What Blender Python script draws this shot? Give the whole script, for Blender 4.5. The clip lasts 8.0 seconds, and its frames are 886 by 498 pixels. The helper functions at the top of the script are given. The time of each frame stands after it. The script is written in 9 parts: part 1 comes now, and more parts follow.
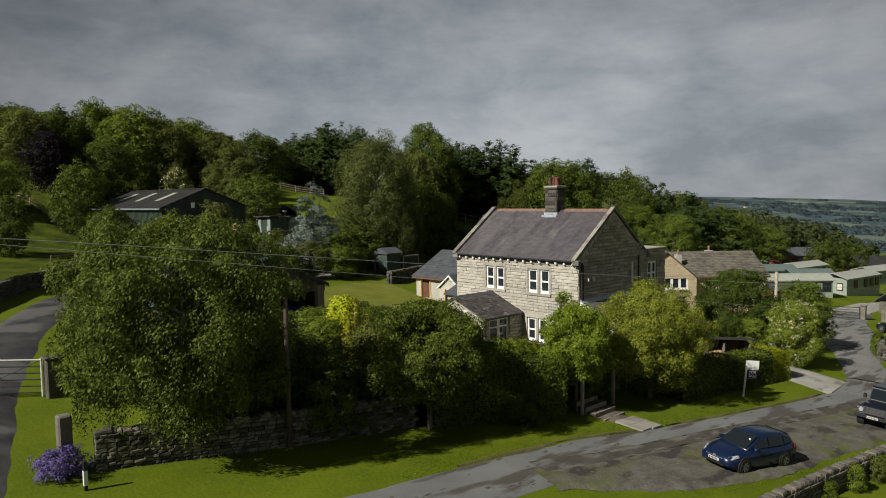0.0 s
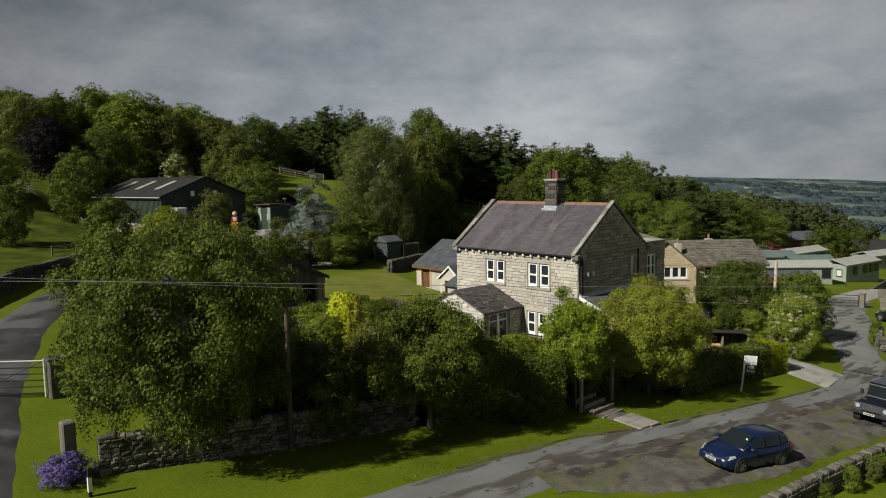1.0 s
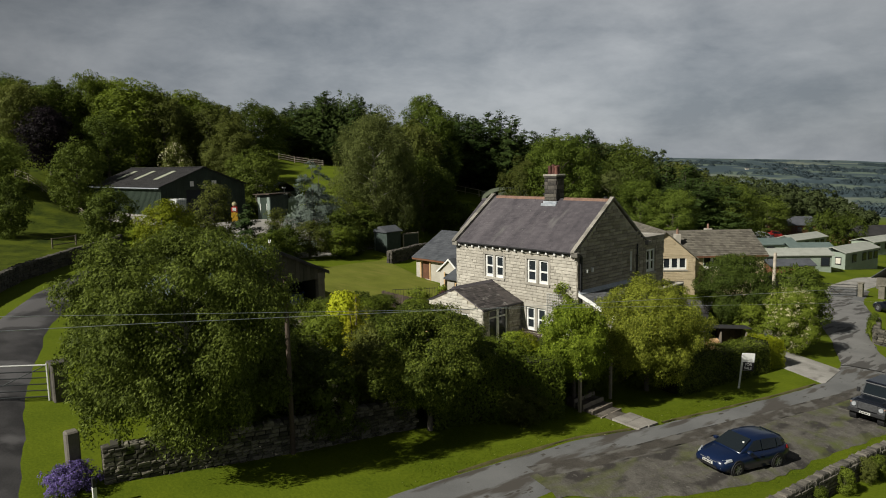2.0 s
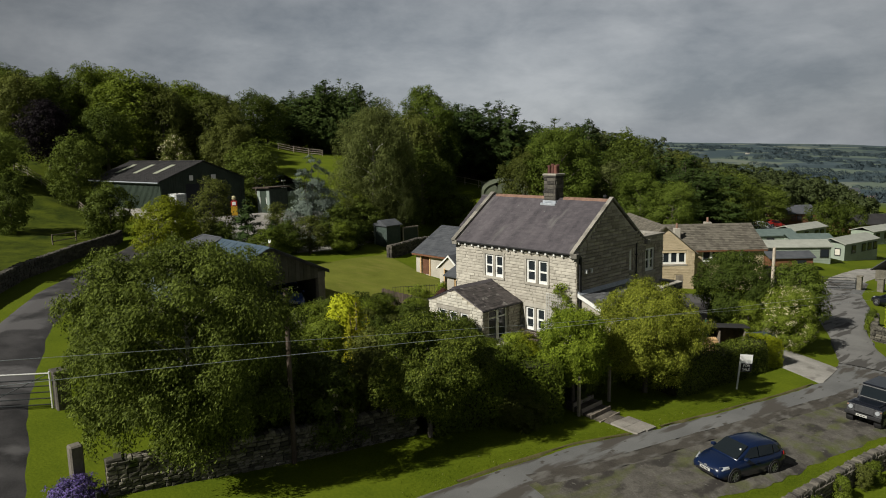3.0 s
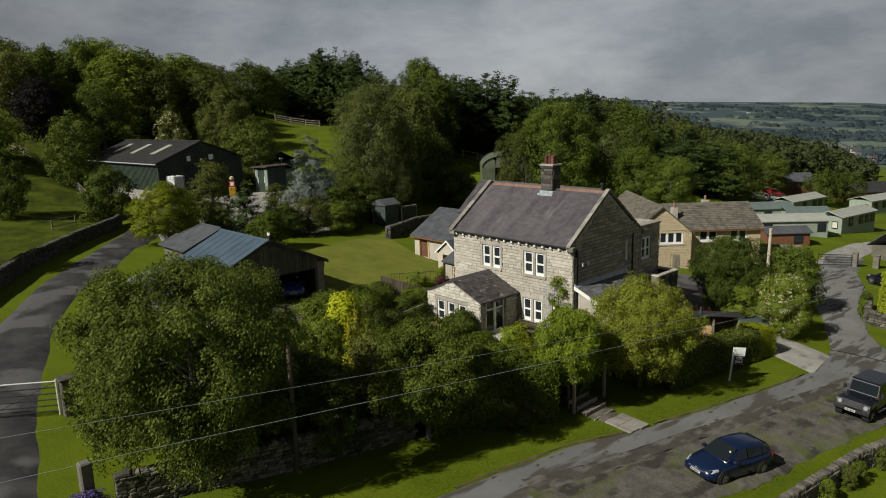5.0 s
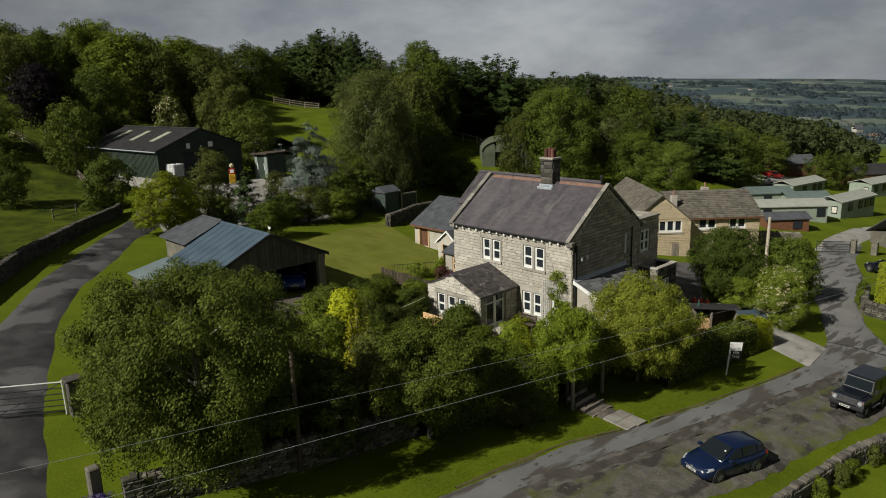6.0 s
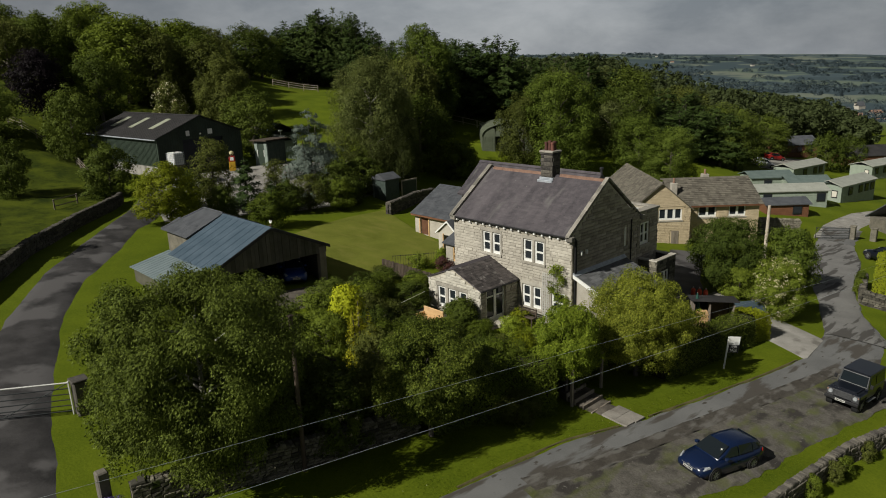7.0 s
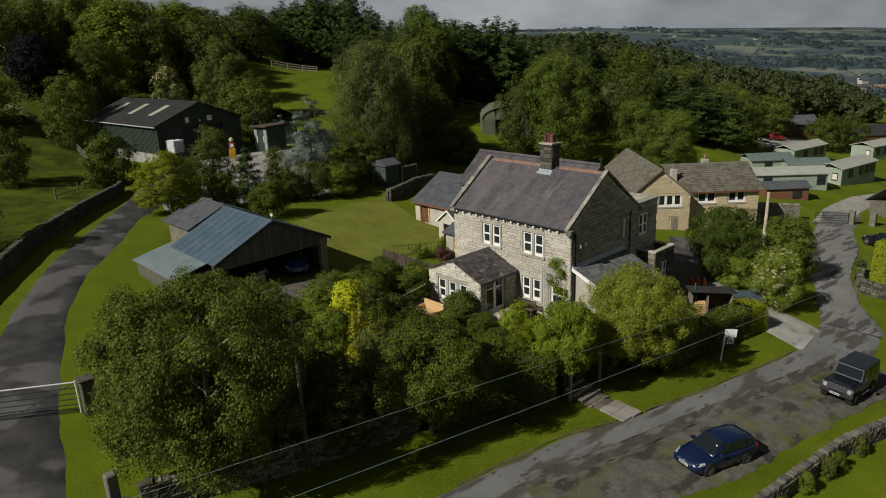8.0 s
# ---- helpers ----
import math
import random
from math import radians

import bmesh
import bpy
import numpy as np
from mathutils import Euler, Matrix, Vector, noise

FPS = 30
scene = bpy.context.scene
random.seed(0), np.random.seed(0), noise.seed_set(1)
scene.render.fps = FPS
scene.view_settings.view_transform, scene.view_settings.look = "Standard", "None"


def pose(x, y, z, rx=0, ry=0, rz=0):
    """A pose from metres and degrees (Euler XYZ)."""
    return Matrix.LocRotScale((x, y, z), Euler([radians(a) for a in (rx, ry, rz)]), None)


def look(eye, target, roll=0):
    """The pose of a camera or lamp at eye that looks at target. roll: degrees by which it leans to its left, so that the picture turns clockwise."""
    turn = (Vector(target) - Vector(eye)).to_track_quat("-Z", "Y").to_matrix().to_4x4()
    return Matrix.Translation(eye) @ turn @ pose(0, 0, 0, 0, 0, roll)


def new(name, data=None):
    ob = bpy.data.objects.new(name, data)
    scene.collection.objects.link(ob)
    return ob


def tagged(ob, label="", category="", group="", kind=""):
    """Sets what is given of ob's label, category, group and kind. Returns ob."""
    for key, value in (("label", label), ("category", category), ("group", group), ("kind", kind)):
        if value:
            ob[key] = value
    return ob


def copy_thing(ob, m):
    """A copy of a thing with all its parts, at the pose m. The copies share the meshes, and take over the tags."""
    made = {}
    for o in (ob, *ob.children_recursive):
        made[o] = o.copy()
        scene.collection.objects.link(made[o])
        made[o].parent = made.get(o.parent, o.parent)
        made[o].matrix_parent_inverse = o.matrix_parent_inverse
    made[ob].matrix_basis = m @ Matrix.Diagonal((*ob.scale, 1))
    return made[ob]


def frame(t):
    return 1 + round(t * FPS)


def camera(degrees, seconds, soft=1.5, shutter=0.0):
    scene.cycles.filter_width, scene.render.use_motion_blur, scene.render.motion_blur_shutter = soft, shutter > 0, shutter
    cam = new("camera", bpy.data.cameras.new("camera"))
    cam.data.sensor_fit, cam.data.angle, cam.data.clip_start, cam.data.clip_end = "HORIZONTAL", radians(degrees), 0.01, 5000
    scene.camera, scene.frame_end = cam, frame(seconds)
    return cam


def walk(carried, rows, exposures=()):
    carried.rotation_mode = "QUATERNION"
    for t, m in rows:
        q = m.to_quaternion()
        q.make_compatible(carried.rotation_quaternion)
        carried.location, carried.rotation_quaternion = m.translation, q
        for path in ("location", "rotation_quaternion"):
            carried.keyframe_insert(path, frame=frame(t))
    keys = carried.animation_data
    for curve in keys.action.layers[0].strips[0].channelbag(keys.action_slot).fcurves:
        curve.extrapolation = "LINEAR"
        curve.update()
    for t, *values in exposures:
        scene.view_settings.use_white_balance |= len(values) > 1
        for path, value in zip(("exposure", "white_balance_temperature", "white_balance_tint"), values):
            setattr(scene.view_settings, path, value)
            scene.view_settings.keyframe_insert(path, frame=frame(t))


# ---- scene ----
cam = camera(65.5, 8.0, soft=1.0)
PATH = [
    (0, (23.92, -33.541, 9.248), (22.469, -32.171, 9.102), -0.8),
    (0.5, (23.916, -33.53, 9.65), (22.467, -32.162, 9.476), -0.8),
    (1, (23.938, -33.509, 10.075), (22.49, -32.144, 9.874), -0.9),
    (1.5, (23.956, -33.499, 10.53), (22.51, -32.136, 10.3), -1.0),
    (3, (23.96, -33.438, 11.949), (22.52, -32.082, 11.654), -1.2),
    (3.5, (23.988, -33.392, 12.435), (22.551, -32.039, 12.111), -1.4),
    (4, (24.019, -33.354, 12.903), (22.585, -32.006, 12.551), -1.5),
    (4.5, (24.051, -33.326, 13.402), (22.62, -31.981, 13.026), -1.6),
    (6, (24.118, -33.336, 14.97), (22.7, -32.005, 14.505), -1.8),
    (6.5, (24.102, -33.327, 15.52), (22.688, -32.003, 15.024), -1.9),
    (7, (24.115, -33.315, 16.025), (22.706, -31.996, 15.498), -2.0),
    (7.5, (24.149, -33.293, 16.574), (22.746, -31.982, 16.015), -2.2),
    (8, (24.183, -33.257, 17.105), (22.785, -31.955, 16.514), -2.3),
]
walk(cam, [(t, look(eye, target, roll)) for t, eye, target, roll in PATH], [(0, 0.26), (3, 0.18), (5, 0.10), (8, -0.05)])


# ---- light ----
SUN_AZ, SUN_EL = math.atan2(-1.0, -0.14), radians(38.5)
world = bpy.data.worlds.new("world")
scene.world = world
world.use_nodes = True
wt = world.node_tree
wt.nodes.clear()
w_out = wt.nodes.new("ShaderNodeOutputWorld")
w_bg = wt.nodes.new("ShaderNodeBackground")
w_sky = wt.nodes.new("ShaderNodeTexSky")
w_sky.sky_type, w_sky.sun_disc = "NISHITA", False
w_sky.sun_elevation, w_sky.sun_rotation = SUN_EL, math.pi / 2 - SUN_AZ
w_coord = wt.nodes.new("ShaderNodeTexCoord")
w_map = wt.nodes.new("ShaderNodeMapping")
w_map.inputs["Scale"].default_value = (1.0, 1.0, 2.4)
w_map.inputs["Location"].default_value = (0.35, 0.2, 0.1)
w_n1 = wt.nodes.new("ShaderNodeTexNoise")
w_n1.inputs["Scale"].default_value, w_n1.inputs["Detail"].default_value, w_n1.inputs["Roughness"].default_value = 2.6, 9, 0.58
w_n1.inputs["Distortion"].default_value = 0.15
w_n2 = wt.nodes.new("ShaderNodeTexNoise")
w_n2.inputs["Scale"].default_value, w_n2.inputs["Detail"].default_value, w_n2.inputs["Roughness"].default_value = 7.5, 7, 0.6
w_n2.inputs["Distortion"].default_value = 0.25
w_sum = wt.nodes.new("ShaderNodeMix")
w_sum.inputs["Factor"].default_value = 0.32
w_ramp = wt.nodes.new("ShaderNodeValToRGB")
w_ramp.color_ramp.elements[0].position, w_ramp.color_ramp.elements[0].color = 0.40, (2.95, 3.30, 3.70, 1)
w_ramp.color_ramp.elements[1].position, w_ramp.color_ramp.elements[1].color = 0.62, (5.75, 6.05, 6.35, 1)
w_mix = wt.nodes.new("ShaderNodeMix")
w_mix.data_type = "RGBA"
w_mix.inputs["Factor"].default_value = 0.94
# sky dimmed overhead, out of view, to deepen shadows; cloud thinner low down
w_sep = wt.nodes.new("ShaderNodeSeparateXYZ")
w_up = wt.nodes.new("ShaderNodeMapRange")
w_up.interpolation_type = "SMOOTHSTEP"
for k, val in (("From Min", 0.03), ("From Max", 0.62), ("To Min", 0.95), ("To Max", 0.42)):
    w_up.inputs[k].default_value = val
# brighter towards the valley, dimmed away from it
w_dot = wt.nodes.new("ShaderNodeVectorMath")
w_dot.operation = "DOT_PRODUCT"
w_dot.inputs[1].default_value = (-0.66, 0.75, 0.0)
w_side = wt.nodes.new("ShaderNodeMapRange")
for k, val in (("From Min", 0.76), ("From Max", 0.985), ("To Min", 0.62), ("To Max", 1.17)):
    w_side.inputs[k].default_value = val
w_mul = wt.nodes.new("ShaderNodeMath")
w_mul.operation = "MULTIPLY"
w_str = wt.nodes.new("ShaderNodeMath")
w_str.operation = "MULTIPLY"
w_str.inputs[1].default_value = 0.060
for a, b in ((w_coord.outputs["Generated"], w_map.inputs["Vector"]), (w_map.outputs["Vector"], w_n1.inputs["Vector"]), (w_map.outputs["Vector"], w_n2.inputs["Vector"]),
             (w_n1.outputs["Fac"], w_sum.inputs["A"]), (w_n2.outputs["Fac"], w_sum.inputs["B"]), (w_sum.outputs["Result"], w_ramp.inputs["Fac"]),
             (w_sky.outputs["Color"], w_mix.inputs["A"]), (w_ramp.outputs["Color"], w_mix.inputs["B"]), (w_mix.outputs["Result"], w_bg.inputs["Color"]),
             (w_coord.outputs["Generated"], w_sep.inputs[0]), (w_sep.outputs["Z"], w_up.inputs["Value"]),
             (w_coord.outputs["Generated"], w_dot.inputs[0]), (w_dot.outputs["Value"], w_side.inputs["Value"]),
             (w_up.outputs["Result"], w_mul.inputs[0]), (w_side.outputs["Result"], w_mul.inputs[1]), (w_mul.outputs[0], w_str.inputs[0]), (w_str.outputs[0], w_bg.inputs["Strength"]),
             (w_bg.outputs["Background"], w_out.inputs["Surface"])):
    wt.links.new(a, b)
sun = new("sun", bpy.data.lights.new("sun", "SUN"))
sun.data.energy, sun.data.angle, sun.data.color = 5.0, radians(0.6), (0.965, 0.93, 0.83)
sun_dir = Vector((math.cos(SUN_AZ) * math.cos(SUN_EL), math.sin(SUN_AZ) * math.cos(SUN_EL), math.sin(SUN_EL)))
sun.matrix_world = look(sun_dir * 80, (0, 0, 0))


# ---- materials ----
def material(name, low, high, scale=3.0, fine=40.0, rough=0.85, bump=0.3, metal=0.0, spread=(0.35, 0.65), island=0.0, piece=0.0, dist=0.02, stretch=(1, 1, 1), spec=0.35):
    """Two-colour surface: broad patches and fine grain; island and piece vary it leaf by leaf or stone by stone."""
    m = bpy.data.materials.new(name)
    m.use_nodes = True
    t = m.node_tree
    n, ln = t.nodes, t.links
    bsdf = n["Principled BSDF"]
    bsdf.inputs["Roughness"].default_value, bsdf.inputs["Metallic"].default_value = rough, metal
    bsdf.inputs["Specular IOR Level"].default_value = spec
    co = n.new("ShaderNodeTexCoord")
    mp = n.new("ShaderNodeMapping")
    mp.inputs["Scale"].default_value = stretch
    ln.new(co.outputs["Object"], mp.inputs["Vector"])
    broad = n.new("ShaderNodeTexNoise")
    broad.inputs["Scale"].default_value, broad.inputs["Detail"].default_value, broad.inputs["Roughness"].default_value = scale, 5, 0.6
    grain = n.new("ShaderNodeTexNoise")
    grain.inputs["Scale"].default_value, grain.inputs["Detail"].default_value = fine, 3
    ln.new(mp.outputs["Vector"], broad.inputs["Vector"])
    ln.new(mp.outputs["Vector"], grain.inputs["Vector"])
    mix = n.new("ShaderNodeMath")
    mix.operation = "MULTIPLY_ADD"
    mix.inputs[1].default_value = 0.35
    ln.new(grain.outputs["Fac"], mix.inputs[0])
    sub = n.new("ShaderNodeMath")
    sub.operation = "MULTIPLY_ADD"
    sub.inputs[1].default_value, sub.inputs[2].default_value = 0.65, 0.0
    ln.new(broad.outputs["Fac"], sub.inputs[0])
    ln.new(sub.outputs[0], mix.inputs[2])
    last = mix.outputs[0]
    for amount, kind, socket in ((island, "ShaderNodeNewGeometry", "Random Per Island"), (piece, "ShaderNodeObjectInfo", "Random")):
        if amount:
            src = n.new(kind)
            add = n.new("ShaderNodeMath")
            add.operation = "MULTIPLY_ADD"
            add.inputs[1].default_value = amount
            ln.new(src.outputs[socket], add.inputs[0])
            off = n.new("ShaderNodeMath")
            off.operation = "SUBTRACT"
            off.inputs[1].default_value = amount / 2
            ln.new(last, add.inputs[2])
            ln.new(add.outputs[0], off.inputs[0])
            last = off.outputs[0]
    ramp = n.new("ShaderNodeValToRGB")
    ramp.color_ramp.elements[0].position, ramp.color_ramp.elements[0].color = spread[0], (*low, 1)
    ramp.color_ramp.elements[1].position, ramp.color_ramp.elements[1].color = spread[1], (*high, 1)
    ln.new(last, ramp.inputs["Fac"])
    ln.new(ramp.outputs["Color"], bsdf.inputs["Base Color"])
    if bump:
        bp = n.new("ShaderNodeBump")
        bp.inputs["Strength"].default_value, bp.inputs["Distance"].default_value = bump, dist
        ln.new(mix.outputs[0], bp.inputs["Height"])
        ln.new(bp.outputs["Normal"], bsdf.inputs["Normal"])
    return m


def leafy(name, low, high, through_leaf=0.26, island=0.28, rough=0.6):
    """Foliage: a leaf surface with some light passing through it."""
    m = material(name, low, high, 0.6, 4.0, rough, 0, island=island, piece=0.35, spread=(0.12, 0.9), spec=0.10)
    t = m.node_tree
    bsdf, out = t.nodes["Principled BSDF"], t.nodes["Material Output"]
    ramp = next(k for k in t.nodes if k.type == "VALTORGB")
    tr = t.nodes.new("ShaderNodeBsdfTranslucent")
    mx = t.nodes.new("ShaderNodeMixShader")
    mx.inputs[0].default_value = through_leaf
    t.links.new(ramp.outputs["Color"], tr.inputs["Color"])
    t.links.new(bsdf.outputs[0], mx.inputs[1])
    t.links.new(tr.outputs[0], mx.inputs[2])
    t.links.new(mx.outputs[0], out.inputs["Surface"])
    return m


def glass_pane(name, tint=(0.02, 0.025, 0.03), shine=0.4):
    m = bpy.data.materials.new(name)
    m.use_nodes = True
    b = m.node_tree.nodes["Principled BSDF"]
    b.inputs["Base Color"].default_value = (*tint, 1)
    b.inputs["Roughness"].default_value = 0.06
    b.inputs["Specular IOR Level"].default_value = shine
    return m


M_DRESSED = material("dressed_stone", (0.25, 0.23, 0.195), (0.42, 0.395, 0.345), 1.6, 25, 0.9, 0.4, island=0.2, piece=0.2)
M_STONE = material("gritstone", (0.250, 0.228, 0.192), (0.540, 0.505, 0.435), 1.1, 22, 0.9, 0.5, island=0.24, piece=0.24, spread=(0.2, 0.8))
# sootier, darker gritstone for the gable, its shade put into the colour
M_STONE_WORN_SHADED = material("weathered_shaded_gable_stone", (0.180, 0.158, 0.126), (0.480, 0.435, 0.355), 0.8, 22, 0.9, 0.5, island=0.34, piece=0.34, spread=(0.2, 0.8))
M_COPING = material("coping_stone", (0.13, 0.122, 0.105), (0.29, 0.27, 0.235), 1.4, 22, 0.9, 0.5, piece=0.3)
M_STONE_DARK = material("sooty_stone", (0.035, 0.032, 0.03), (0.16, 0.145, 0.12), 2.2, 18, 0.95, 0.6, island=0.4, piece=0.4, spread=(0.25, 0.8))
# farm wall stone; tree shade and view-edge dimming put into its colour
M_STONE_SHADED = material("shade_darkened_stone", (0.020, 0.019, 0.016), (0.095, 0.088, 0.072), 2.2, 18, 0.95, 0.6, island=0.4, piece=0.4, spread=(0.25, 0.8))
M_PALE = material("pale_stone", (0.38, 0.36, 0.31), (0.62, 0.59, 0.51), 1.6, 25, 0.9, 0.5, island=0.34, piece=0.34, spread=(0.2, 0.8))
M_MORTAR = material("lime_mortar", (0.29, 0.265, 0.215), (0.43, 0.40, 0.33), 1.5, 40, 0.95, 0.4)
M_MORTAR_DARK = material("dark_joint", (0.02, 0.019, 0.017), (0.07, 0.062, 0.05), 1.5, 40, 0.95, 0.4)
M_WALLSTONE = material("drystone", (0.045, 0.042, 0.034), (0.235, 0.215, 0.17), 1.8, 14, 0.95, 0.7, island=0.5, piece=0.5, spread=(0.2, 0.8))
M_SLATE = material("stone_slate", (0.036, 0.032, 0.038), (0.118, 0.105, 0.114), 0.55, 30, 0.60, 0.3, island=0.12, spread=(0.30, 0.72), stretch=(1.6, 0.35, 0.35))
M_SLATE_MOSSY = material("lichened_slate", (0.030, 0.026, 0.026), (0.105, 0.092, 0.088), 1.6, 30, 0.7, 0.4, island=0.45, spread=(0.25, 0.85))
M_SLATE_GREY = material("grey_slate", (0.075, 0.077, 0.080), (0.160, 0.163, 0.168), 1.4, 30, 0.6, 0.3, island=0.3)
M_SLATE_BLUE = material("blue_slate", (0.044, 0.048, 0.056), (0.092, 0.097, 0.107), 1.2, 30, 0.62, 0.25, island=0.1)
M_CLAY = material("clay_ridge", (0.12, 0.068, 0.050), (0.25, 0.152, 0.112), 3, 30, 0.85, 0.3, island=0.4)
M_POT = material("clay_pot", (0.07, 0.026, 0.022), (0.17, 0.070, 0.052), 4, 30, 0.7, 0.2, piece=0.3)
M_LEAD = material("lead_flashing", (0.30, 0.33, 0.37), (0.52, 0.55, 0.60), 4, 30, 0.45, 0.1, metal=0.3)
M_WHITE = material("white_paint", (0.66, 0.66, 0.63), (0.82, 0.82, 0.80), 2, 30, 0.4, 0.05)
M_GLASS = glass_pane("window_glass")
M_BLACK = material("black_iron", (0.012, 0.012, 0.013), (0.03, 0.03, 0.032), 5, 40, 0.5, 0.1)
M_GRASS = material("mown_grass", (0.088, 0.102, 0.014), (0.165, 0.178, 0.030), 0.35, 9.0, 0.95, 0.9, spread=(0.3, 0.72), dist=0.06, spec=0.1)
M_ROAD_DARK = material("damp_asphalt", (0.018, 0.017, 0.0172), (0.058, 0.055, 0.0555), 0.5, 26, 0.7, 0.35, spread=(0.40, 0.60), stretch=(1, 1, 1))
M_ROAD = material("old_asphalt", (0.110, 0.111, 0.110), (0.164, 0.165, 0.163), 0.4, 26, 0.85, 0.3)
M_LAYBY = material("muddy_gravel", (0.050, 0.045, 0.038), (0.135, 0.125, 0.108), 1.6, 12, 0.95, 1.0, dist=0.06, spread=(0.34, 0.66))


def blotch(m, scale, edge, colour, stretch=(1, 1, 1), detail=6.0):
    """Sharp-edged patches of another colour over a surface: mud, worn grass, moss."""
    t = m.node_tree
    nz = t.nodes.new("ShaderNodeTexNoise")
    nz.inputs["Scale"].default_value, nz.inputs["Detail"].default_value = scale, detail
    mp = t.nodes.new("ShaderNodeMapping")
    mp.inputs["Scale"].default_value = stretch
    co = next(k for k in t.nodes if k.type == "TEX_COORD")
    rp = t.nodes.new("ShaderNodeValToRGB")
    rp.color_ramp.elements[0].position, rp.color_ramp.elements[1].position = edge
    mx = t.nodes.new("ShaderNodeMix")
    mx.data_type = "RGBA"
    mx.inputs["B"].default_value = (*colour, 1)
    bsdf = t.nodes["Principled BSDF"]
    was = bsdf.inputs["Base Color"].links[0].from_socket
    t.links.new(co.outputs["Object"], mp.inputs["Vector"])
    t.links.new(mp.outputs["Vector"], nz.inputs["Vector"])
    t.links.new(nz.outputs["Fac"], rp.inputs["Fac"])
    t.links.new(rp.outputs["Color"], mx.inputs["Factor"])
    t.links.new(was, mx.inputs["A"])
    t.links.new(mx.outputs["Result"], bsdf.inputs["Base Color"])


_t = M_LAYBY.node_tree
_n = _t.nodes.new("ShaderNodeTexNoise")
_n.inputs["Scale"].default_value, _n.inputs["Detail"].default_value = 0.9, 10
_c = next(k for k in _t.nodes if k.type == "TEX_COORD")
_r = _t.nodes.new("ShaderNodeValToRGB")
_r.color_ramp.elements[0].position, _r.color_ramp.elements[1].position = 0.54, 0.78
_m = _t.nodes.new("ShaderNodeMix")
_m.data_type = "RGBA"
_m.inputs["B"].default_value = (0.075, 0.092, 0.018, 1)
_base = next(k for k in _t.nodes if k.type == "VALTORGB" and k is not _r)
_t.links.new(_c.outputs["Object"], _n.inputs["Vector"])
_t.links.new(_n.outputs["Fac"], _r.inputs["Fac"])
_t.links.new(_r.outputs["Color"], _m.inputs["Factor"])
_t.links.new(_base.outputs["Color"], _m.inputs["A"])
_t.links.new(_m.outputs["Result"], _t.nodes["Principled BSDF"].inputs["Base Color"])
M_DRIVE = material("concrete_drive", (0.20, 0.19, 0.17), (0.34, 0.325, 0.30), 0.9, 30, 0.9, 0.2)
M_SLAB = material("stone_slab", (0.17, 0.155, 0.135), (0.29, 0.27, 0.24), 1.4, 22, 0.9, 0.3, piece=0.2)
M_MUD = material("dark_mud", (0.030, 0.026, 0.021), (0.085, 0.076, 0.064), 1.4, 16, 0.9, 1.0, dist=0.05, spread=(0.3, 0.7))
M_SOIL = material("dry_soil", (0.060, 0.056, 0.018), (0.125, 0.108, 0.042), 2.0, 14, 0.95, 0.8, dist=0.05)
M_GRAVEL = material("gravel", (0.045, 0.038, 0.030), (0.15, 0.132, 0.11), 1.2, 30, 0.95, 0.8, dist=0.04)
M_BARK = material("bark", (0.05, 0.042, 0.034), (0.16, 0.14, 0.115), 5, 30, 0.95, 0.7, stretch=(1, 1, 0.25))
M_BIRCHBARK = material("birch_bark", (0.12, 0.11, 0.10), (0.62, 0.60, 0.55), 4, 18, 0.85, 0.4, stretch=(1, 1, 2.2))
M_TIMBER = material("weathered_timber", (0.12, 0.10, 0.08), (0.30, 0.26, 0.21), 3, 40, 0.9, 0.4, stretch=(1, 1, 0.2), piece=0.3)
M_NEWWOOD = material("new_timber", (0.45, 0.28, 0.13), (0.62, 0.43, 0.23), 3, 40, 0.7, 0.2, stretch=(0.3, 1, 1))
M_LEAF = leafy("leaf_mid", (0.034, 0.054, 0.005), (0.215, 0.270, 0.034))
M_LEAF_THORN = leafy("leaf_thorn", (0.033, 0.051, 0.006), (0.250, 0.298, 0.046), island=0.6)
M_LEAF_BIRCH = leafy("leaf_birch", (0.014, 0.024, 0.003), (0.165, 0.208, 0.036), island=0.62)
M_LEAF_LIME = leafy("leaf_lime", (0.068, 0.088, 0.009), (0.335, 0.365, 0.048), island=0.6)
M_LEAF_BIRCH2 = leafy("leaf_weeping_birch", (0.034, 0.046, 0.011), (0.165, 0.190, 0.056), island=0.5)
M_CONIFER2 = leafy("needle_mid", (0.014, 0.030, 0.008), (0.075, 0.115, 0.030), 0.15)
M_LEAF_FRESH = leafy("leaf_fresh", (0.058, 0.088, 0.010), (0.200, 0.256, 0.044), island=0.4)
M_LEAF_DARK = leafy("leaf_dark", (0.028, 0.046, 0.006), (0.135, 0.172, 0.028))
M_LEAF_DEEP = leafy("leaf_deep", (0.019, 0.035, 0.005), (0.105, 0.142, 0.024), island=0.45)
M_LEAF_BRIGHT = leafy("leaf_bright", (0.076, 0.116, 0.008), (0.320, 0.395, 0.042), island=0.45)
M_LEAF_YELLOW = leafy("leaf_yellow", (0.24, 0.28, 0.010), (0.50, 0.53, 0.03))
M_LEAF_GOLD = leafy("leaf_gold", (0.16, 0.17, 0.010), (0.40, 0.38, 0.02))
M_LEAF_HEDGE = leafy("leaf_golden_hedge", (0.13, 0.16, 0.008), (0.36, 0.39, 0.02))
M_LEAF_GOLD2 = leafy("leaf_yellow_green", (0.10, 0.125, 0.007), (0.30, 0.33, 0.022))
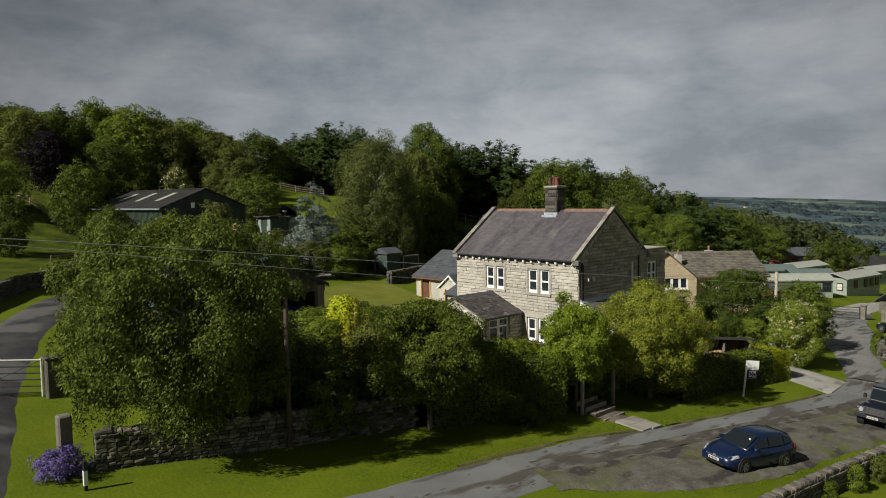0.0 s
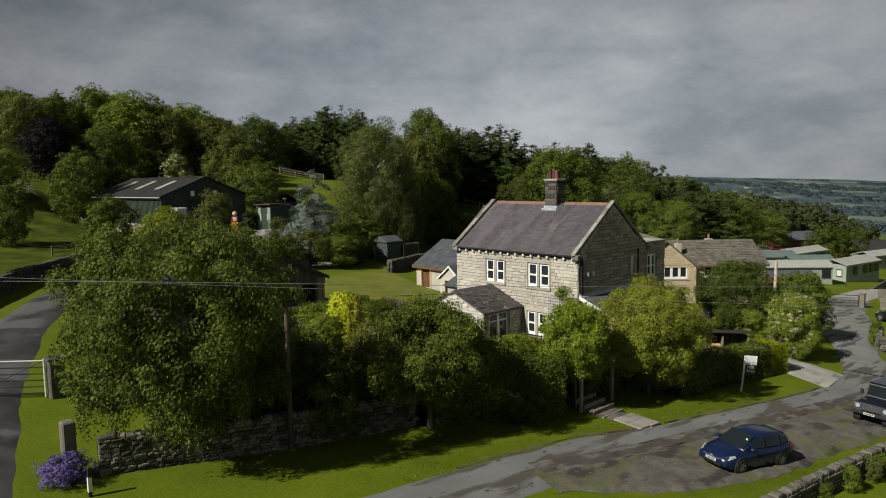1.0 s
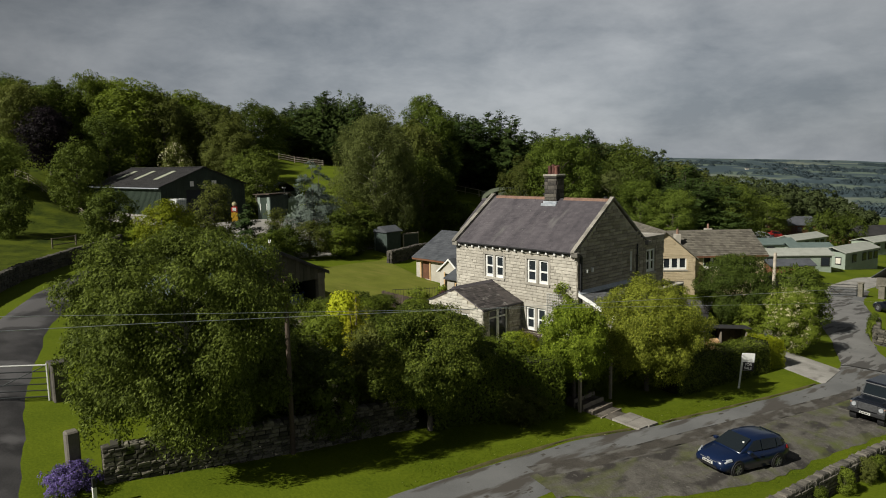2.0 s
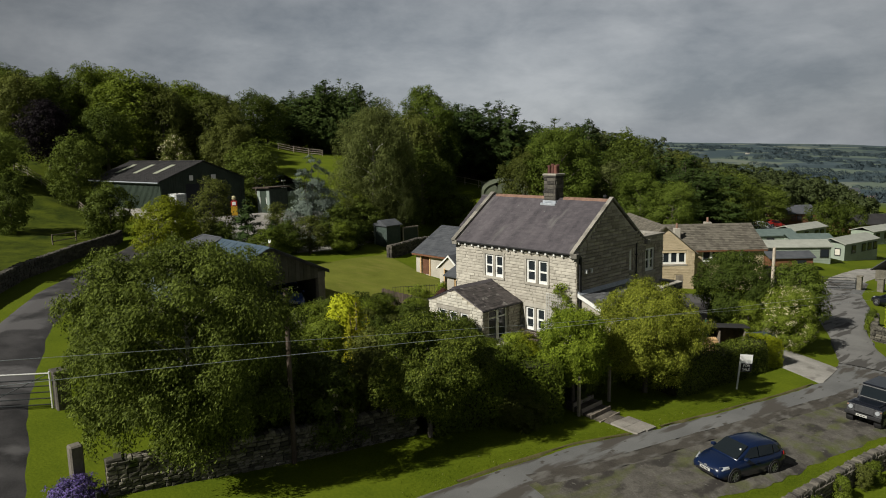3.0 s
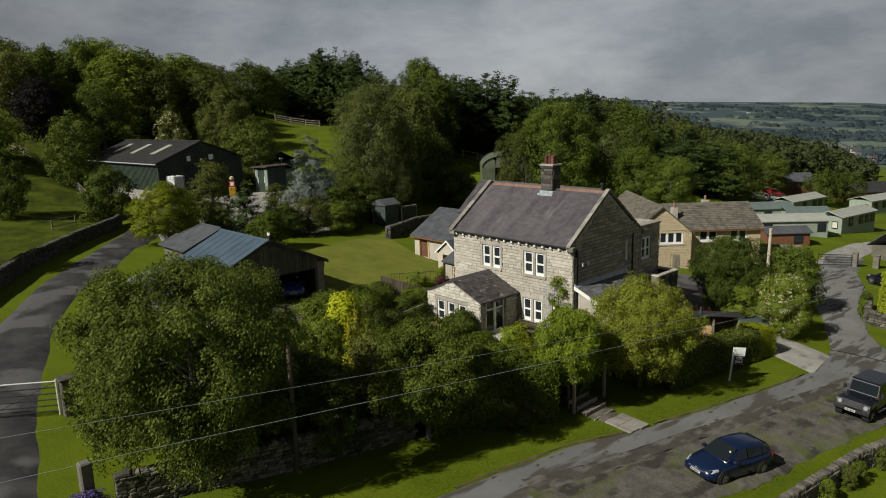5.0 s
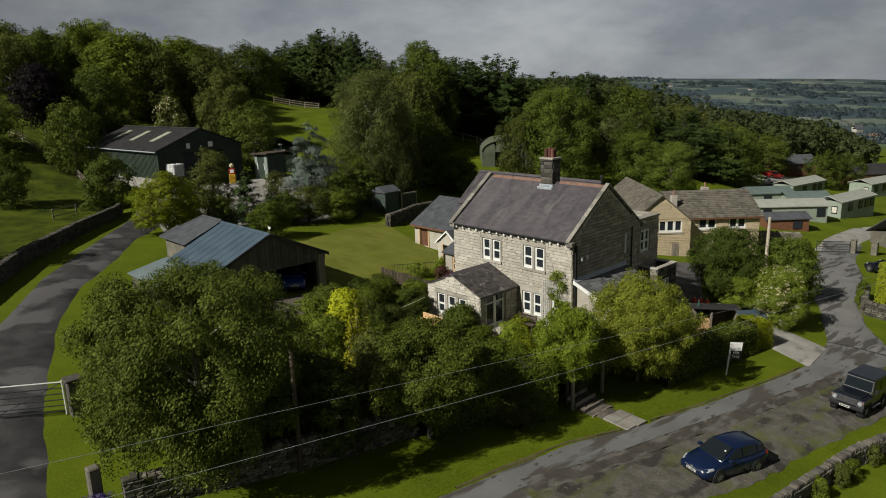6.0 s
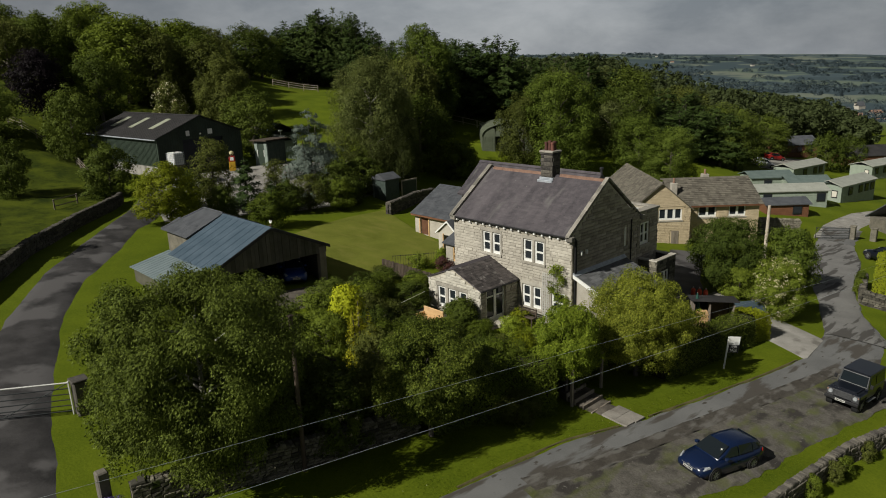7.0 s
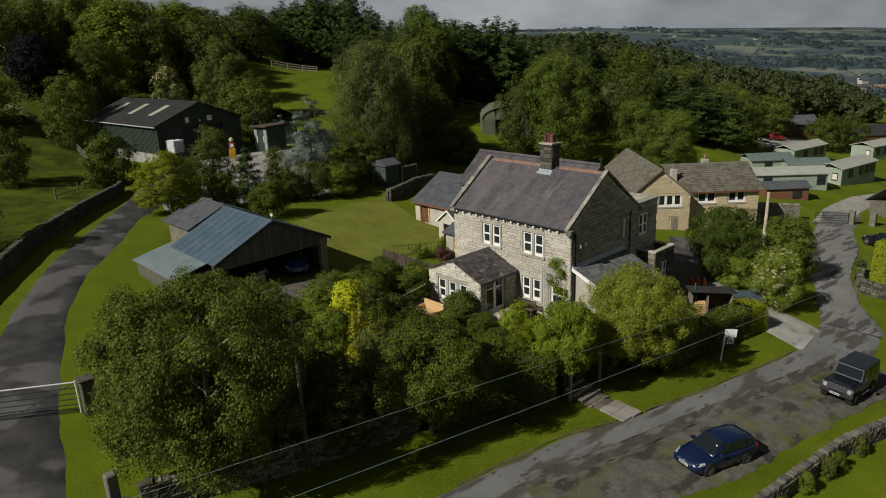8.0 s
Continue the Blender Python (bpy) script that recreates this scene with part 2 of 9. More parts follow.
M_LEAF_PURPLE2 = leafy("leaf_wine", (0.05, 0.02, 0.02), (0.15, 0.07, 0.06))
M_TEAL = material("green_canvas", (0.010, 0.045, 0.035), (0.025, 0.08, 0.062), 4, 40, 0.9, 0.2)
M_LEAF_PURPLE = leafy("leaf_purple", (0.006, 0.005, 0.006), (0.020, 0.013, 0.017))
M_CONIFER = leafy("needle_dark", (0.018, 0.036, 0.009), (0.078, 0.112, 0.026), 0.15)
M_BLUE_NEEDLE = leafy("needle_blue", (0.085, 0.112, 0.092), (0.23, 0.275, 0.235), 0.15)
# green paled and greyed a little for haze over the hillside
M_LEAF_HILL = leafy("leaf_hill", (0.036, 0.050, 0.014), (0.150, 0.172, 0.054))
M_LEAF_OLIVE = leafy("leaf_olive", (0.042, 0.054, 0.009), (0.160, 0.180, 0.040))
M_FLOWER = leafy("white_flower", (0.45, 0.41, 0.22), (0.74, 0.70, 0.46), 0.2)
M_LAVENDER = leafy("lavender_flower", (0.045, 0.050, 0.050), (0.17, 0.12, 0.36), 0.2, island=0.9)
M_MOSSY = material("mossy_stone", (0.050, 0.047, 0.036), (0.29, 0.265, 0.21), 1.8, 14, 0.95, 0.7, island=0.5, piece=0.5, spread=(0.2, 0.8))
blotch(M_MOSSY, 1.6, (0.54, 0.64), (0.045, 0.062, 0.010))
blotch(M_ROAD, 0.55, (0.53, 0.60), (0.068, 0.061, 0.053), (2.4, 0.5, 1), 12.0)
blotch(M_MUD, 1.3, (0.50, 0.62), (0.120, 0.114, 0.104), (1.6, 0.6, 1), 10.0)
blotch(M_ROAD, 1.7, (0.63, 0.67), (0.060, 0.053, 0.045), (1.6, 0.7, 1), 10.0)
M_CONCRETE = material("worn_concrete", (0.135, 0.132, 0.128), (0.20, 0.197, 0.19), 0.6, 24, 0.85, 0.3)
blotch(M_CONCRETE, 0.8, (0.54, 0.58), (0.066, 0.062, 0.058), (2.0, 0.28, 1), 12.0)
blotch(M_LAYBY, 0.7, (0.55, 0.62), (0.036, 0.032, 0.028), (1.3, 0.7, 1), 10.0)
blotch(M_LAYBY, 5.0, (0.64, 0.74), (0.165, 0.155, 0.138), (1, 1, 1), 8.0)
blotch(M_LAYBY, 0.8, (0.52, 0.78), (0.085, 0.098, 0.020), (1.8, 0.7, 1), 12.0)
blotch(M_SLATE, 3.2, (0.70, 0.76), (0.20, 0.20, 0.185))
blotch(M_SLATE_MOSSY, 2.4, (0.60, 0.68), (0.21, 0.20, 0.185))
blotch(M_SLATE, 0.9, (0.60, 0.78), (0.15, 0.145, 0.14), (1.4, 0.4, 0.4))
blotch(M_ROAD_DARK, 0.32, (0.50, 0.57), (0.092, 0.088, 0.089), (1, 1, 1), 9.0)
blotch(M_GRASS, 0.5, (0.52, 0.72), (0.160, 0.160, 0.034), (0.6, 1.6, 1))
blotch(M_DRIVE, 0.8, (0.56, 0.66), (0.15, 0.14, 0.125))
M_BRICK = material("buff_stone", (0.36, 0.285, 0.185), (0.55, 0.455, 0.31), 1.2, 20, 0.9, 0.4, island=0.16, piece=0.16, spread=(0.2, 0.8))
M_TILE = material("concrete_tile", (0.080, 0.072, 0.058), (0.150, 0.136, 0.110), 1.5, 20, 0.9, 0.4, island=0.28)
M_GREENMETAL = material("green_sheet", (0.016, 0.026, 0.018), (0.038, 0.055, 0.040), 0.8, 12, 0.6, 0.1)
M_DOORBLUE = material("door_blue", (0.006, 0.009, 0.016), (0.014, 0.018, 0.030), 1, 12, 0.5, 0.1)
M_DARKROOF = material("dark_sheet_roof", (0.018, 0.017, 0.018), (0.042, 0.040, 0.040), 1, 12, 0.65, 0.1)
M_ROOFLIGHT = material("rooflight", (0.22, 0.235, 0.175), (0.33, 0.345, 0.27), 1, 12, 0.5, 0.05)
M_BLUESHEET = material("blue_grey_sheet", (0.054, 0.084, 0.114), (0.090, 0.127, 0.165), 0.9, 12, 0.42, 0.08, metal=0.15)
M_BLUESHEET_PALE = material("pale_grey_sheet", (0.14, 0.18, 0.19), (0.20, 0.245, 0.255), 0.9, 12, 0.5, 0.08, metal=0.1)
M_OLIVE_BOARD = material("olive_cladding", (0.055, 0.055, 0.038), (0.105, 0.10, 0.075), 1.2, 30, 0.75, 0.15, piece=0.25)
M_CABIN = material("sage_cladding", (0.22, 0.262, 0.215), (0.29, 0.335, 0.275), 1, 20, 0.6, 0.05)
M_CABINROOF = material("cabin_roof", (0.24, 0.25, 0.22), (0.34, 0.35, 0.31), 1, 20, 0.7, 0.1)
M_FELT = material("teal_felt", (0.075, 0.105, 0.098), (0.12, 0.155, 0.145), 1, 20, 0.9, 0.1)
M_ROUNDBARN = material("olive_steel", (0.075, 0.088, 0.058), (0.125, 0.142, 0.098), 0.8, 12, 0.6, 0.1)
M_TIMBER_DARK = material("stained_fence", (0.035, 0.026, 0.020), (0.09, 0.068, 0.052), 3, 30, 0.9, 0.3, piece=0.3, stretch=(1, 1, 0.2))
M_BROWN = material("brown_cladding", (0.10, 0.045, 0.025), (0.19, 0.085, 0.045), 1.5, 20, 0.7, 0.1, piece=0.2)


# ---- helpers of this place ----
def hazy(a, b, x):
    t = min(1.0, max(0.0, (x - a) / (b - a)))
    return t * t * (3 - 2 * t)


AX, AY = 24.0, -33.4


def to_uv(x, y):
    return 0.687 * (x - AX) + 0.727 * (y - AY), -0.727 * (x - AX) + 0.687 * (y - AY)


def to_xy(u, v):
    return AX + 0.687 * u - 0.727 * v, AY + 0.727 * u + 0.687 * v


def ground_z(x, y):
    """Height of the land: it falls to the east, climbs behind the farm, and drops into the valley."""
    u, v = to_uv(x, y)
    near = -1.0 - 0.09 * (max(-140.0, min(u, 130.0)) - 9)
    near += 8 * hazy(72, 150, v) * (1 - hazy(15, 75, u)) + 4 * hazy(-28, -60, u) * hazy(55, 110, v)
    pad = (1 - hazy(13, 21, abs(x + 64))) * (1 - hazy(9, 16, abs(y - 5)))
    near = near * (1 - pad) + 4.2 * pad
    near += 11 * hazy(165, 290, v) * (1 - hazy(0.22, 0.40, u / max(v, 1.0))) * hazy(0.06, 0.18, u / max(v, 1.0))
    if v > 150:
        near += 5 * hazy(150, 480, v) * (1 - hazy(-40, 190, u - 0.12 * (v - 150)))
        valley = -62 * hazy(150, 900, v)
        rise = float(np.interp(u / v, (0.12, 0.21, 0.33, 0.45, 0.54, 0.66), (96, 89, 70, 54, 39, 16))) * hazy(1250, 4300, v) + 5 * noise.noise((u / 900, v / 900, 3.1)) * hazy(500, 1500, v)
        side = hazy(-120, 260, u - 0.25 * (v - 150))
        near = near * (1 - 0.6 * hazy(600, 1800, v)) + valley * max(side, hazy(700, 1300, v)) + rise
    return near


def quads(name, verts, faces, mat, smooth=False):
    me = bpy.data.meshes.new(name)
    me.from_pydata(verts, [], faces)
    me.materials.append(mat)
    if smooth:
        me.polygons.foreach_set("use_smooth", [True] * len(me.polygons))
    me.update()
    return me


def to_mesh(name, bm, mat):
    me = bpy.data.meshes.new(name)
    bm.normal_update()
    bm.to_mesh(me)
    bm.free()
    for one in (mat if isinstance(mat, (list, tuple)) else (mat,)):
        me.materials.append(one)
    return me


def part(name, bm, mat, parent, label=""):
    """One mesh object under a thing or a part."""
    ob = new(name, bm if isinstance(bm, bpy.types.Mesh) else to_mesh(name, bm, mat))
    ob.parent = parent
    if label:
        ob["label"] = label
    return ob


def thing(name, loc, label, category, group="", kind="", rz=0.0):
    ob = new(name)
    ob.matrix_world = pose(*loc, 0, 0, rz)
    ob.empty_display_size = 0.2
    return tagged(ob, label, category, group, kind)


def box(bm, x0, x1, y0, y1, z0, z1, bevel=0.0):
    r = bmesh.ops.create_cube(bm, size=1)
    for v in r["verts"]:
        v.co = Vector(((x0 + x1) / 2 + v.co.x * (x1 - x0), (y0 + y1) / 2 + v.co.y * (y1 - y0), (z0 + z1) / 2 + v.co.z * (z1 - z0)))
    if bevel:
        edges = list({e for v in r["verts"] for e in v.link_edges})
        bmesh.ops.bevel(bm, geom=edges, offset=bevel, segments=1, affect="EDGES")
    return r["verts"]


def boxed(*dims, bevel=0.0):
    bm = bmesh.new()
    box(bm, *dims, bevel=bevel)
    return bm


def tube(bm, a, b, ra, rb=None, sides=8):
    """A tapered round bar from a to b."""
    a, b = Vector(a), Vector(b)
    rb = ra if rb is None else rb
    q = (b - a).to_track_quat("Z", "Y")
    rings = []
    for c, r in ((a, ra), (b, rb)):
        rings.append([bm.verts.new(c + q @ Vector((r * math.cos(i * math.tau / sides), r * math.sin(i * math.tau / sides), 0))) for i in range(sides)])
    for i in range(sides):
        j = (i + 1) % sides
        bm.faces.new((rings[0][i], rings[0][j], rings[1][j], rings[1][i]))
    bm.faces.new(rings[0][::-1])
    bm.faces.new(rings[1])


def solid(bm, outline, depth):
    """A flat outline of points, thickened by the vector depth."""
    low = [bm.verts.new(p) for p in outline]
    high = [bm.verts.new(Vector(p) + Vector(depth)) for p in outline]
    n = len(low)
    bm.faces.new(low[::-1])
    bm.faces.new(high)
    for i in range(n):
        j = (i + 1) % n
        bm.faces.new((low[i], low[j], high[j], high[i]))
    bmesh.ops.recalc_face_normals(bm, faces=bm.faces)


# ---- the land ----
def steps_out(near, step, far, grow):
    xs, d = [0.0], step
    while xs[-1] < far:
        d = step if xs[-1] < near else d * grow
        xs.append(xs[-1] + d)
    return xs


def make_ground():
    out_u, out_v, back = steps_out(75, 1.6, 2600, 1.14), steps_out(165, 1.6, 4700, 1.07), steps_out(10, 2.0, 260, 1.3)
    us = [-a for a in reversed(out_u[1:])] + out_u
    vs = [-a for a in reversed(back[1:])] + out_v
    verts = []
    for v in vs:
        for u in us:
            x, y = to_xy(u, v)
            verts.append((x, y, ground_z(x, y) + 0.05 * noise.noise((x * 0.35, y * 0.35, 0.0)) * (1 if 0 < v < 160 else 0)))
    n = len(us)
    faces = [(j * n + i, j * n + i + 1, (j + 1) * n + i + 1, (j + 1) * n + i) for j in range(len(vs) - 1) for i in range(n - 1)]
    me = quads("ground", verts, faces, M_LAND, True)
    return tagged(new("ground", me), "mown grass verges and fields falling to a wooded valley", "ground", kind="structure")


def land_material():
    """Grass nearby; beyond the farm a patchwork of pasture, rough moor and dark woodland."""
    m = material("grassland", (0.052, 0.080, 0.003), (0.126, 0.157, 0.008), 0.22, 9.0, 0.95, 0.8, spread=(0.3, 0.72), dist=0.06, spec=0.1)
    t = m.node_tree
    n, ln = t.nodes, t.links
    ramp = next(k for k in n if k.type == "VALTORGB")
    bsdf = n["Principled BSDF"]
    co = next(k for k in n if k.type == "TEX_COORD")
    fields = n.new("ShaderNodeTexVoronoi")
    fields.inputs["Scale"].default_value = 0.0036
    fields.inputs["Randomness"].default_value = 0.9
    ln.new(co.outputs["Object"], fields.inputs["Vector"])
    sep = n.new("ShaderNodeSeparateColor")
    ln.new(fields.outputs["Color"], sep.inputs[0])
    # far field colours blued and greyed: distance haze put into the colour
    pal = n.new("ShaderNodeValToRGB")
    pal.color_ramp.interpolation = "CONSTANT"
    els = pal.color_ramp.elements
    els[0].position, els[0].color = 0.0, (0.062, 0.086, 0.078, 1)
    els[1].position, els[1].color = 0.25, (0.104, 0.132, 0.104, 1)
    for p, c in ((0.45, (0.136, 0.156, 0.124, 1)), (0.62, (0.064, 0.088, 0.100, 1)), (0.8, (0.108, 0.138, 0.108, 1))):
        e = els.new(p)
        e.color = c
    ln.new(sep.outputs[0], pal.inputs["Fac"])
    woods = n.new("ShaderNodeTexNoise")
    woods.inputs["Scale"].default_value, woods.inputs["Detail"].default_value, woods.inputs["Roughness"].default_value = 0.0045, 5, 0.58
    ln.new(co.outputs["Object"], woods.inputs["Vector"])
    wr = n.new("ShaderNodeValToRGB")
    wr.color_ramp.elements[0].position, wr.color_ramp.elements[1].position = 0.46, 0.52
    ln.new(woods.outputs["Fac"], wr.inputs["Fac"])
    # distant woodland colour carries the same painted haze
    mix1 = n.new("ShaderNodeMix")
    mix1.data_type = "RGBA"
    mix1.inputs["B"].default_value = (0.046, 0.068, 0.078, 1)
    ln.new(wr.outputs["Color"], mix1.inputs["Factor"])
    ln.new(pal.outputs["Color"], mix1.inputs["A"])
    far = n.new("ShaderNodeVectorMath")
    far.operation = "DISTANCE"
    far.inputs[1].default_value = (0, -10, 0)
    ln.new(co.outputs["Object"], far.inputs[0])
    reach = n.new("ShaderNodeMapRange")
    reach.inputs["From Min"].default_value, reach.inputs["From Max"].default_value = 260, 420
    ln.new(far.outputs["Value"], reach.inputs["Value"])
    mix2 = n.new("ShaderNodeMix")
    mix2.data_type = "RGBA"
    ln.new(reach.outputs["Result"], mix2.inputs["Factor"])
    # unmown pasture beyond the farm wall, view-edge dimming put into its colour
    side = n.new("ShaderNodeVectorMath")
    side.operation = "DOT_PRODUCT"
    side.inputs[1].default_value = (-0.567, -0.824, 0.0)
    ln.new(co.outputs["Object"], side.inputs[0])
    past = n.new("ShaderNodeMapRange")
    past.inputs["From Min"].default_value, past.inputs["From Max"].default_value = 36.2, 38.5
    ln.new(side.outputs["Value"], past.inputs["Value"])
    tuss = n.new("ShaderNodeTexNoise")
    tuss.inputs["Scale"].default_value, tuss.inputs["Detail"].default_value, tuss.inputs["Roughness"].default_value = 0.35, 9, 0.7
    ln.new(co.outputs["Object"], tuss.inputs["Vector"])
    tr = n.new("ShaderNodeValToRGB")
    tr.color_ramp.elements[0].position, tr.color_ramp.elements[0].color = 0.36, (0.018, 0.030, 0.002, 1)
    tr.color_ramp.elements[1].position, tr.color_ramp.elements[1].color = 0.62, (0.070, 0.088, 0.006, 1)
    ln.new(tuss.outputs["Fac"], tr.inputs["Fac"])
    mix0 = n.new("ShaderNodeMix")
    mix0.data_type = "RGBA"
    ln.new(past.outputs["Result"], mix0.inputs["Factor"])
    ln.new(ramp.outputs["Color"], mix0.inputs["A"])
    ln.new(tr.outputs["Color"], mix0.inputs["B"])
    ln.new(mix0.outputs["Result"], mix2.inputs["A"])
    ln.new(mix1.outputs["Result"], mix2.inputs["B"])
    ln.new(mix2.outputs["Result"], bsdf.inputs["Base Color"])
    return m


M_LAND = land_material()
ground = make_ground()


def along(points, s):
    """The point at share s of a polyline."""
    pts = [Vector(p) for p in points]
    lens = [(b - a).length for a, b in zip(pts, pts[1:])]
    d = s * sum(lens)
    for a, b, l in zip(pts, pts[1:], lens):
        if d <= l:
            return a.lerp(b, d / l)
        d -= l
    return pts[-1]


def strip(name, left, right, mat, label, lift=0.03, rows=90, cols=8, camber=0.0, wobble=0.0, fray=0.0, drop=0.10):
    """A paved or gravelled way between two edges, laid on the land."""
    verts, faces = [], []
    for i in range(rows + 1):
        a, b = along(left, i / rows), along(right, i / rows)
        for j in range(cols + 1):
            p = a.lerp(b, j / cols)
            if j in (0, cols) and wobble:
                if fray:
                    p = p + (b - a).normalized() * fray * (0.0 if j else 1.0) * (noise.noise((p.x * 3.1, p.y * 3.1, 5.0)) + 0.7 * noise.noise((p.x * 7.0, p.y * 7.0, 9.0)))
                p = p + (b - a).normalized() * wobble * (noise.noise((p.x * 0.9, p.y * 0.9, 7.0)) + 0.35 * noise.noise((p.x * 2.1, p.y * 2.1, 3.0)))
            edge = 1 - (2 * j / cols - 1) ** 2
            verts.append((p.x, p.y, ground_z(p.x, p.y) + lift + camber * edge - (drop if j in (0, cols) else 0)))
    w = cols + 1
    for i in range(rows):
        for j in range(cols):
            faces.append((i * w + j, i * w + j + 1, (i + 1) * w + j + 1, (i + 1) * w + j))
    ob = new(name, quads(name, verts, faces, mat, True))
    return tagged(ob, label, "road" if "lane" in label or "road" in label else "paving", kind="structure")


LANE_L = [(5.6, -36), (6.4, -26), (6.9, -18.4), (7.1, -14.7), (7.55, -10.5), (8.5, -7.0), (9.5, -1.2), (10.3, 4), (10.8, 9), (10.1, 14.5), (7.3, 21.6), (5.5, 25.4), (3.0, 31.4), (1.2, 38), (-0.44, 44.3), (-2.5, 52)]
LANE_R = [(9.2, -36), (9.6, -26), (9.8, -18.4), (10.0, -14.3), (10.8, -9.6), (11.7, -3.8), (12.6, 1), (13.4, 5), (14.6, 10), (13.6, 16.3), (10.8, 21.0), (9.0, 25.5), (7.6, 30.5), (5.9, 37.9), (3.4, 44), (1.5, 54)]
strip("lane", LANE_L, LANE_R, M_ROAD, "patched old asphalt lane between grass verges", 0.06, 150, 10, 0.05, 0.18)
strip("layby", [(8.4, -15), (9.5, -11), (10.45, -5), (11.4, 0.5), (12.2, 5), (13.4, 10)], [(10.3, -15.5), (12.9, -11.6), (14.3, -7.6), (14.9, -2.4), (15.8, 3), (16.4, 9)], M_LAYBY, "muddy gravel lay-by beside the lane", 0.108, 300, 10, 0, 0.22, 0.55)
strip("mud_band", [(8.1, -14.6), (9.1, -11), (10.0, -5.4), (10.95, 0), (11.7, 4.6), (12.5, 8.6)], [(9.3, -14.8), (10.2, -11), (11.1, -5.6), (12.1, 0), (12.9, 4.6), (13.3, 8.6)], M_MUD, "dark broken mud where the lane meets the gravel", 0.116, 200, 8, 0, 0.75, 0.25, 0.085)
strip("lane_top", [(10.28, 14.2), (7.5, 21.6), (5.7, 25.4), (3.2, 31.4), (1.4, 38), (-0.24, 44.3)], [(13.9, 14.8), (10.6, 21.0), (8.8, 25.5), (7.4, 30.5), (5.7, 37.9), (3.2, 44.4)], M_CONCRETE, "worn pale concrete lane with dark damp patches", 0.132, 80, 8, 0.04, 0.12, 0.0, 0.05)
LANE_EDGE = [(7.0, -17), (7.1, -14.7), (7.55, -10.5), (8.35, -7.6)]
strip("verge_edge", [(x - 0.06, y) for x, y in LANE_EDGE], [(x + 0.06, y) for x, y in LANE_EDGE], M_SOIL, "bare soil along the edge of the verge", 0.085, 90, 4, 0.0, 0.12)
LANE_EDGE = [(8.75, -5.6), (9.5, -1.2), (10.3, 4), (10.75, 8)]
strip("verge_edge", [(x - 0.06, y) for x, y in LANE_EDGE], [(x + 0.06, y) for x, y in LANE_EDGE], M_SOIL, "bare soil along the edge of the verge", 0.085, 90, 4, 0.0, 0.12)
strip("farm_road", [(6.5, -31), (1.3, -29.3), (-2.4, -28.45), (-5.4, -27.75), (-8.3, -27.1), (-10.7, -26.35), (-19.8, -23.4), (-26.1, -20.3), (-32.8, -15.6), (-38.3, -12.2), (-46, -5.4)], [(0, -36), (-5, -34), (-10, -31.5), (-18.9, -27.4), (-23.8, -25.1), (-30.0, -21.8), (-37.6, -16.6), (-46.4, -10.2), (-53, -5)], M_ROAD_DARK, "dark asphalt farm road with dry patches", 0.06, 130, 8, 0.04, 0.12)
strip("farmyard", [(-40, -9), (-39, -3), (-38, 4), (-38, 10), (-41, 18)], [(-54, -5), (-54.6, -2), (-55.4, 6), (-54.5, 12), (-52, 20)], M_DRIVE, "pale gravelled farmyard in front of the barn", 0.05, 40, 12)
strip("driveway", [(11.1, 8.4), (7.8, 9.9), (4.5, 11.5), (1.5, 13)], [(10.6, 13.3), (6.9, 14.9), (4.5, 16), (1.5, 17)], M_DRIVE, "pale concrete driveway off the lane", 0.075, 30, 8)
strip("house_yard", [(0.3, 10.4), (-3, 18), (-7.5, 25.6)], [(4.6, 11.5), (-0.5, 18.5), (-4.5, 28)], M_ROAD_DARK, "dark asphalt yard road between the house and the bungalow", 0.05, 30, 8)


# ---- masonry ----
def wall_cells(bm, axis, at, thick, a0, a1, z0, z1, holes):
    """A wall with openings right through it. axis 'x': it runs along x at y = at .. at + thick."""
    cuts_a = sorted({a0, a1, *[h[0] for h in holes], *[h[1] for h in holes]})
    cuts_z = sorted({z0, z1, *[h[2] for h in holes], *[h[3] for h in holes]})
    for p, q in zip(cuts_a, cuts_a[1:]):
        for r, s in zip(cuts_z, cuts_z[1:]):
            m, n = (p + q) / 2, (r + s) / 2
            if any(h[0] < m < h[1] and h[2] < n < h[3] for h in holes):
                continue
            if axis == "x":
                box(bm, p, q, at, at + thick, r, s)
            else:
                box(bm, at, at + thick, p, q, r, s)
    bmesh.ops.remove_doubles(bm, verts=bm.verts, dist=0.0005)
    return bm


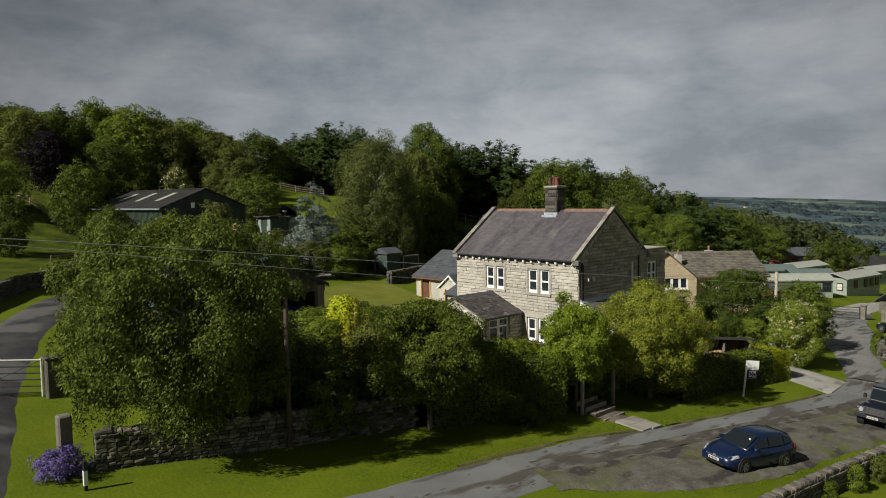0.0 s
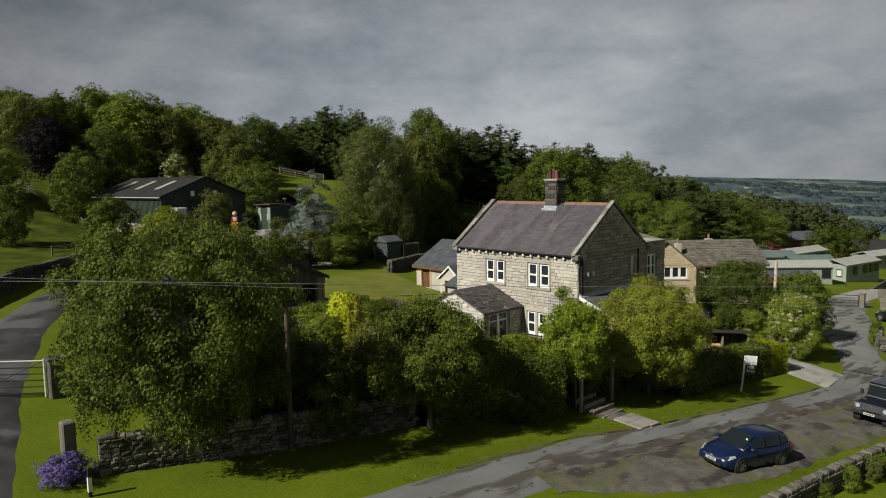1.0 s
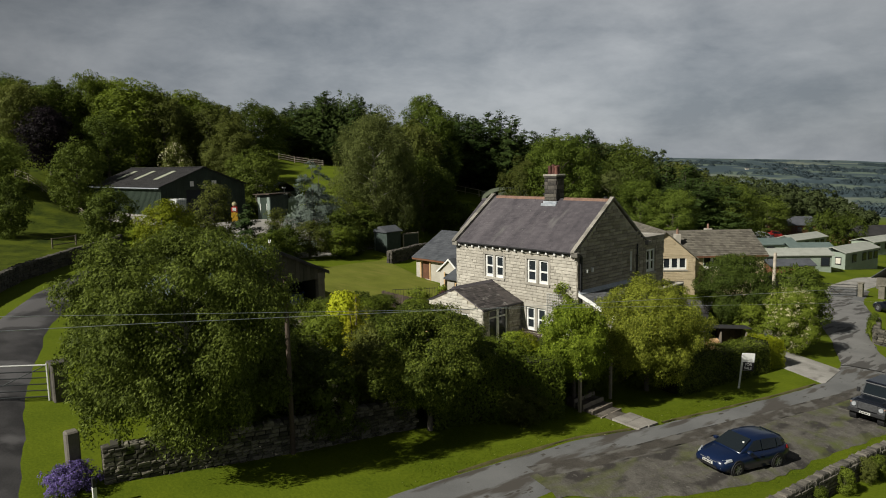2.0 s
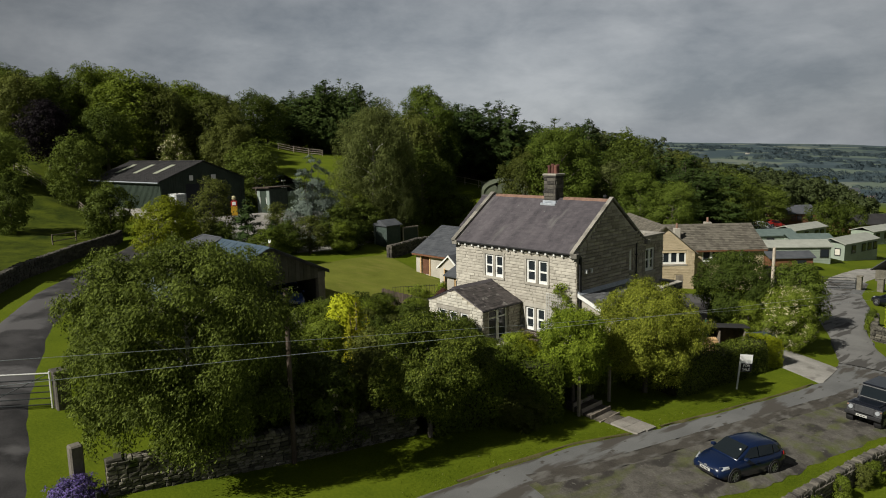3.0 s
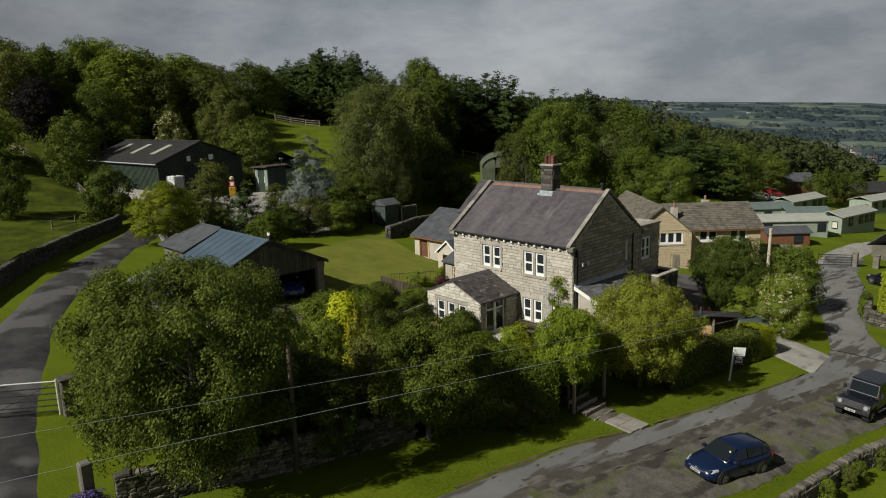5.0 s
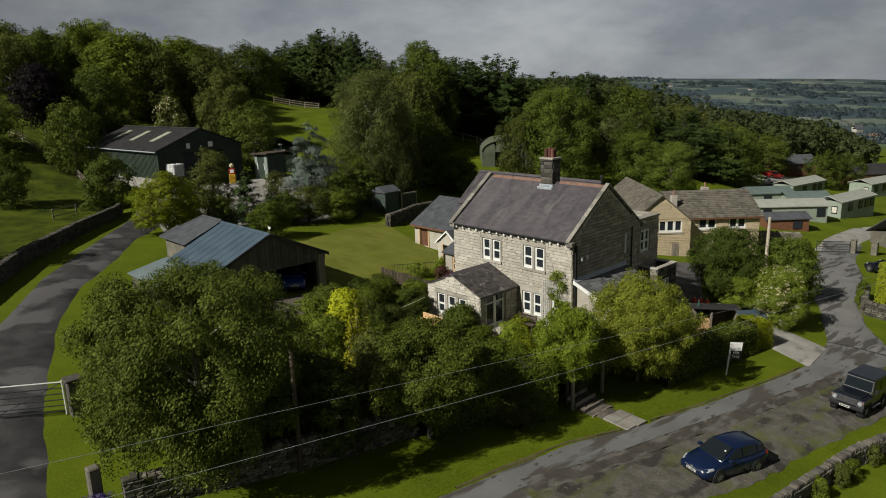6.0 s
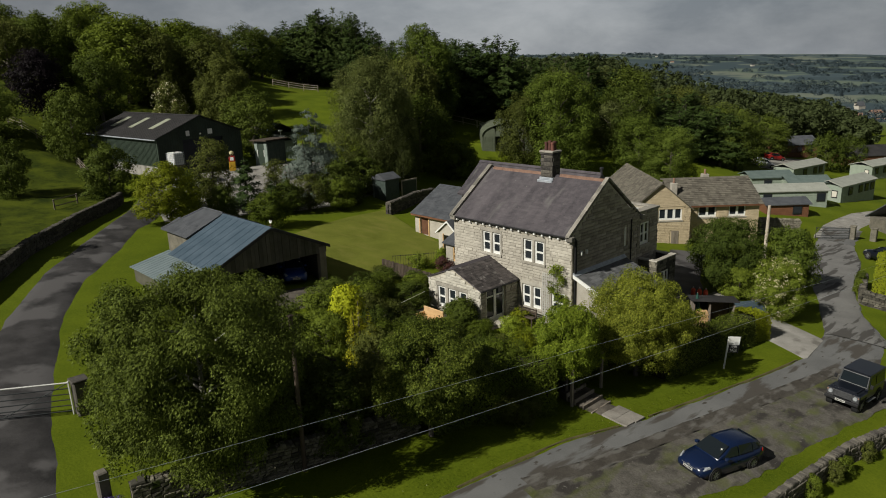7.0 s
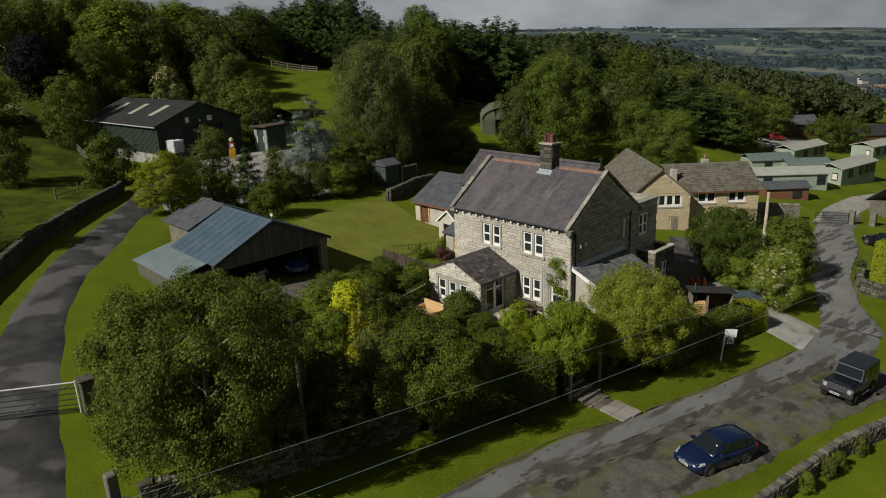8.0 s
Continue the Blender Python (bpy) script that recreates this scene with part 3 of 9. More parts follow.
def stone_unit(seed):
    """One squared block, 1 x 1 x 1, with a worn, uneven face towards -y."""
    rng = random.Random(seed)
    bm = bmesh.new()
    e = 0.05
    back = [(-0.5, 0.5, -0.5), (0.5, 0.5, -0.5), (0.5, 0.5, 0.5), (-0.5, 0.5, 0.5)]
    side = [(-0.5, -0.2, -0.5), (0.5, -0.2, -0.5), (0.5, -0.2, 0.5), (-0.5, -0.2, 0.5)]
    face = [(-0.5 + e, -0.5, -0.5 + e * 2), (0.5 - e, -0.5, -0.5 + e * 2), (0.5 - e, -0.5, 0.5 - e * 2), (-0.5 + e, -0.5, 0.5 - e * 2)]
    rings = []
    for ring, jit in ((back, 0), (side, 0.03), (face, 0.05)):
        rings.append([bm.verts.new((x + rng.uniform(-jit, jit), y + rng.uniform(-jit, jit) * 2, z + rng.uniform(-jit, jit))) for x, y, z in ring])
    for a, b in zip(rings, rings[1:]):
        for i in range(4):
            j = (i + 1) % 4
            bm.faces.new((a[i], a[j], b[j], b[i]))
    bm.faces.new(rings[2])
    bmesh.ops.recalc_face_normals(bm, faces=bm.faces)
    return bm


UNITS = {}


def unit_mesh(k, mat):
    key = (k % 5, mat.name)
    if key not in UNITS:
        UNITS[key] = to_mesh("stone", stone_unit(k % 5), mat)
    return UNITS[key]


def lay_courses(parent, mat, axis, at, a0, a1, z0, z1, holes, course=0.2, lengths=(0.32, 0.72), limit=300, seed=1, proud=0.035, top=None, near=None, face=-1, name="stone", want=None):
    """Coursed stones over a wall: the first ones as pieces of their own, the rest joined. top(a) gives a sloping top."""
    rng = random.Random(seed)
    spots = []
    z = z0
    while z < z1 - 0.05:
        h = course * rng.uniform(0.85, 1.15)
        h = min(h, z1 - z)
        a = a0 - rng.uniform(0, lengths[0])
        while a < a1:
            l = rng.uniform(*lengths)
            p, q = max(a, a0), min(a + l, a1)
            a += l
            m = z + h / 2
            for hole in holes:
                if hole[2] - 0.02 < m < hole[3] + 0.02:
                    if p < hole[0] < q and q <= hole[1]:
                        q = hole[0]
                    elif p >= hole[0] and p < hole[1] < q:
                        p = hole[1]
                    elif p < hole[0] and q > hole[1]:
                        q = hole[0]
            if q - p < 0.07 or any(x[0] - 0.01 < (p + q) / 2 < x[1] + 0.01 and x[2] < m < x[3] for x in holes):
                continue
            if top and z + h > min(top(p), top(q)):
                continue
            spots.append(((p + q) / 2, m, q - p - 0.014, h - 0.014))
        z += h
    if near:
        spots.sort(key=near)
    rest = bmesh.new()
    for i, (a, m, w, h) in enumerate(spots):
        d = rng.uniform(0.8, 1.2) * proud * 2
        if axis == "x":
            mat4 = Matrix.Translation((a, at, m)) @ Matrix.Diagonal((w, d * -face, h, 1)) if face < 0 else Matrix.Translation((a, at, m)) @ Matrix.Rotation(math.pi, 4, "Z") @ Matrix.Diagonal((w, d, h, 1))
        else:
            mat4 = Matrix.Translation((at, a, m)) @ Matrix.Rotation(math.pi / 2 * -face if face < 0 else math.pi / 2, 4, "Z") @ Matrix.Diagonal((w, d, h, 1))
            if face < 0:
                mat4 = Matrix.Translation((at, a, m)) @ Matrix.Rotation(-math.pi / 2, 4, "Z") @ Matrix.Diagonal((w, d, h, 1))
        if i < limit:
            ob = new(name, unit_mesh(rng.randrange(5), mat))
            ob.parent = parent
            ob.matrix_basis = mat4
        else:
            src = unit_mesh(rng.randrange(5), mat)
            vs = [rest.verts.new(mat4 @ v.co) for v in src.vertices]
            for f in src.polygons:
                rest.faces.new([vs[k] for k in f.vertices])
    if len(spots) > limit:
        ob = part(name + "work", rest, mat, parent)
        ob["kind"] = "stuff"
    else:
        rest.free()


def window(parent, axis, at, a0, a1, z0, z1, lights=2, mullion=0.2, inward=1, name="window", sashes=True, frame_mat=None, sill=True, stone=None):
    """Window in an opening: frame, panes and sill; stone mullions between the lights."""
    fm = frame_mat or M_WHITE
    stone = M_DRESSED if stone is M_PALE else stone
    w = (a1 - a0 - mullion * (lights - 1)) / lights

    def bx(bm, p, q, d0, d1, r, s, bevel=0.0):
        d0, d1 = at + d0 * inward, at + d1 * inward
        lo, hi = min(d0, d1), max(d0, d1)
        if axis == "x":
            box(bm, p, q, lo, hi, r, s, bevel)
        else:
            box(bm, lo, hi, p, q, r, s, bevel)

    f = bmesh.new()
    t = 0.115
    near = min(at + 0.05 * inward, at + 0.17 * inward)
    holes = []
    for i in range(lights):
        p = a0 + i * (w + mullion)
        q, m = p + w, (z0 + z1) / 2
        rows = [(z0 + t * 1.6, m - 0.05), (m + 0.05, z1 - t)] if sashes else [(z0 + t * 1.6, z1 - t)]
        holes.append([(p + t, q - t, lo, hi) for lo, hi in rows])
    if mullion:
        for i, hole in enumerate(holes):
            p = a0 + i * (w + mullion)
            wall_cells(f, axis, near, 0.12, p, p + w, z0, z1, hole)
    else:
        wall_cells(f, axis, near, 0.12, a0, a1, z0, z1, [h for hole in holes for h in hole])
    win = part(name, f, fm, parent)
    for i in range(lights):
        p = a0 + i * (w + mullion)
        g = bmesh.new()
        bx(g, p + t * 0.8, p + w - t * 0.8, 0.115, 0.125, z0 + t * 1.8, z1 - t * 0.8)
        part("pane", g, M_GLASS, win, "dark reflecting glass")
    if sill:
        s = bmesh.new()
        bx(s, a0 - 0.12, a1 + 0.12, -0.09, 0.1, z0 - 0.16, z0 - 0.004, 0.015)
        part("sill", s, stone or M_DRESSED, win, "dressed stone sill")
    if stone:
        s = bmesh.new()
        bx(s, a0 - 0.16, a1 + 0.16, -0.05, 0.12, z1 + 0.004, z1 + 0.24, 0.012)
        part("lintel", s, stone, win, "dressed stone lintel")
        for p in (a0 - 0.155, a1 + 0.004):
            s = bmesh.new()
            bx(s, p, p + 0.15, -0.045, 0.12, z0, z1, 0.01)
            part("jamb", s, stone, win)
        for i in range(1, lights):
            s = bmesh.new()
            p = a0 + i * w + (i - 1) * mullion
            bx(s, p + 0.004, p + mullion - 0.004, -0.03, 0.14, z0, z1, 0.01)
            part("mullion", s, stone, win)
    return win


def slates(parent, name, a, b, up, mat, rows, width=0.4, thick=0.022, seed=3, label="", gap=0.005):
    """Courses of slates over a roof slope: a to b along the eave, up: the vector from eave to ridge."""
    rng = random.Random(seed)
    a, b, up = Vector(a), Vector(b), Vector(up)
    run = (b - a).length
    ux, uy = (b - a).normalized(), up.normalized()
    un = ux.cross(uy).normalized()
    if un.z < 0:
        un = -un
    l = up.length / rows
    verts, faces = [], []
    for r in range(rows):
        x = -rng.uniform(0, width)
        while x < run:
            w = width * rng.uniform(0.75, 1.3)
            p, q = max(0, x), min(run, x + w)
            x += w
            if q - p < 0.06:
                continue
            lift = thick * rng.uniform(0.8, 1.5)
            y0, y1 = r * l - 0.02 + rng.uniform(-0.012, 0.012), (r + 1) * l + 0.03
            k = len(verts)
            for (s, t, h) in ((p + gap / 2, y0, lift), (q - gap / 2, y0, lift), (q - gap / 2, y1, thick * 0.35), (p + gap / 2, y1, thick * 0.35), (p + gap / 2, y0, 0), (q - gap / 2, y0, 0)):
                verts.append(a + ux * s + uy * t + un * h)
            faces += [(k, k + 1, k + 2, k + 3), (k + 4, k + 5, k + 1, k), (k + 4, k, k + 3), (k + 5, k + 2, k + 1)]
    me = quads(name, verts, faces, mat)
    ob = part(name, me, None, parent, label)
    ob["kind"] = "stuff"
    return ob


# ---- the stone house ----
house = thing("stone_house", (0, 0, 0), "two-storey gritstone house with a dark slate roof and white sash windows", "house")
W_UP1, W_UP2 = (-7.42, -5.82, 3.28, 4.76), (-3.82, -2.14, 3.28, 4.78)
W_LO1, W_LO2 = (-3.90, -2.34, 0.20, 1.70), (-1.50, -0.44, 0.22, 1.70)
front_holes = [W_UP1, W_UP2, W_LO1, W_LO2]
bm = bmesh.new()
wall_cells(bm, "x", 0.03, 0.45, -10.2, 0.0, -1.6, 5.5, front_holes)
front_wall = part("front_wall", bm, M_MORTAR, house)
gable_holes = [(5.86, 6.12, 3.65, 4.95), (7.85, 8.95, 3.3, 4.85)]


def gable_top(y):
    return 5.5 + (8.45 - 5.55) * (1 - abs(y - 3.8) / 4.05) - 0.05 if y < 7.4 else 5.62


bm = bmesh.new()
wall_cells(bm, "y", -0.48, 0.45, 0.5, 7.4, -1.8, 5.5, gable_holes[:1])
solid(bm, [(-0.48, 0.0, 5.5), (-0.48, 3.8, 8.30), (-0.48, 7.4, 5.5)], (0.45, 0, 0))
gable_wall = part("gable_wall", bm, M_STONE_WORN_SHADED, house)
bm = bmesh.new()
wall_cells(bm, "y", -10.17, 0.45, 0.5, 7.4, -1.6, 5.5, [])
solid(bm, [(-10.17, 0.0, 5.5), (-10.17, 3.8, 8.30), (-10.17, 7.4, 5.5)], (0.45, 0, 0))
part("far_gable_wall", bm, M_MORTAR, house)
bm = bmesh.new()
wall_cells(bm, "y", -4.6, 0.3, 7.4, 10.1, -1.8, 5.6, [])
wall_cells(bm, "x", 9.8, 0.3, -4.3, -0.03, -1.8, 5.6, [])
wall_cells(bm, "y", -0.48, 0.45, 7.4, 9.8, -1.8, 5.62, gable_holes[1:])
ext_wall = part("extension_wall", bm, M_STONE_WORN_SHADED, house)
part("flat_roof", boxed(-4.3, -0.5, 7.4, 9.8, 5.3, 5.45), M_LEAD, house, "pale leaded flat roof")
bm = bmesh.new()
box(bm, -0.55, 0.08, 7.5, 10.2, 5.62, 5.75, 0.02)
box(bm, -4.7, -0.55, 9.75, 10.2, 5.62, 5.75, 0.02)
part("parapet_coping", bm, M_COPING, house)
for k, hole in enumerate(front_holes):
    window(house, "x", 0.0, *hole, lights=2 if k < 3 else 1, stone=M_PALE)
window(house, "y", 0.0, *gable_holes[0], lights=1, inward=-1, sashes=False, stone=None)
window(house, "y", 0.0, *gable_holes[1], lights=2, mullion=0.0, inward=-1, sashes=True, stone=None)

# roof
bm = bmesh.new()
solid(bm, [(-10.0, -0.18, 5.42), (-10.0, 3.8, 8.33), (-10.0, 7.55, 5.42), (-10.0, 7.55, 5.30), (-10.0, -0.18, 5.30)], (9.8, 0, 0))
part("roof_deck", bm, M_SLATE, house)
slates(house, "slate_covering", (-10.0, -0.24, 5.45), (-0.2, -0.24, 5.45), (0, 4.02, 2.93), M_SLATE, 24, 0.30, 0.007, seed=5, gap=0.002)
slates(house, "back_slates", (-10.0, 7.6, 5.45), (-0.2, 7.6, 5.45), (0, -3.78, 2.93), M_SLATE, 15, 0.5, seed=6)
for i in range(21):
    x = -9.75 + i * 0.462
    if -5.3 < x + 0.2 < -4.0:
        continue
    bm = bmesh.new()
    solid(bm, [(x, 3.64, 8.28), (x, 3.72, 8.42), (x, 3.8, 8.47), (x, 3.88, 8.42), (x, 3.96, 8.28)], (0.452, 0, 0))
    part("ridge_tile", bm, M_CLAY, house, "weathered clay ridge tile" if i == 0 else "")
for x, tag in ((-10.30, "far"), (-0.23, "near")):
    for i in range(7):
        for side in (-1, 1):
            s0, s1 = i / 7, (i + 1) / 7 - 0.006
            y0, y1 = (-0.36 + 4.16 * s0, -0.36 + 4.16 * s1) if side < 0 else (7.75 - 3.95 * s0, 7.75 - 3.95 * s1)
            z0, z1 = 5.42 + 3.03 * s0, 5.42 + 3.03 * s1
            bm = bmesh.new()
            solid(bm, [(x, y0, z0), (x, y1, z1), (x, y1, z1 + 0.17), (x, y0, z0 + 0.15)], (0.27 if tag == "near" else 0.33, 0, 0))
            part("coping_stone", bm, M_COPING, house)
    for y in (-0.42, 7.55):
        part("kneeler", boxed(x + 0.02, x + 0.48, y + 0.06, y + 0.40, 5.20, 5.50, bevel=0.03), M_COPING, house)
for i in range(16):
    x = -9.85 + i * 0.632
    part("corbel", boxed(x, x + 0.14, -0.20, 0.03, 5.16, 5.36, bevel=0.03), M_WHITE, house, "white painted corbel" if i == 0 else "")
bm = bmesh.new()
box(bm, -9.9, -0.05, -0.30, -0.16, 5.36, 5.47, 0.03)
part("gutter", bm, M_BLACK, house, "black cast gutter")
bm = bmesh.new()
tube(bm, (0.10, 0.22, 5.35), (0.10, 0.22, 0.2), 0.05)
tube(bm, (-0.1, -0.2, 5.40), (0.10, 0.22, 5.3), 0.045)
part("downpipe", bm, M_BLACK, house, "black downpipe")

# chimney
chimney_body = boxed(-5.10, -4.14, 3.38, 4.22, 7.6, 9.85, bevel=0.02)
chimney = part("chimney", chimney_body, M_MORTAR_DARK, house, "soot-blackened stone chimney stack")
for dims in ((-5.18, -4.06, 3.30, 4.30, 8.05, 8.22), (-5.15, -4.09, 3.33, 4.27, 9.72, 9.86), (-5.19, -4.05, 3.29, 4.31, 9.86, 10.0)):
    part("chimney_cap", boxed(*dims, bevel=0.03), M_DRESSED if dims[4] > 9.8 else M_STONE_DARK if dims[4] > 9 else M_LEAD, chimney)
part("flashing", boxed(-5.24, -4.0, 3.12, 3.42, 7.78, 8.06, bevel=0.03), M_LEAD, chimney, "pale lead flashing")
lay_courses(chimney, M_STONE_DARK, "x", 3.38, -5.1, -4.14, 8.24, 9.7, [], 0.26, (0.3, 0.55), 60, 31, 0.03, name="chimney_stone")
lay_courses(chimney, M_STONE_DARK, "y", -4.14, 3.38, 4.22, 8.24, 9.7, [], 0.26, (0.3, 0.55), 60, 32, 0.03, face=1, name="chimney_stone")
for x, y, h in ((-4.86, 3.65, 0.55), (-4.60, 3.70, 0.64), (-4.36, 3.68, 0.55), (-4.40, 3.95, 0.60)):
    bm = bmesh.new()
    tube(bm, (x, y, 10.0), (x, y, 10.0 + h * 0.8), 0.13, 0.105, 12)
    tube(bm, (x, y, 10.0 + h * 0.8), (x, y, 10.0 + h), 0.135, 0.125, 12)
    part("chimney_pot", bm, M_POT, chimney, "dark red-brown clay chimney pot")

# lamps and wiring on the gable
fl = thing("flood_light", (0.05, 0.9, 4.3), "white twin security light fixed to the gable", "lamp")
part("back_plate", boxed(0, 0.06, -0.06, 0.06, -0.1, 0.1, bevel=0.01), M_WHITE, fl)
for y in (-0.22, 0.34):
    part("lamp_head", boxed(0.05, 0.2, y, y + 0.14, -0.12, 0.14, bevel=0.02), M_WHITE, fl)

# lean-to against the gable
lean = thing("lean_to", (0, 0, 0), "slate-roofed stone lean-to against the gable", "outbuilding")
bm = bmesh.new()
wall_cells(bm, "x", 0.35, 0.3, 0.08, 2.6, -1.7, 1.9, [])
solid(bm, [(0.08, 0.35, 1.9), (2.6, 0.35, 1.9), (0.08, 0.35, 2.95)], (0, 0.3, 0))
wall_cells(bm, "y", 2.3, 0.3, 0.65, 5.6, -1.8, 1.85, [])
part("wall", bm, M_STONE, lean)
bm = bmesh.new()
solid(bm, [(0.04, 0.15, 2.97), (2.95, 0.15, 1.72), (2.95, 0.15, 1.62), (0.04, 0.15, 2.87)], (0, 5.7, 0))
part("roof_deck", bm, M_SLATE_BLUE, lean)
slates(lean, "slate_covering", (2.98, 0.2, 1.74), (2.98, 5.85, 1.74), (-2.9, 0, 1.24), M_SLATE_GREY, 12, 0.3, 0.014, seed=8, gap=0.003)
bm = bmesh.new()
solid(bm, [(0.04, 0.08, 3.04), (3.0, 0.08, 1.78), (3.0, 0.08, 1.56), (0.04, 0.08, 2.82)], (0, 0.08, 0))
part("bargeboard", bm, M_WHITE, lean, "white painted bargeboard")
bm = bmesh.new()
solid(bm, [(0.04, 0.1, 3.02), (0.24, 0.1, 2.94), (0.24, 0.1, 2.97), (0.06, 0.1, 3.16), (0.04, 0.1, 3.16)], (0, 5.75, 0))
part("flashing", bm, M_LEAD, lean, "grey lead flashing")

# front porch room
porch = thing("porch_room", (0, 0, 0), "stone front extension with gabled slate roof and glazed doors", "porch")
PX0, PX1, PY = -9.15, -4.35, -3.6
PH = [(-8.25, -5.55, 0.10, 1.55)]
bm = bmesh.new()
wall_cells(bm, "x", PY + 0.03, 0.35, PX0, PX1, -1.4, 2.0, PH)
solid(bm, [(PX0, PY + 0.03, 2.0), (PX1, PY + 0.03, 2.0), (-6.8, PY + 0.03, 3.0)], (0, 0.35, 0))
pf = part("front_wall", bm, M_MORTAR, porch)
bm = bmesh.new()
wall_cells(bm, "y", PX1 - 0.38, 0.35, PY + 0.38, 0.0, -1.4, 2.0, [(-3.0, -1.25, -0.42, 1.85)])
ps = part("side_wall", bm, M_MORTAR, porch)
bm = bmesh.new()
wall_cells(bm, "y", PX0 + 0.03, 0.35, PY + 0.38, 0.0, -1.4, 2.0, [])
part("far_side_wall", bm, M_MORTAR, porch)
window(porch, "x", PY, *PH[0], lights=3, mullion=0.28, stone=M_PALE)
# glazed double door
bm = bmesh.new()
for y0, y1 in ((-3.0, -2.13), (-2.12, -1.25)):
    for dims in ((y0, y0 + 0.11, -0.42, 1.85), (y1 - 0.11, y1, -0.42, 1.85), (y0 + 0.11, y1 - 0.11, -0.42, -0.12), (y0 + 0.11, y1 - 0.11, 1.72, 1.85), (y0 + 0.11, y1 - 0.11, 1.25, 1.34)):
        box(bm, PX1 - 0.2, PX1 - 0.1, dims[0], dims[1], dims[2], dims[3])
door = part("glazed_door", bm, M_WHITE, porch, "white framed glazed double door")
for y0, y1 in ((-2.9, -2.22), (-2.03, -1.35)):
    part("pane", boxed(PX1 - 0.16, PX1 - 0.15, y0, y1, -0.14, 1.74), M_GLASS, door, "dark reflecting glass")
bm = bmesh.new()
solid(bm, [(PX0 - 0.1, PY - 0.05, 1.98), (-6.8, PY - 0.05, 3.02), (PX1 + 0.1, PY - 0.05, 1.98), (PX1 + 0.1, PY - 0.05, 1.90), (-6.8, PY - 0.05, 2.94), (PX0 - 0.1, PY - 0.05, 1.90)], (0, 3.62, 0))
part("roof_deck", bm, M_SLATE, porch)
slates(porch, "slate_covering", (PX1 + 0.16, PY - 0.1, 1.97), (PX1 + 0.16, 0.0, 1.97), (-2.62, 0, 1.08), M_SLATE_MOSSY, 12, 0.27, 0.016, seed=9)
slates(porch, "far_slates", (PX0 - 0.16, PY - 0.1, 1.97), (PX0 - 0.16, 0.0, 1.97), (2.52, 0, 1.08), M_SLATE_MOSSY, 12, 0.27, 0.016, seed=10)
for i in range(8):
    bm = bmesh.new()
    y = PY - 0.1 + i * 0.455
    solid(bm, [(-7.0, y, 2.97), (-6.8, y, 3.14), (-6.6, y, 2.97)], (0, 0.445, 0))
    part("ridge_tile", bm, M_SLATE, porch)
part("gutter", boxed(PX1 + 0.12, PX1 + 0.24, PY - 0.1, -0.05, 1.86, 1.95, bevel=0.02), M_BLACK, porch)
lay_courses(pf, M_PALE, "x", PY, PX0, PX1, -0.9, 3.0, [(PH[0][0] - 0.15, PH[0][1] + 0.15, PH[0][2] - 0.15, PH[0][3] + 0.24)], 0.19, (0.28, 0.6), 240, 41, 0.035, top=lambda a: 2.0 + (1.0 - abs(a + 6.8) / 2.4) * 1.0)
lay_courses(ps, M_STONE, "y", PX1, PY, 0.0, -0.9, 1.95, [(-3.05, -1.2, -0.5, 1.9)], 0.19, (0.28, 0.6), 120, 42, 0.035, face=1)

# back range behind the front roof
rear = thing("rear_range", (0, 0, 0), "rear wing of the stone house with slate roof", "house")
bm = bmesh.new()
wall_cells(bm, "x", 6.4, 0.4, -15.8, -10.25, -1.2, 5.4, [(-14.2, -13.3, 3.6, 4.8)])
wall_cells(bm, "y", -15.8, 0.4, 6.8, 11.2, -1.2, 5.4, [])
wall_cells(bm, "x", 11.2, 0.4, -15.8, -4.8, -1.6, 5.4, [])
solid(bm, [(-15.8, 6.4, 5.4), (-15.8, 8.9, 7.65), (-15.8, 11.6, 5.4)], (0.4, 0, 0))
solid(bm, [(-4.4, 7.9, 5.4), (-4.4, 8.9, 7.65), (-4.4, 11.6, 5.4)], (0.4, 0, 0))
part("wall", bm, M_STONE, rear)
window(rear, "x", 6.4, -14.2, -13.3, 3.6, 4.8, lights=1, stone=M_PALE)
bm = bmesh.new()
solid(bm, [(-16.0, 6.1, 5.42), (-16.0, 8.9, 7.72), (-16.0, 11.9, 5.42), (-16.0, 11.9, 5.3), (-16.0, 6.1, 5.3)], (12.1, 0, 0))
part("roof_deck", bm, M_SLATE, rear)
slates(rear, "slate_covering", (-16.0, 6.08, 5.44), (-3.9, 6.08, 5.44), (0, 2.82, 2.31), M_SLATE, 18, 0.30, 0.013, seed=11, gap=0.003)
for i in range(26):
    x = -16.0 + i * 0.465
    bm = bmesh.new()
    solid(bm, [(x, 8.72, 7.70), (x, 8.9, 7.86), (x, 9.08, 7.70)], (0.455, 0, 0))
    part("ridge_tile", bm, M_SLATE, rear)
for x, h in ((-9.4, 0.45), (-3.95, 0.30)):
    bm = bmesh.new()
    tube(bm, (x, 8.9, 7.75), (x, 8.9, 7.8 + h), 0.09, 0.09, 10)
    tube(bm, (x, 8.9, 7.8 + h), (x, 8.9, 7.95 + h), 0.15, 0.13, 10)
    part("flue", bm, M_BLACK, rear, "dark metal flue with cowl")
slates(rear, "verge_slates", (-16.0, 11.92, 5.44), (-3.9, 11.92, 5.44), (0, -3.0, 2.31), M_SLATE, 10, 0.6, seed=12)

# low annex at the back of the lawn
annex = thing("annex", (0, 0, 0), "low stone annex with blue slate roof and brown doors", "outbuilding")
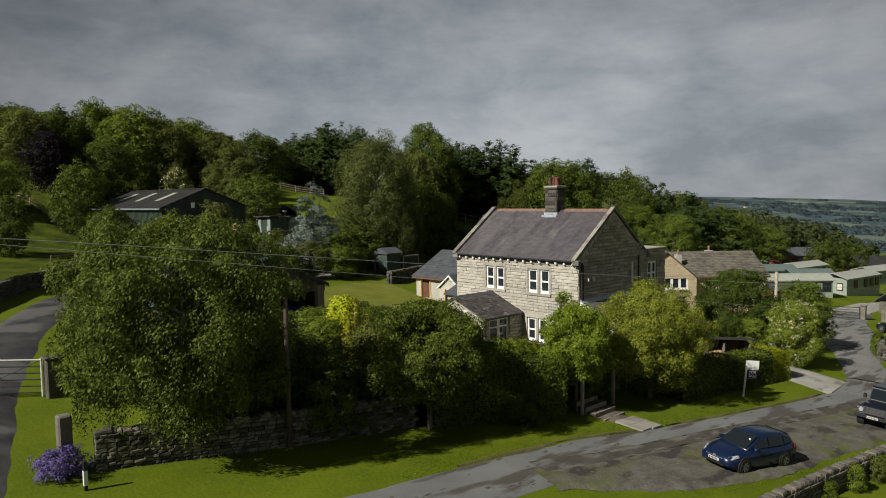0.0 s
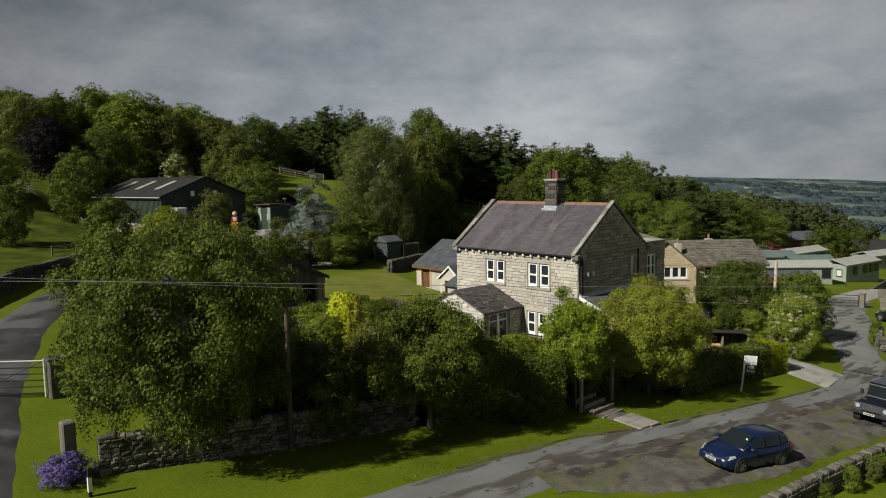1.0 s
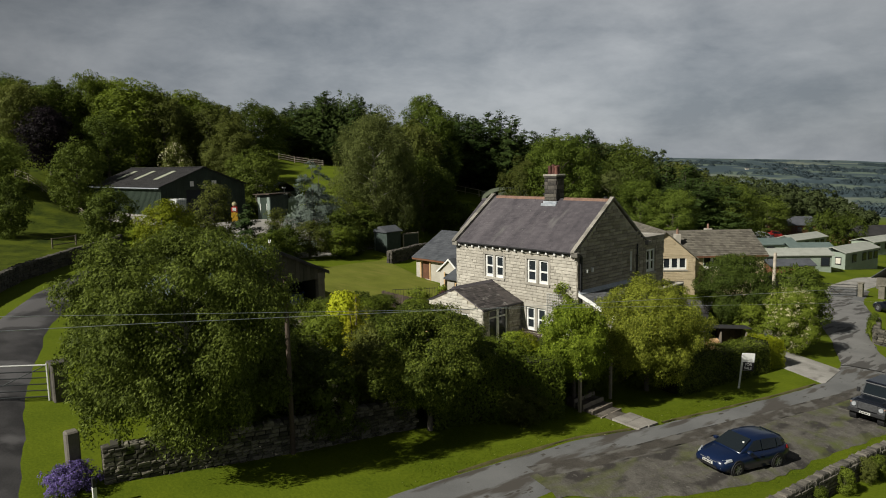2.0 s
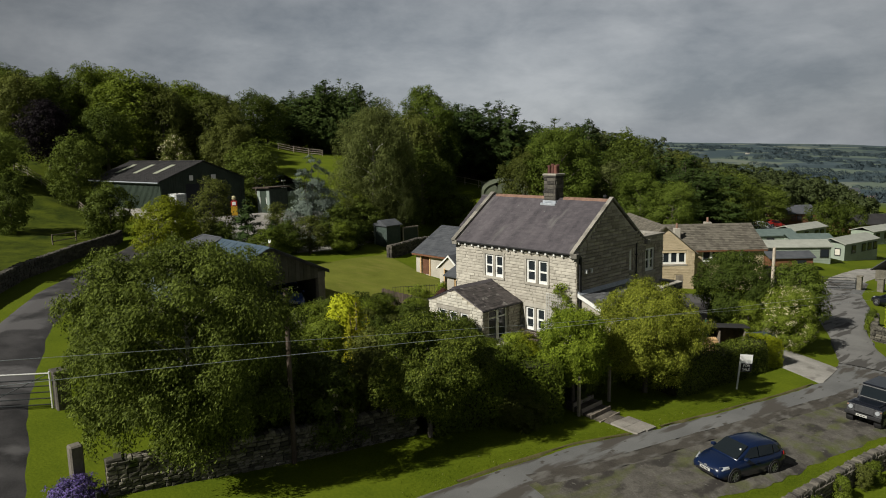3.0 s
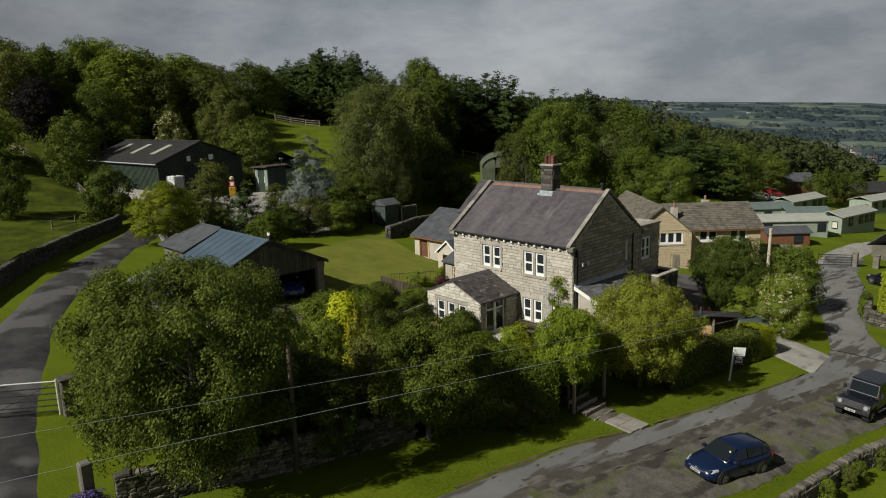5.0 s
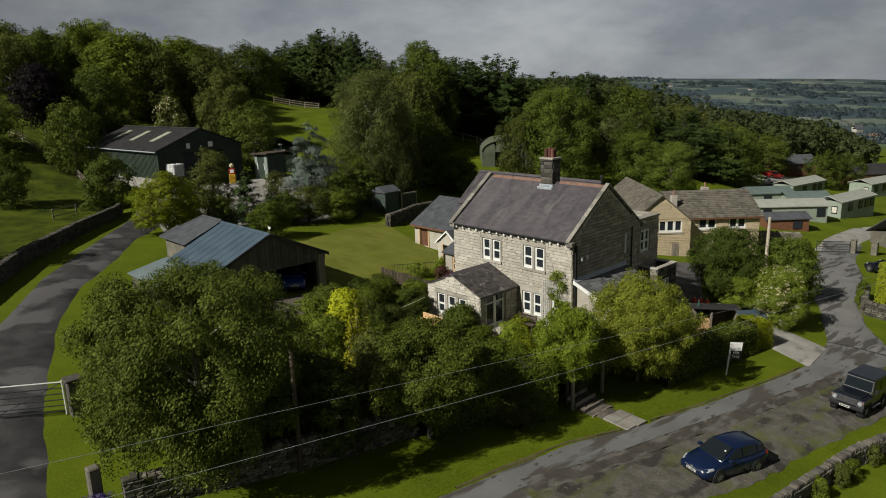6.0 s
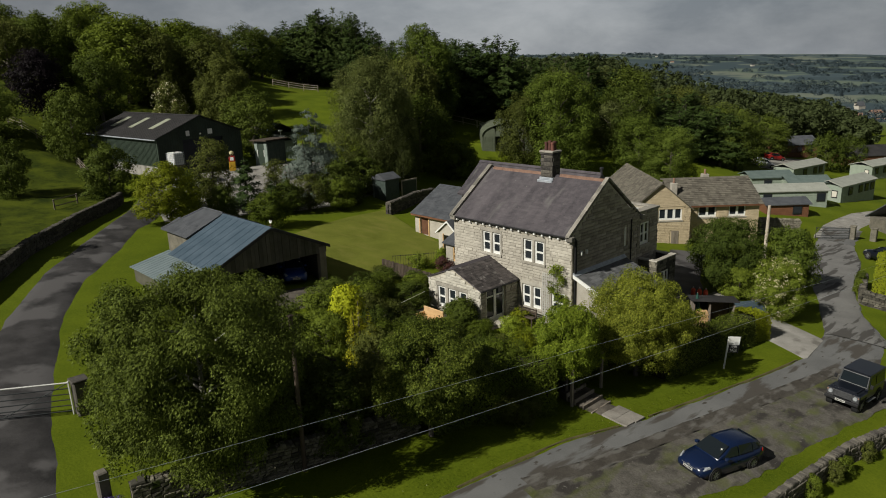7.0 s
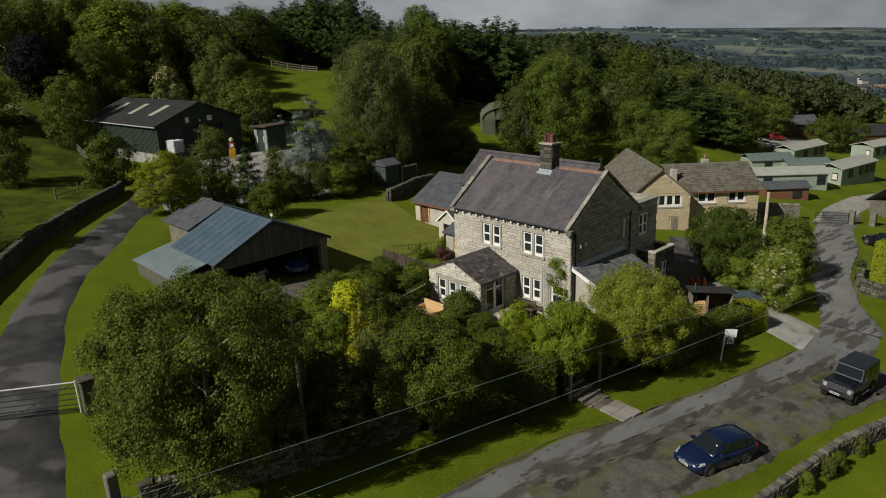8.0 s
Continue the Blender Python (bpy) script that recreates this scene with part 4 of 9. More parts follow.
AH = [(-24.4, -23.3, 0.0, 1.75), (-20.4, -19.4, 0.5, 1.6)]
bm = bmesh.new()
wall_cells(bm, "x", 9.3, 0.35, -25.2, -16.0, -0.8, 2.0, AH)
wall_cells(bm, "y", -25.2, 0.35, 9.65, 16.3, -0.8, 2.0, [])
solid(bm, [(-25.2, 9.3, 2.0), (-25.2, 13.0, 4.1), (-25.2, 16.5, 2.0)], (0.35, 0, 0))
wall_cells(bm, "x", 16.15, 0.35, -25.2, -16.0, -0.8, 2.0, [])
part("wall", bm, M_STONE, annex)
part("plank_door", boxed(-24.4, -23.3, 9.42, 9.5, 0.0, 1.75), M_BROWN, annex, "brown plank door")
window(annex, "x", 9.3, *AH[1], lights=1, frame_mat=M_BROWN)
bm = bmesh.new()
solid(bm, [(-25.5, 9.0, 1.95), (-25.5, 13.0, 4.18), (-25.5, 16.8, 1.95), (-25.5, 16.8, 1.85), (-25.5, 9.0, 1.85)], (9.6, 0, 0))
part("roof_deck", bm, M_SLATE_BLUE, annex)
slates(annex, "slate_covering", (-25.5, 8.95, 1.97), (-15.9, 8.95, 1.97), (0, 4.05, 2.25), M_SLATE_BLUE, 14, 0.36, seed=13)
part("fascia", boxed(-25.4, -16.0, 8.93, 8.99, 1.80, 1.96), M_BROWN, annex, "brown painted fascia board")
for x in (-24.56, -23.28):
    part("door_post", boxed(x, x + 0.14, 9.22, 9.29, -0.1, 1.86, bevel=0.01), M_NEWWOOD, annex, "golden brown timber door post")
entry = thing("entrance_porch", (0, 0, 0), "small gabled stone entrance porch with brown window", "porch")
bm = bmesh.new()
wall_cells(bm, "x", 6.2, 0.3, -18.6, -16.2, -0.8, 1.75, [(-17.9, -17.0, -0.2, 1.55)])
solid(bm, [(-18.6, 6.2, 1.75), (-17.4, 6.2, 2.75), (-16.2, 6.2, 1.75)], (0, 0.3, 0))
wall_cells(bm, "y", -18.6, 0.3, 6.5, 9.3, -0.8, 1.75, [])
wall_cells(bm, "y", -16.5, 0.3, 6.5, 9.3, -0.8, 1.75, [])
part("wall", bm, M_STONE, entry)
bm = bmesh.new()
solid(bm, [(-18.85, 6.1, 1.7), (-17.4, 6.1, 2.86), (-15.95, 6.1, 1.7), (-15.95, 6.1, 1.6), (-17.4, 6.1, 2.76), (-18.85, 6.1, 1.6)], (0, 3.4, 0))
part("roof", bm, M_SLATE_BLUE, entry)
part("dark_doorway", boxed(-17.9, -17.0, 6.42, 6.48, -0.2, 1.55), M_BLACK, entry)
for x in (-18.02, -16.99):
    part("door_post", boxed(x, x + 0.11, 6.12, 6.19, -0.3, 1.66, bevel=0.01), M_NEWWOOD, entry)
for a, b in ((-18.85, -17.4), (-15.95, -17.4)):
    bm = bmesh.new()
    solid(bm, [(a, 6.02, 1.55), (a, 6.02, 1.70), (b, 6.02, 2.86), (b, 6.02, 2.71)], (0, 0.07, 0))
    part("bargeboard", bm, M_WHITE, entry, "pale painted bargeboard")
sunroom = thing("garden_room", (0, 0, 0), "small lean-to room with brown timber window", "porch")
bm = bmesh.new()
wall_cells(bm, "x", 4.2, 0.25, -15.6, -10.3, -0.9, 1.7, [(-14.8, -13.0, 0.2, 1.45)])
wall_cells(bm, "y", -15.6, 0.25, 4.45, 6.4, -0.9, 1.7, [])
part("wall", bm, M_STONE, sunroom)
window(sunroom, "x", 4.2, -14.8, -13.0, 0.2, 1.45, lights=2, mullion=0.05, frame_mat=M_NEWWOOD)
bm = bmesh.new()
solid(bm, [(-15.8, 3.95, 1.7), (-15.8, 6.4, 2.75), (-15.8, 6.4, 2.65), (-15.8, 3.95, 1.6)], (5.55, 0, 0))
part("roof", bm, M_SLATE_BLUE, sunroom)


# ---- other buildings ----
TURN_UV = math.degrees(math.atan2(0.727, 0.687))


def uv_thing(name, u, v, z, label, category, group="", rz=0.0):
    """A thing whose own x runs across the view of the valley and y away towards it."""
    x, y = to_xy(u, v)
    return thing(name, (x, y, z), label, category, group, rz=TURN_UV + rz)


def gable_roof(bm, x0, x1, y0, y1, eave, ridge, along_x=True, t=0.1, over=0.2):
    if along_x:
        m = (y0 + y1) / 2
        pts = [(x0 - over, y0 - over, eave), (x0 - over, m, ridge), (x0 - over, y1 + over, eave), (x0 - over, y1 + over, eave - t), (x0 - over, m, ridge - t), (x0 - over, y0 - over, eave - t)]
        solid(bm, pts, (x1 - x0 + 2 * over, 0, 0))
    else:
        m = (x0 + x1) / 2
        pts = [(x0 - over, y0 - over, eave), (m, y0 - over, ridge), (x1 + over, y0 - over, eave), (x1 + over, y0 - over, eave - t), (m, y0 - over, ridge - t), (x0 - over, y0 - over, eave - t)]
        solid(bm, pts, (0, y1 - y0 + 2 * over, 0))


# bungalow of buff stone
bung = uv_thing("bungalow", 18.35, 66.0, 0, "buff stone bungalow with brown tiled roofs and white windows", "house")
B0 = [(0.15, 1.75, 0.45, 1.4), (2.75, 5.05, 0.15, 1.4), (4.05, 4.75, -2.5, -0.95)]
B1 = [(7.2, 9.0, 0.0, 1.23), (10.26, 11.95, 0.0, 1.23)]
bm = bmesh.new()
wall_cells(bm, "x", 0.0, 0.3, 0, 5.9, -3.2, 1.25, [B0[0], B0[1]])
solid(bm, [(0, 0, 1.25), (5.9, 0, 1.25), (2.95, 0, 3.85)], (0, 0.3, 0))
wall_cells(bm, "y", 0.0, 0.3, 0.3, 13, -3.2, 1.25, [])
wall_cells(bm, "y", 5.6, 0.3, 0.3, 1.5, -3.2, 1.25, [])
gwall = part("gable_wing_wall", bm, M_BRICK, bung)
bm = bmesh.new()
wall_cells(bm, "x", 1.5, 0.3, 5.9, 13.3, -3.6, 1.3, B1)
wall_cells(bm, "y", 13.0, 0.3, 1.8, 9, -3.6, 1.3, [])
solid(bm, [(13.0, 1.5, 1.3), (13.0, 5.25, 3.25), (13.0, 9.0, 1.3)], (0.3, 0, 0))
mwall = part("main_wing_wall", bm, M_BRICK, bung)
window(bung, "x", 0.0, *B0[0], lights=2, mullion=0.0, sashes=False, stone=None)
window(bung, "x", 0.0, *B0[1], lights=3, mullion=0.0, sashes=False, stone=None)
for h in B1:
    window(bung, "x", 1.5, *h, lights=2, mullion=0.0, sashes=False, stone=None)
part("cellar_door", boxed(4.1, 4.8, -0.06, 0.0, -2.6, -0.95), M_TIMBER, bung, "grey weathered cellar door")
bm = bmesh.new()
gable_roof(bm, 0, 5.9, 0, 13, 1.2, 3.9, False, over=0.25)
part("gable_wing_roof", bm, M_TILE, bung)
slates(bung, "gable_wing_tiles", (-0.3, -0.25, 1.17), (-0.3, 13.2, 1.17), (3.25, 0, 2.75), M_TILE, 15, 0.33, 0.045, seed=21, gap=0.012)
bm = bmesh.new()
gable_roof(bm, 5.2, 13.3, 1.5, 9.0, 1.25, 3.3, True, over=0.3)
part("main_wing_roof", bm, M_TILE, bung)
slates(bung, "main_wing_tiles", (4.6, 1.15, 1.22), (13.6, 1.15, 1.22), (0, 4.1, 2.1), M_TILE, 15, 0.33, 0.045, seed=22, gap=0.012)
for i in range(20):
    bm = bmesh.new()
    x = 4.4 + i * 0.46
    solid(bm, [(x, 5.1, 3.28), (x, 5.25, 3.42), (x, 5.4, 3.28)], (0.45, 0, 0))
    part("ridge_tile", bm, M_TILE, bung)
part("fascia", boxed(5.9, 13.5, 1.12, 1.2, 1.08, 1.26), M_BROWN, bung)
c1 = part("chimney", boxed(4.8, 5.4, 2.7, 3.3, 2.0, 3.3, bevel=0.03), M_STONE, bung)
c2 = part("chimney", boxed(9.7, 10.4, 7.5, 8.2, 2.0, 3.3, bevel=0.03), M_STONE, bung)
for c, x, y, z in ((c1, 5.1, 3.0, 3.3), (c2, 10.05, 7.85, 3.3)):
    bm = bmesh.new()
    tube(bm, (x, y, z), (x, y, z + 0.5), 0.13, 0.11, 10)
    part("chimney_pot", bm, M_CLAY, c, "orange clay chimney pot")

# car shelter by the farm road
shelter = thing("car_shelter", (-17.3, -10.6, 0), "olive boarded vehicle shelter with blue-grey sheet roof", "barn")
bm = bmesh.new()
wall_cells(bm, "y", -6.7, 0.12, -4.2, 4.2, 0.2, 3.3, [])
wall_cells(bm, "x", 4.1, 0.15, -6.6, -0.1, 0.2, 3.3, [])
wall_cells(bm, "x", -4.3, 0.12, -6.6, -0.1, 0.2, 3.3, [])
part("wall", bm, M_OLIVE_BOARD, shelter)
for i in range(29):
    y = -4.3 + i * 0.3
    lo = 2.85 + 0.02 * (i % 2)
    zt = 3.38 + (5.3 - 3.38) * (1 - abs(y + 0.15) / 4.35)
    zt2 = 3.38 + (5.3 - 3.38) * (1 - abs(y + 0.0) / 4.35)
    bm = bmesh.new()
    solid(bm, [(-0.1, y, lo), (-0.1, y + 0.285, lo), (-0.1, y + 0.285, max(lo + 0.05, min(zt, 5.3))), (-0.1, y, max(lo + 0.05, min(zt2, 5.3)))], (0.05 + 0.015 * (i % 2), 0, 0))
    part("gable_board", bm, M_OLIVE_BOARD, shelter)
part("corner_post", boxed(-0.4, 0.0, 3.75, 4.3, 0.0, 3.3, bevel=0.02), M_WALLSTONE, shelter, "rough stone corner pier")
part("corner_post", boxed(-0.3, 0.0, -4.3, -4.05, 0.0, 3.3, bevel=0.02), M_OLIVE_BOARD, shelter)


def sheet_roof(parent, name, a, b, up, mat, wave=0.3, h=0.05, t=0.03):
    """Box-profile roof sheeting with standing ribs."""
    a, b, up = Vector(a), Vector(b), Vector(up)
    run = (b - a).length
    ux = (b - a).normalized()
    un = ux.cross(up.normalized())
    un = un if un.z > 0 else -un
    prof, x = [], 0.0
    while x < run - 0.01:
        prof += [(x, 0), (min(run, x + wave * 0.72), 0), (min(run, x + wave * 0.78), h), (min(run, x + wave * 0.94), h)]
        x += wave
    prof.append((run, 0))
    verts, faces = [], []
    for s, k in prof:
        for e in (Vector(), up):
            for d in (0, t):
                verts.append(a + ux * s + e + un * (k + d))
    for i in range(len(prof) - 1):
        k = i * 4
        faces += [(k + 1, k + 5, k + 7, k + 3), (k, k + 2, k + 6, k + 4), (k, k + 4, k + 5, k + 1), (k + 2, k + 3, k + 7, k + 6)]
    return part(name, quads(name, verts, faces, mat), None, parent)


sheet_roof(shelter, "roof_sheet", (-6.85, -4.55, 3.32), (0.15, -4.55, 3.32), (0, 4.55, 2.12), M_BLUESHEET, 0.9, 0.05)
sheet_roof(shelter, "roof_sheet", (-6.85, 4.55, 3.32), (0.15, 4.55, 3.32), (0, -4.55, 2.12), M_BLUESHEET, 0.9, 0.05)
bm = bmesh.new()
solid(bm, [(-6.9, -0.22, 5.40), (-6.9, 0, 5.53), (-6.9, 0.22, 5.40)], (7.1, 0, 0))
part("ridge_cap", bm, M_BLUESHEET, shelter)
for y0, y1 in ((-4.6, 0.0), (4.6, 0.0)):
    bm = bmesh.new()
    solid(bm, [(0.12, y0, 3.36), (0.12, y1, 5.5), (0.12, y1, 5.28), (0.12, y0, 3.14)], (0.06, 0, 0))
    part("bargeboard", bm, M_DARKROOF, shelter)
lean2 = thing("shelter_lean_to", (-24.8, -17.5, 0), "low olive lean-to with pale grey sheet roof", "outbuilding")
bm = bmesh.new()
wall_cells(bm, "x", 0.1, 0.12, 0.1, 6.5, 0.3, 2.7, [])
wall_cells(bm, "y", 0.1, 0.12, 0.22, 2.6, 0.3, 2.8, [])
wall_cells(bm, "y", 6.4, 0.12, 0.22, 2.6, 0.3, 2.8, [])
part("wall", bm, M_OLIVE_BOARD, lean2)
sheet_roof(lean2, "roof_sheet", (-0.2, -0.1, 2.78), (6.7, -0.1, 2.78), (0, 2.9, 0.62), M_BLUESHEET_PALE, 0.45, 0.03)
stoneback = thing("stone_store", (-24.2, -10.6, 0), "small stone store with hipped grey slate roof", "outbuilding")
part("wall", boxed(-4.3, 0, -2.7, 2.7, 0.2, 4.15), M_WALLSTONE, stoneback)
bm = bmesh.new()
solid(bm, [(-4.7, -3.0, 4.15), (0.0, -3.0, 4.15), (0.0, 0, 5.48), (-3.2, 0, 5.48)], (0, 0, 0.07))
solid(bm, [(-4.7, 3.0, 4.15), (0.0, 3.0, 4.15), (0.0, 0, 5.48), (-3.2, 0, 5.48)], (0, 0, 0.07))
solid(bm, [(-4.7, -3.0, 4.15), (-4.7, 3.0, 4.15), (-3.2, 0, 5.48)], (0, 0, 0.07))
part("roof", bm, M_SLATE_BLUE, stoneback)
slates(stoneback, "slate_covering", (-4.6, -3.05, 4.2), (0.0, -3.05, 4.2), (0, 1.5, 0.67), M_SLATE_BLUE, 5, 0.3, 0.014, seed=19)
bm = bmesh.new()
tube(bm, (-4.65, -3.0, 4.24), (-3.2, 0, 5.58), 0.06, 0.06, 6)
tube(bm, (-3.2, 0, 5.58), (0.0, 0, 5.58), 0.06, 0.06, 6)
part("hip_tiles", bm, M_SLATE_BLUE, stoneback)

# farm barn
BARN_L, BARN_W, BARN_E, BARN_R = 18.2, 10.9, 4.2, 6.3
barn = thing("farm_barn", (-54.6, -3.1, 4.45), "large dark green steel barn with three rooflights", "barn", rz=5.7)
bm = bmesh.new()
wall_cells(bm, "x", 0.0, 0.15, -BARN_L, 0, 0.95, BARN_E, [])
wall_cells(bm, "x", BARN_W - 0.15, 0.15, -BARN_L, 0, -0.4, BARN_E, [])
wall_cells(bm, "y", -0.15, 0.15, 0.15, BARN_W - 0.15, -0.6, BARN_E, [(3.1, 8.4, -0.6, 3.75)])
wall_cells(bm, "y", -BARN_L, 0.15, 0.15, BARN_W - 0.15, -0.6, BARN_E, [])
for x in (-0.15, -BARN_L):
    solid(bm, [(x, 0, BARN_E), (x, BARN_W / 2, BARN_R), (x, BARN_W, BARN_E)], (0.15, 0, 0))
part("wall", bm, M_GREENMETAL, barn)
bm = bmesh.new()
for i in range(60):
    box(bm, -BARN_L + 0.05 + i * 0.3, -BARN_L + 0.15 + i * 0.3, -0.035, 0.0, 1.0, BARN_E - 0.05)
for i in range(36):
    y = 0.1 + i * 0.3
    top = BARN_E + (BARN_R - BARN_E) * (1 - abs(y + 0.05 - BARN_W / 2) / (BARN_W / 2)) - 0.1
    box(bm, 0.0, 0.035, y, y + 0.1, 3.8 if 2.9 < y < 8.4 else -0.3, top)
part("cladding_ribs", bm, M_GREENMETAL, barn)["kind"] = "stuff"
part("plinth", boxed(-BARN_L, 0.02, -0.06, 0.16, -0.9, 0.95), M_DRIVE, barn, "pale concrete plinth")
sheet_roof(barn, "roof_sheet", (-BARN_L - 0.3, -0.3, BARN_E - 0.07), (0.3, -0.3, BARN_E - 0.07), (0, BARN_W / 2 + 0.3, BARN_R - BARN_E + 0.13), M_DARKROOF, 0.5, 0.04)
sheet_roof(barn, "roof_sheet", (-BARN_L - 0.3, BARN_W + 0.3, BARN_E - 0.07), (0.3, BARN_W + 0.3, BARN_E - 0.07), (0, -BARN_W / 2 - 0.3, BARN_R - BARN_E + 0.13), M_DARKROOF, 0.5, 0.04)
slope = (BARN_R - BARN_E) / (BARN_W / 2)
for x in (-15.0, -10.1, -5.0):
    bm = bmesh.new()
    solid(bm, [(x, 1.75, BARN_E + 1.75 * slope + 0.11), (x + 1.05, 1.75, BARN_E + 1.75 * slope + 0.11), (x + 1.05, 4.2, BARN_E + 4.2 * slope + 0.11), (x, 4.2, BARN_E + 4.2 * slope + 0.11)], (0, 0, 0.05))
    part("rooflight", bm, M_ROOFLIGHT, barn, "pale translucent rooflight")
part("ridge_cap", boxed(-BARN_L - 0.3, 0.3, BARN_W / 2 - 0.22, BARN_W / 2 + 0.22, BARN_R + 0.05, BARN_R + 0.14, bevel=0.03), M_DARKROOF, barn)
part("gutter", boxed(-BARN_L - 0.3, 0.3, -0.44, -0.3, BARN_E - 0.2, BARN_E - 0.08, bevel=0.02), M_LEAD, barn)
part("sliding_door", boxed(-0.42, -0.32, 3.1, 8.4, -0.4, 3.75), M_DOORBLUE, barn, "blue-black sliding door, shut")
for y, w in ((3.6, 0.45), (6.4, 0.6)):
    part("notice", boxed(0.036, 0.07, y, y + w, 4.15, 4.75), M_WHITE, barn, "small white notice board")
part("door_lamp", boxed(0.036, 0.14, 5.3, 5.5, 4.2, 4.36, bevel=0.02), M_WHITE, barn)

ibc = thing("water_tank", (-50.0, -3.1, ground_z(-50.0, -3.1)), "white plastic water tank in a wire cage on a pallet", "tank", rz=12)
part("tank", boxed(-0.62, 0.62, -0.62, 0.62, 2.0, 3.35, bevel=0.08), M_WHITE, ibc)
part("pallet", boxed(-0.64, 0.64, -0.64, 0.64, 1.82, 1.98, bevel=0.02), M_TIMBER, ibc)
for k, (x, y) in enumerate(((-0.6, -0.6), (0.48, -0.6), (-0.6, 0.48), (0.48, 0.48))):
    part("leg", boxed(x, x + 0.12, y, y + 0.12, -0.3, 1.82), M_BLACK, ibc)
bm = bmesh.new()
for k in range(6):
    z = 2.05 + k * 0.25
    for a, b in (((-0.65, -0.65), (0.65, -0.65)), ((0.65, -0.65), (0.65, 0.65)), ((0.65, 0.65), (-0.65, 0.65)), ((-0.65, 0.65), (-0.65, -0.65))):
        tube(bm, (*a, z), (*b, z), 0.018, sides=5)
        if k == 0:
            for q in range(5):
                p = Vector((*a, 2.0)).lerp(Vector((*b, 2.0)), q / 5)
                tube(bm, p, p + Vector((0, 0, 1.36)), 0.016, sides=5)
part("cage", bm, M_LEAD, ibc)
part("stand_shelf", boxed(-0.6, 0.6, -0.6, 0.6, 0.7, 0.8), M_BLACK, ibc)
cap = bmesh.new()
tube(cap, (0, 0, 3.35), (0, 0, 3.42), 0.12, 0.12, 10)
part("filler_cap", cap, M_BLACK, ibc)

pump = thing("fuel_pump", (-51.4, 4.1, ground_z(-51.4, 4.1)), "old red and yellow petrol pump with round globe", "fuel pump", rz=-30)
# M_RED and M_YELLOW darkened: the barn's shade put into the pump's enamel
M_RED = material("red_enamel", (0.24, 0.02, 0.015), (0.36, 0.035, 0.028), 4, 30, 0.35, 0.05)
M_ORANGE = material("orange_enamel", (0.50, 0.05, 0.02), (0.66, 0.10, 0.04), 4, 30, 0.4, 0.05)
M_YELLOW = material("yellow_enamel", (0.36, 0.21, 0.02), (0.48, 0.30, 0.03), 4, 30, 0.35, 0.05)
part("plinth", boxed(-0.42, 0.42, -0.45, 0.45, -0.3, 0.22, bevel=0.03), M_DRIVE, pump)
part("lower_case", boxed(-0.32, 0.32, -0.38, 0.38, 0.22, 1.3, bevel=0.05), M_YELLOW, pump)
part("upper_case", boxed(-0.29, 0.29, -0.35, 0.35, 1.3, 1.95, bevel=0.05), M_RED, pump)
part("dial", boxed(0.28, 0.31, -0.2, 0.2, 1.45, 1.85, bevel=0.01), M_WHITE, pump)
bm = bmesh.new()
tube(bm, (0, 0, 1.95), (0, 0, 2.05), 0.12, 0.10, 12)
part("globe_neck", bm, M_RED, pump)
bm = bmesh.new()
bmesh.ops.create_uvsphere(bm, u_segments=14, v_segments=8, radius=0.27, matrix=Matrix.Translation((0, 0, 2.28)))
part("globe", bm, M_FLOWER, pump)
bm = bmesh.new()
for a, b in (((0.2, 0.37, 1.5), (0.25, 0.5, 1.1)), ((0.25, 0.5, 1.1), (0.2, 0.46, 0.5)), ((0.2, 0.46, 0.5), (0.1, 0.4, 0.9))):
    tube(bm, a, b, 0.03, sides=6)
part("hose", bm, M_BLACK, pump)

shed = thing("tool_shed", (-52.1, 9.2, ground_z(-52.1, 9.2)), "dark green timber shed with sloping roof", "shed", rz=12)
M_SHED = material("shed_green", (0.030, 0.045, 0.038), (0.06, 0.08, 0.07), 2, 30, 0.75, 0.1)
M_SHED_PALE = material("shed_trim", (0.16, 0.20, 0.175), (0.25, 0.29, 0.265), 2, 30, 0.75, 0.1)
part("wall", boxed(-2.3, 0, 0, 2.9, -0.5, 3.0), M_SHED, shed)
for i in range(10):
    part("side_board", boxed(0.002, 0.03, i * 0.29, i * 0.29 + 0.275, -0.4, 3.0), M_SHED, shed)
bm = bmesh.new()
solid(bm, [(-2.6, -0.45, 3.05), (0.35, -0.45, 3.12), (0.35, -0.45, 3.24), (-2.6, -0.45, 3.17)], (0, 3.7, 0))
part("roof", bm, M_TIMBER_DARK, shed)
for dims in ((-2.25, -1.75, -0.06, -0.003, 0, 2.85), (-0.55, -0.05, -0.06, -0.003, 0, 2.85)):
    part("door_leaf", boxed(*dims), M_SHED_PALE, shed, "pale green door leaf")
part("doorway", boxed(-1.7, -0.6, -0.03, -0.003, 0, 2.8), M_GREENMETAL, shed)
for x in (-1.75, -0.62):
    part("hinge_post", boxed(x, x + 0.06, -0.09, -0.062, 1.2, 2.0), M_WHITE, shed)
out1 = thing("grey_shed", (-57.4, 14.9, ground_z(-57.4, 14.9)), "grey-roofed shed with a weather vane", "shed")
part("wall", boxed(-3.4, 0, -1.3, 1.3, -0.8, 2.3), M_SHED_PALE, out1)
bm = bmesh.new()
gable_roof(bm, -3.4, 0, -1.3, 1.3, 2.3, 3.05, True)
part("roof", bm, M_CABINROOF, out1)
bm = bmesh.new()
tube(bm, (-0.1, -0.5, 2.8), (-0.1, -0.5, 3.75), 0.03)
box(bm, -0.14, -0.06, -0.8, -0.25, 3.62, 3.82, 0.02)
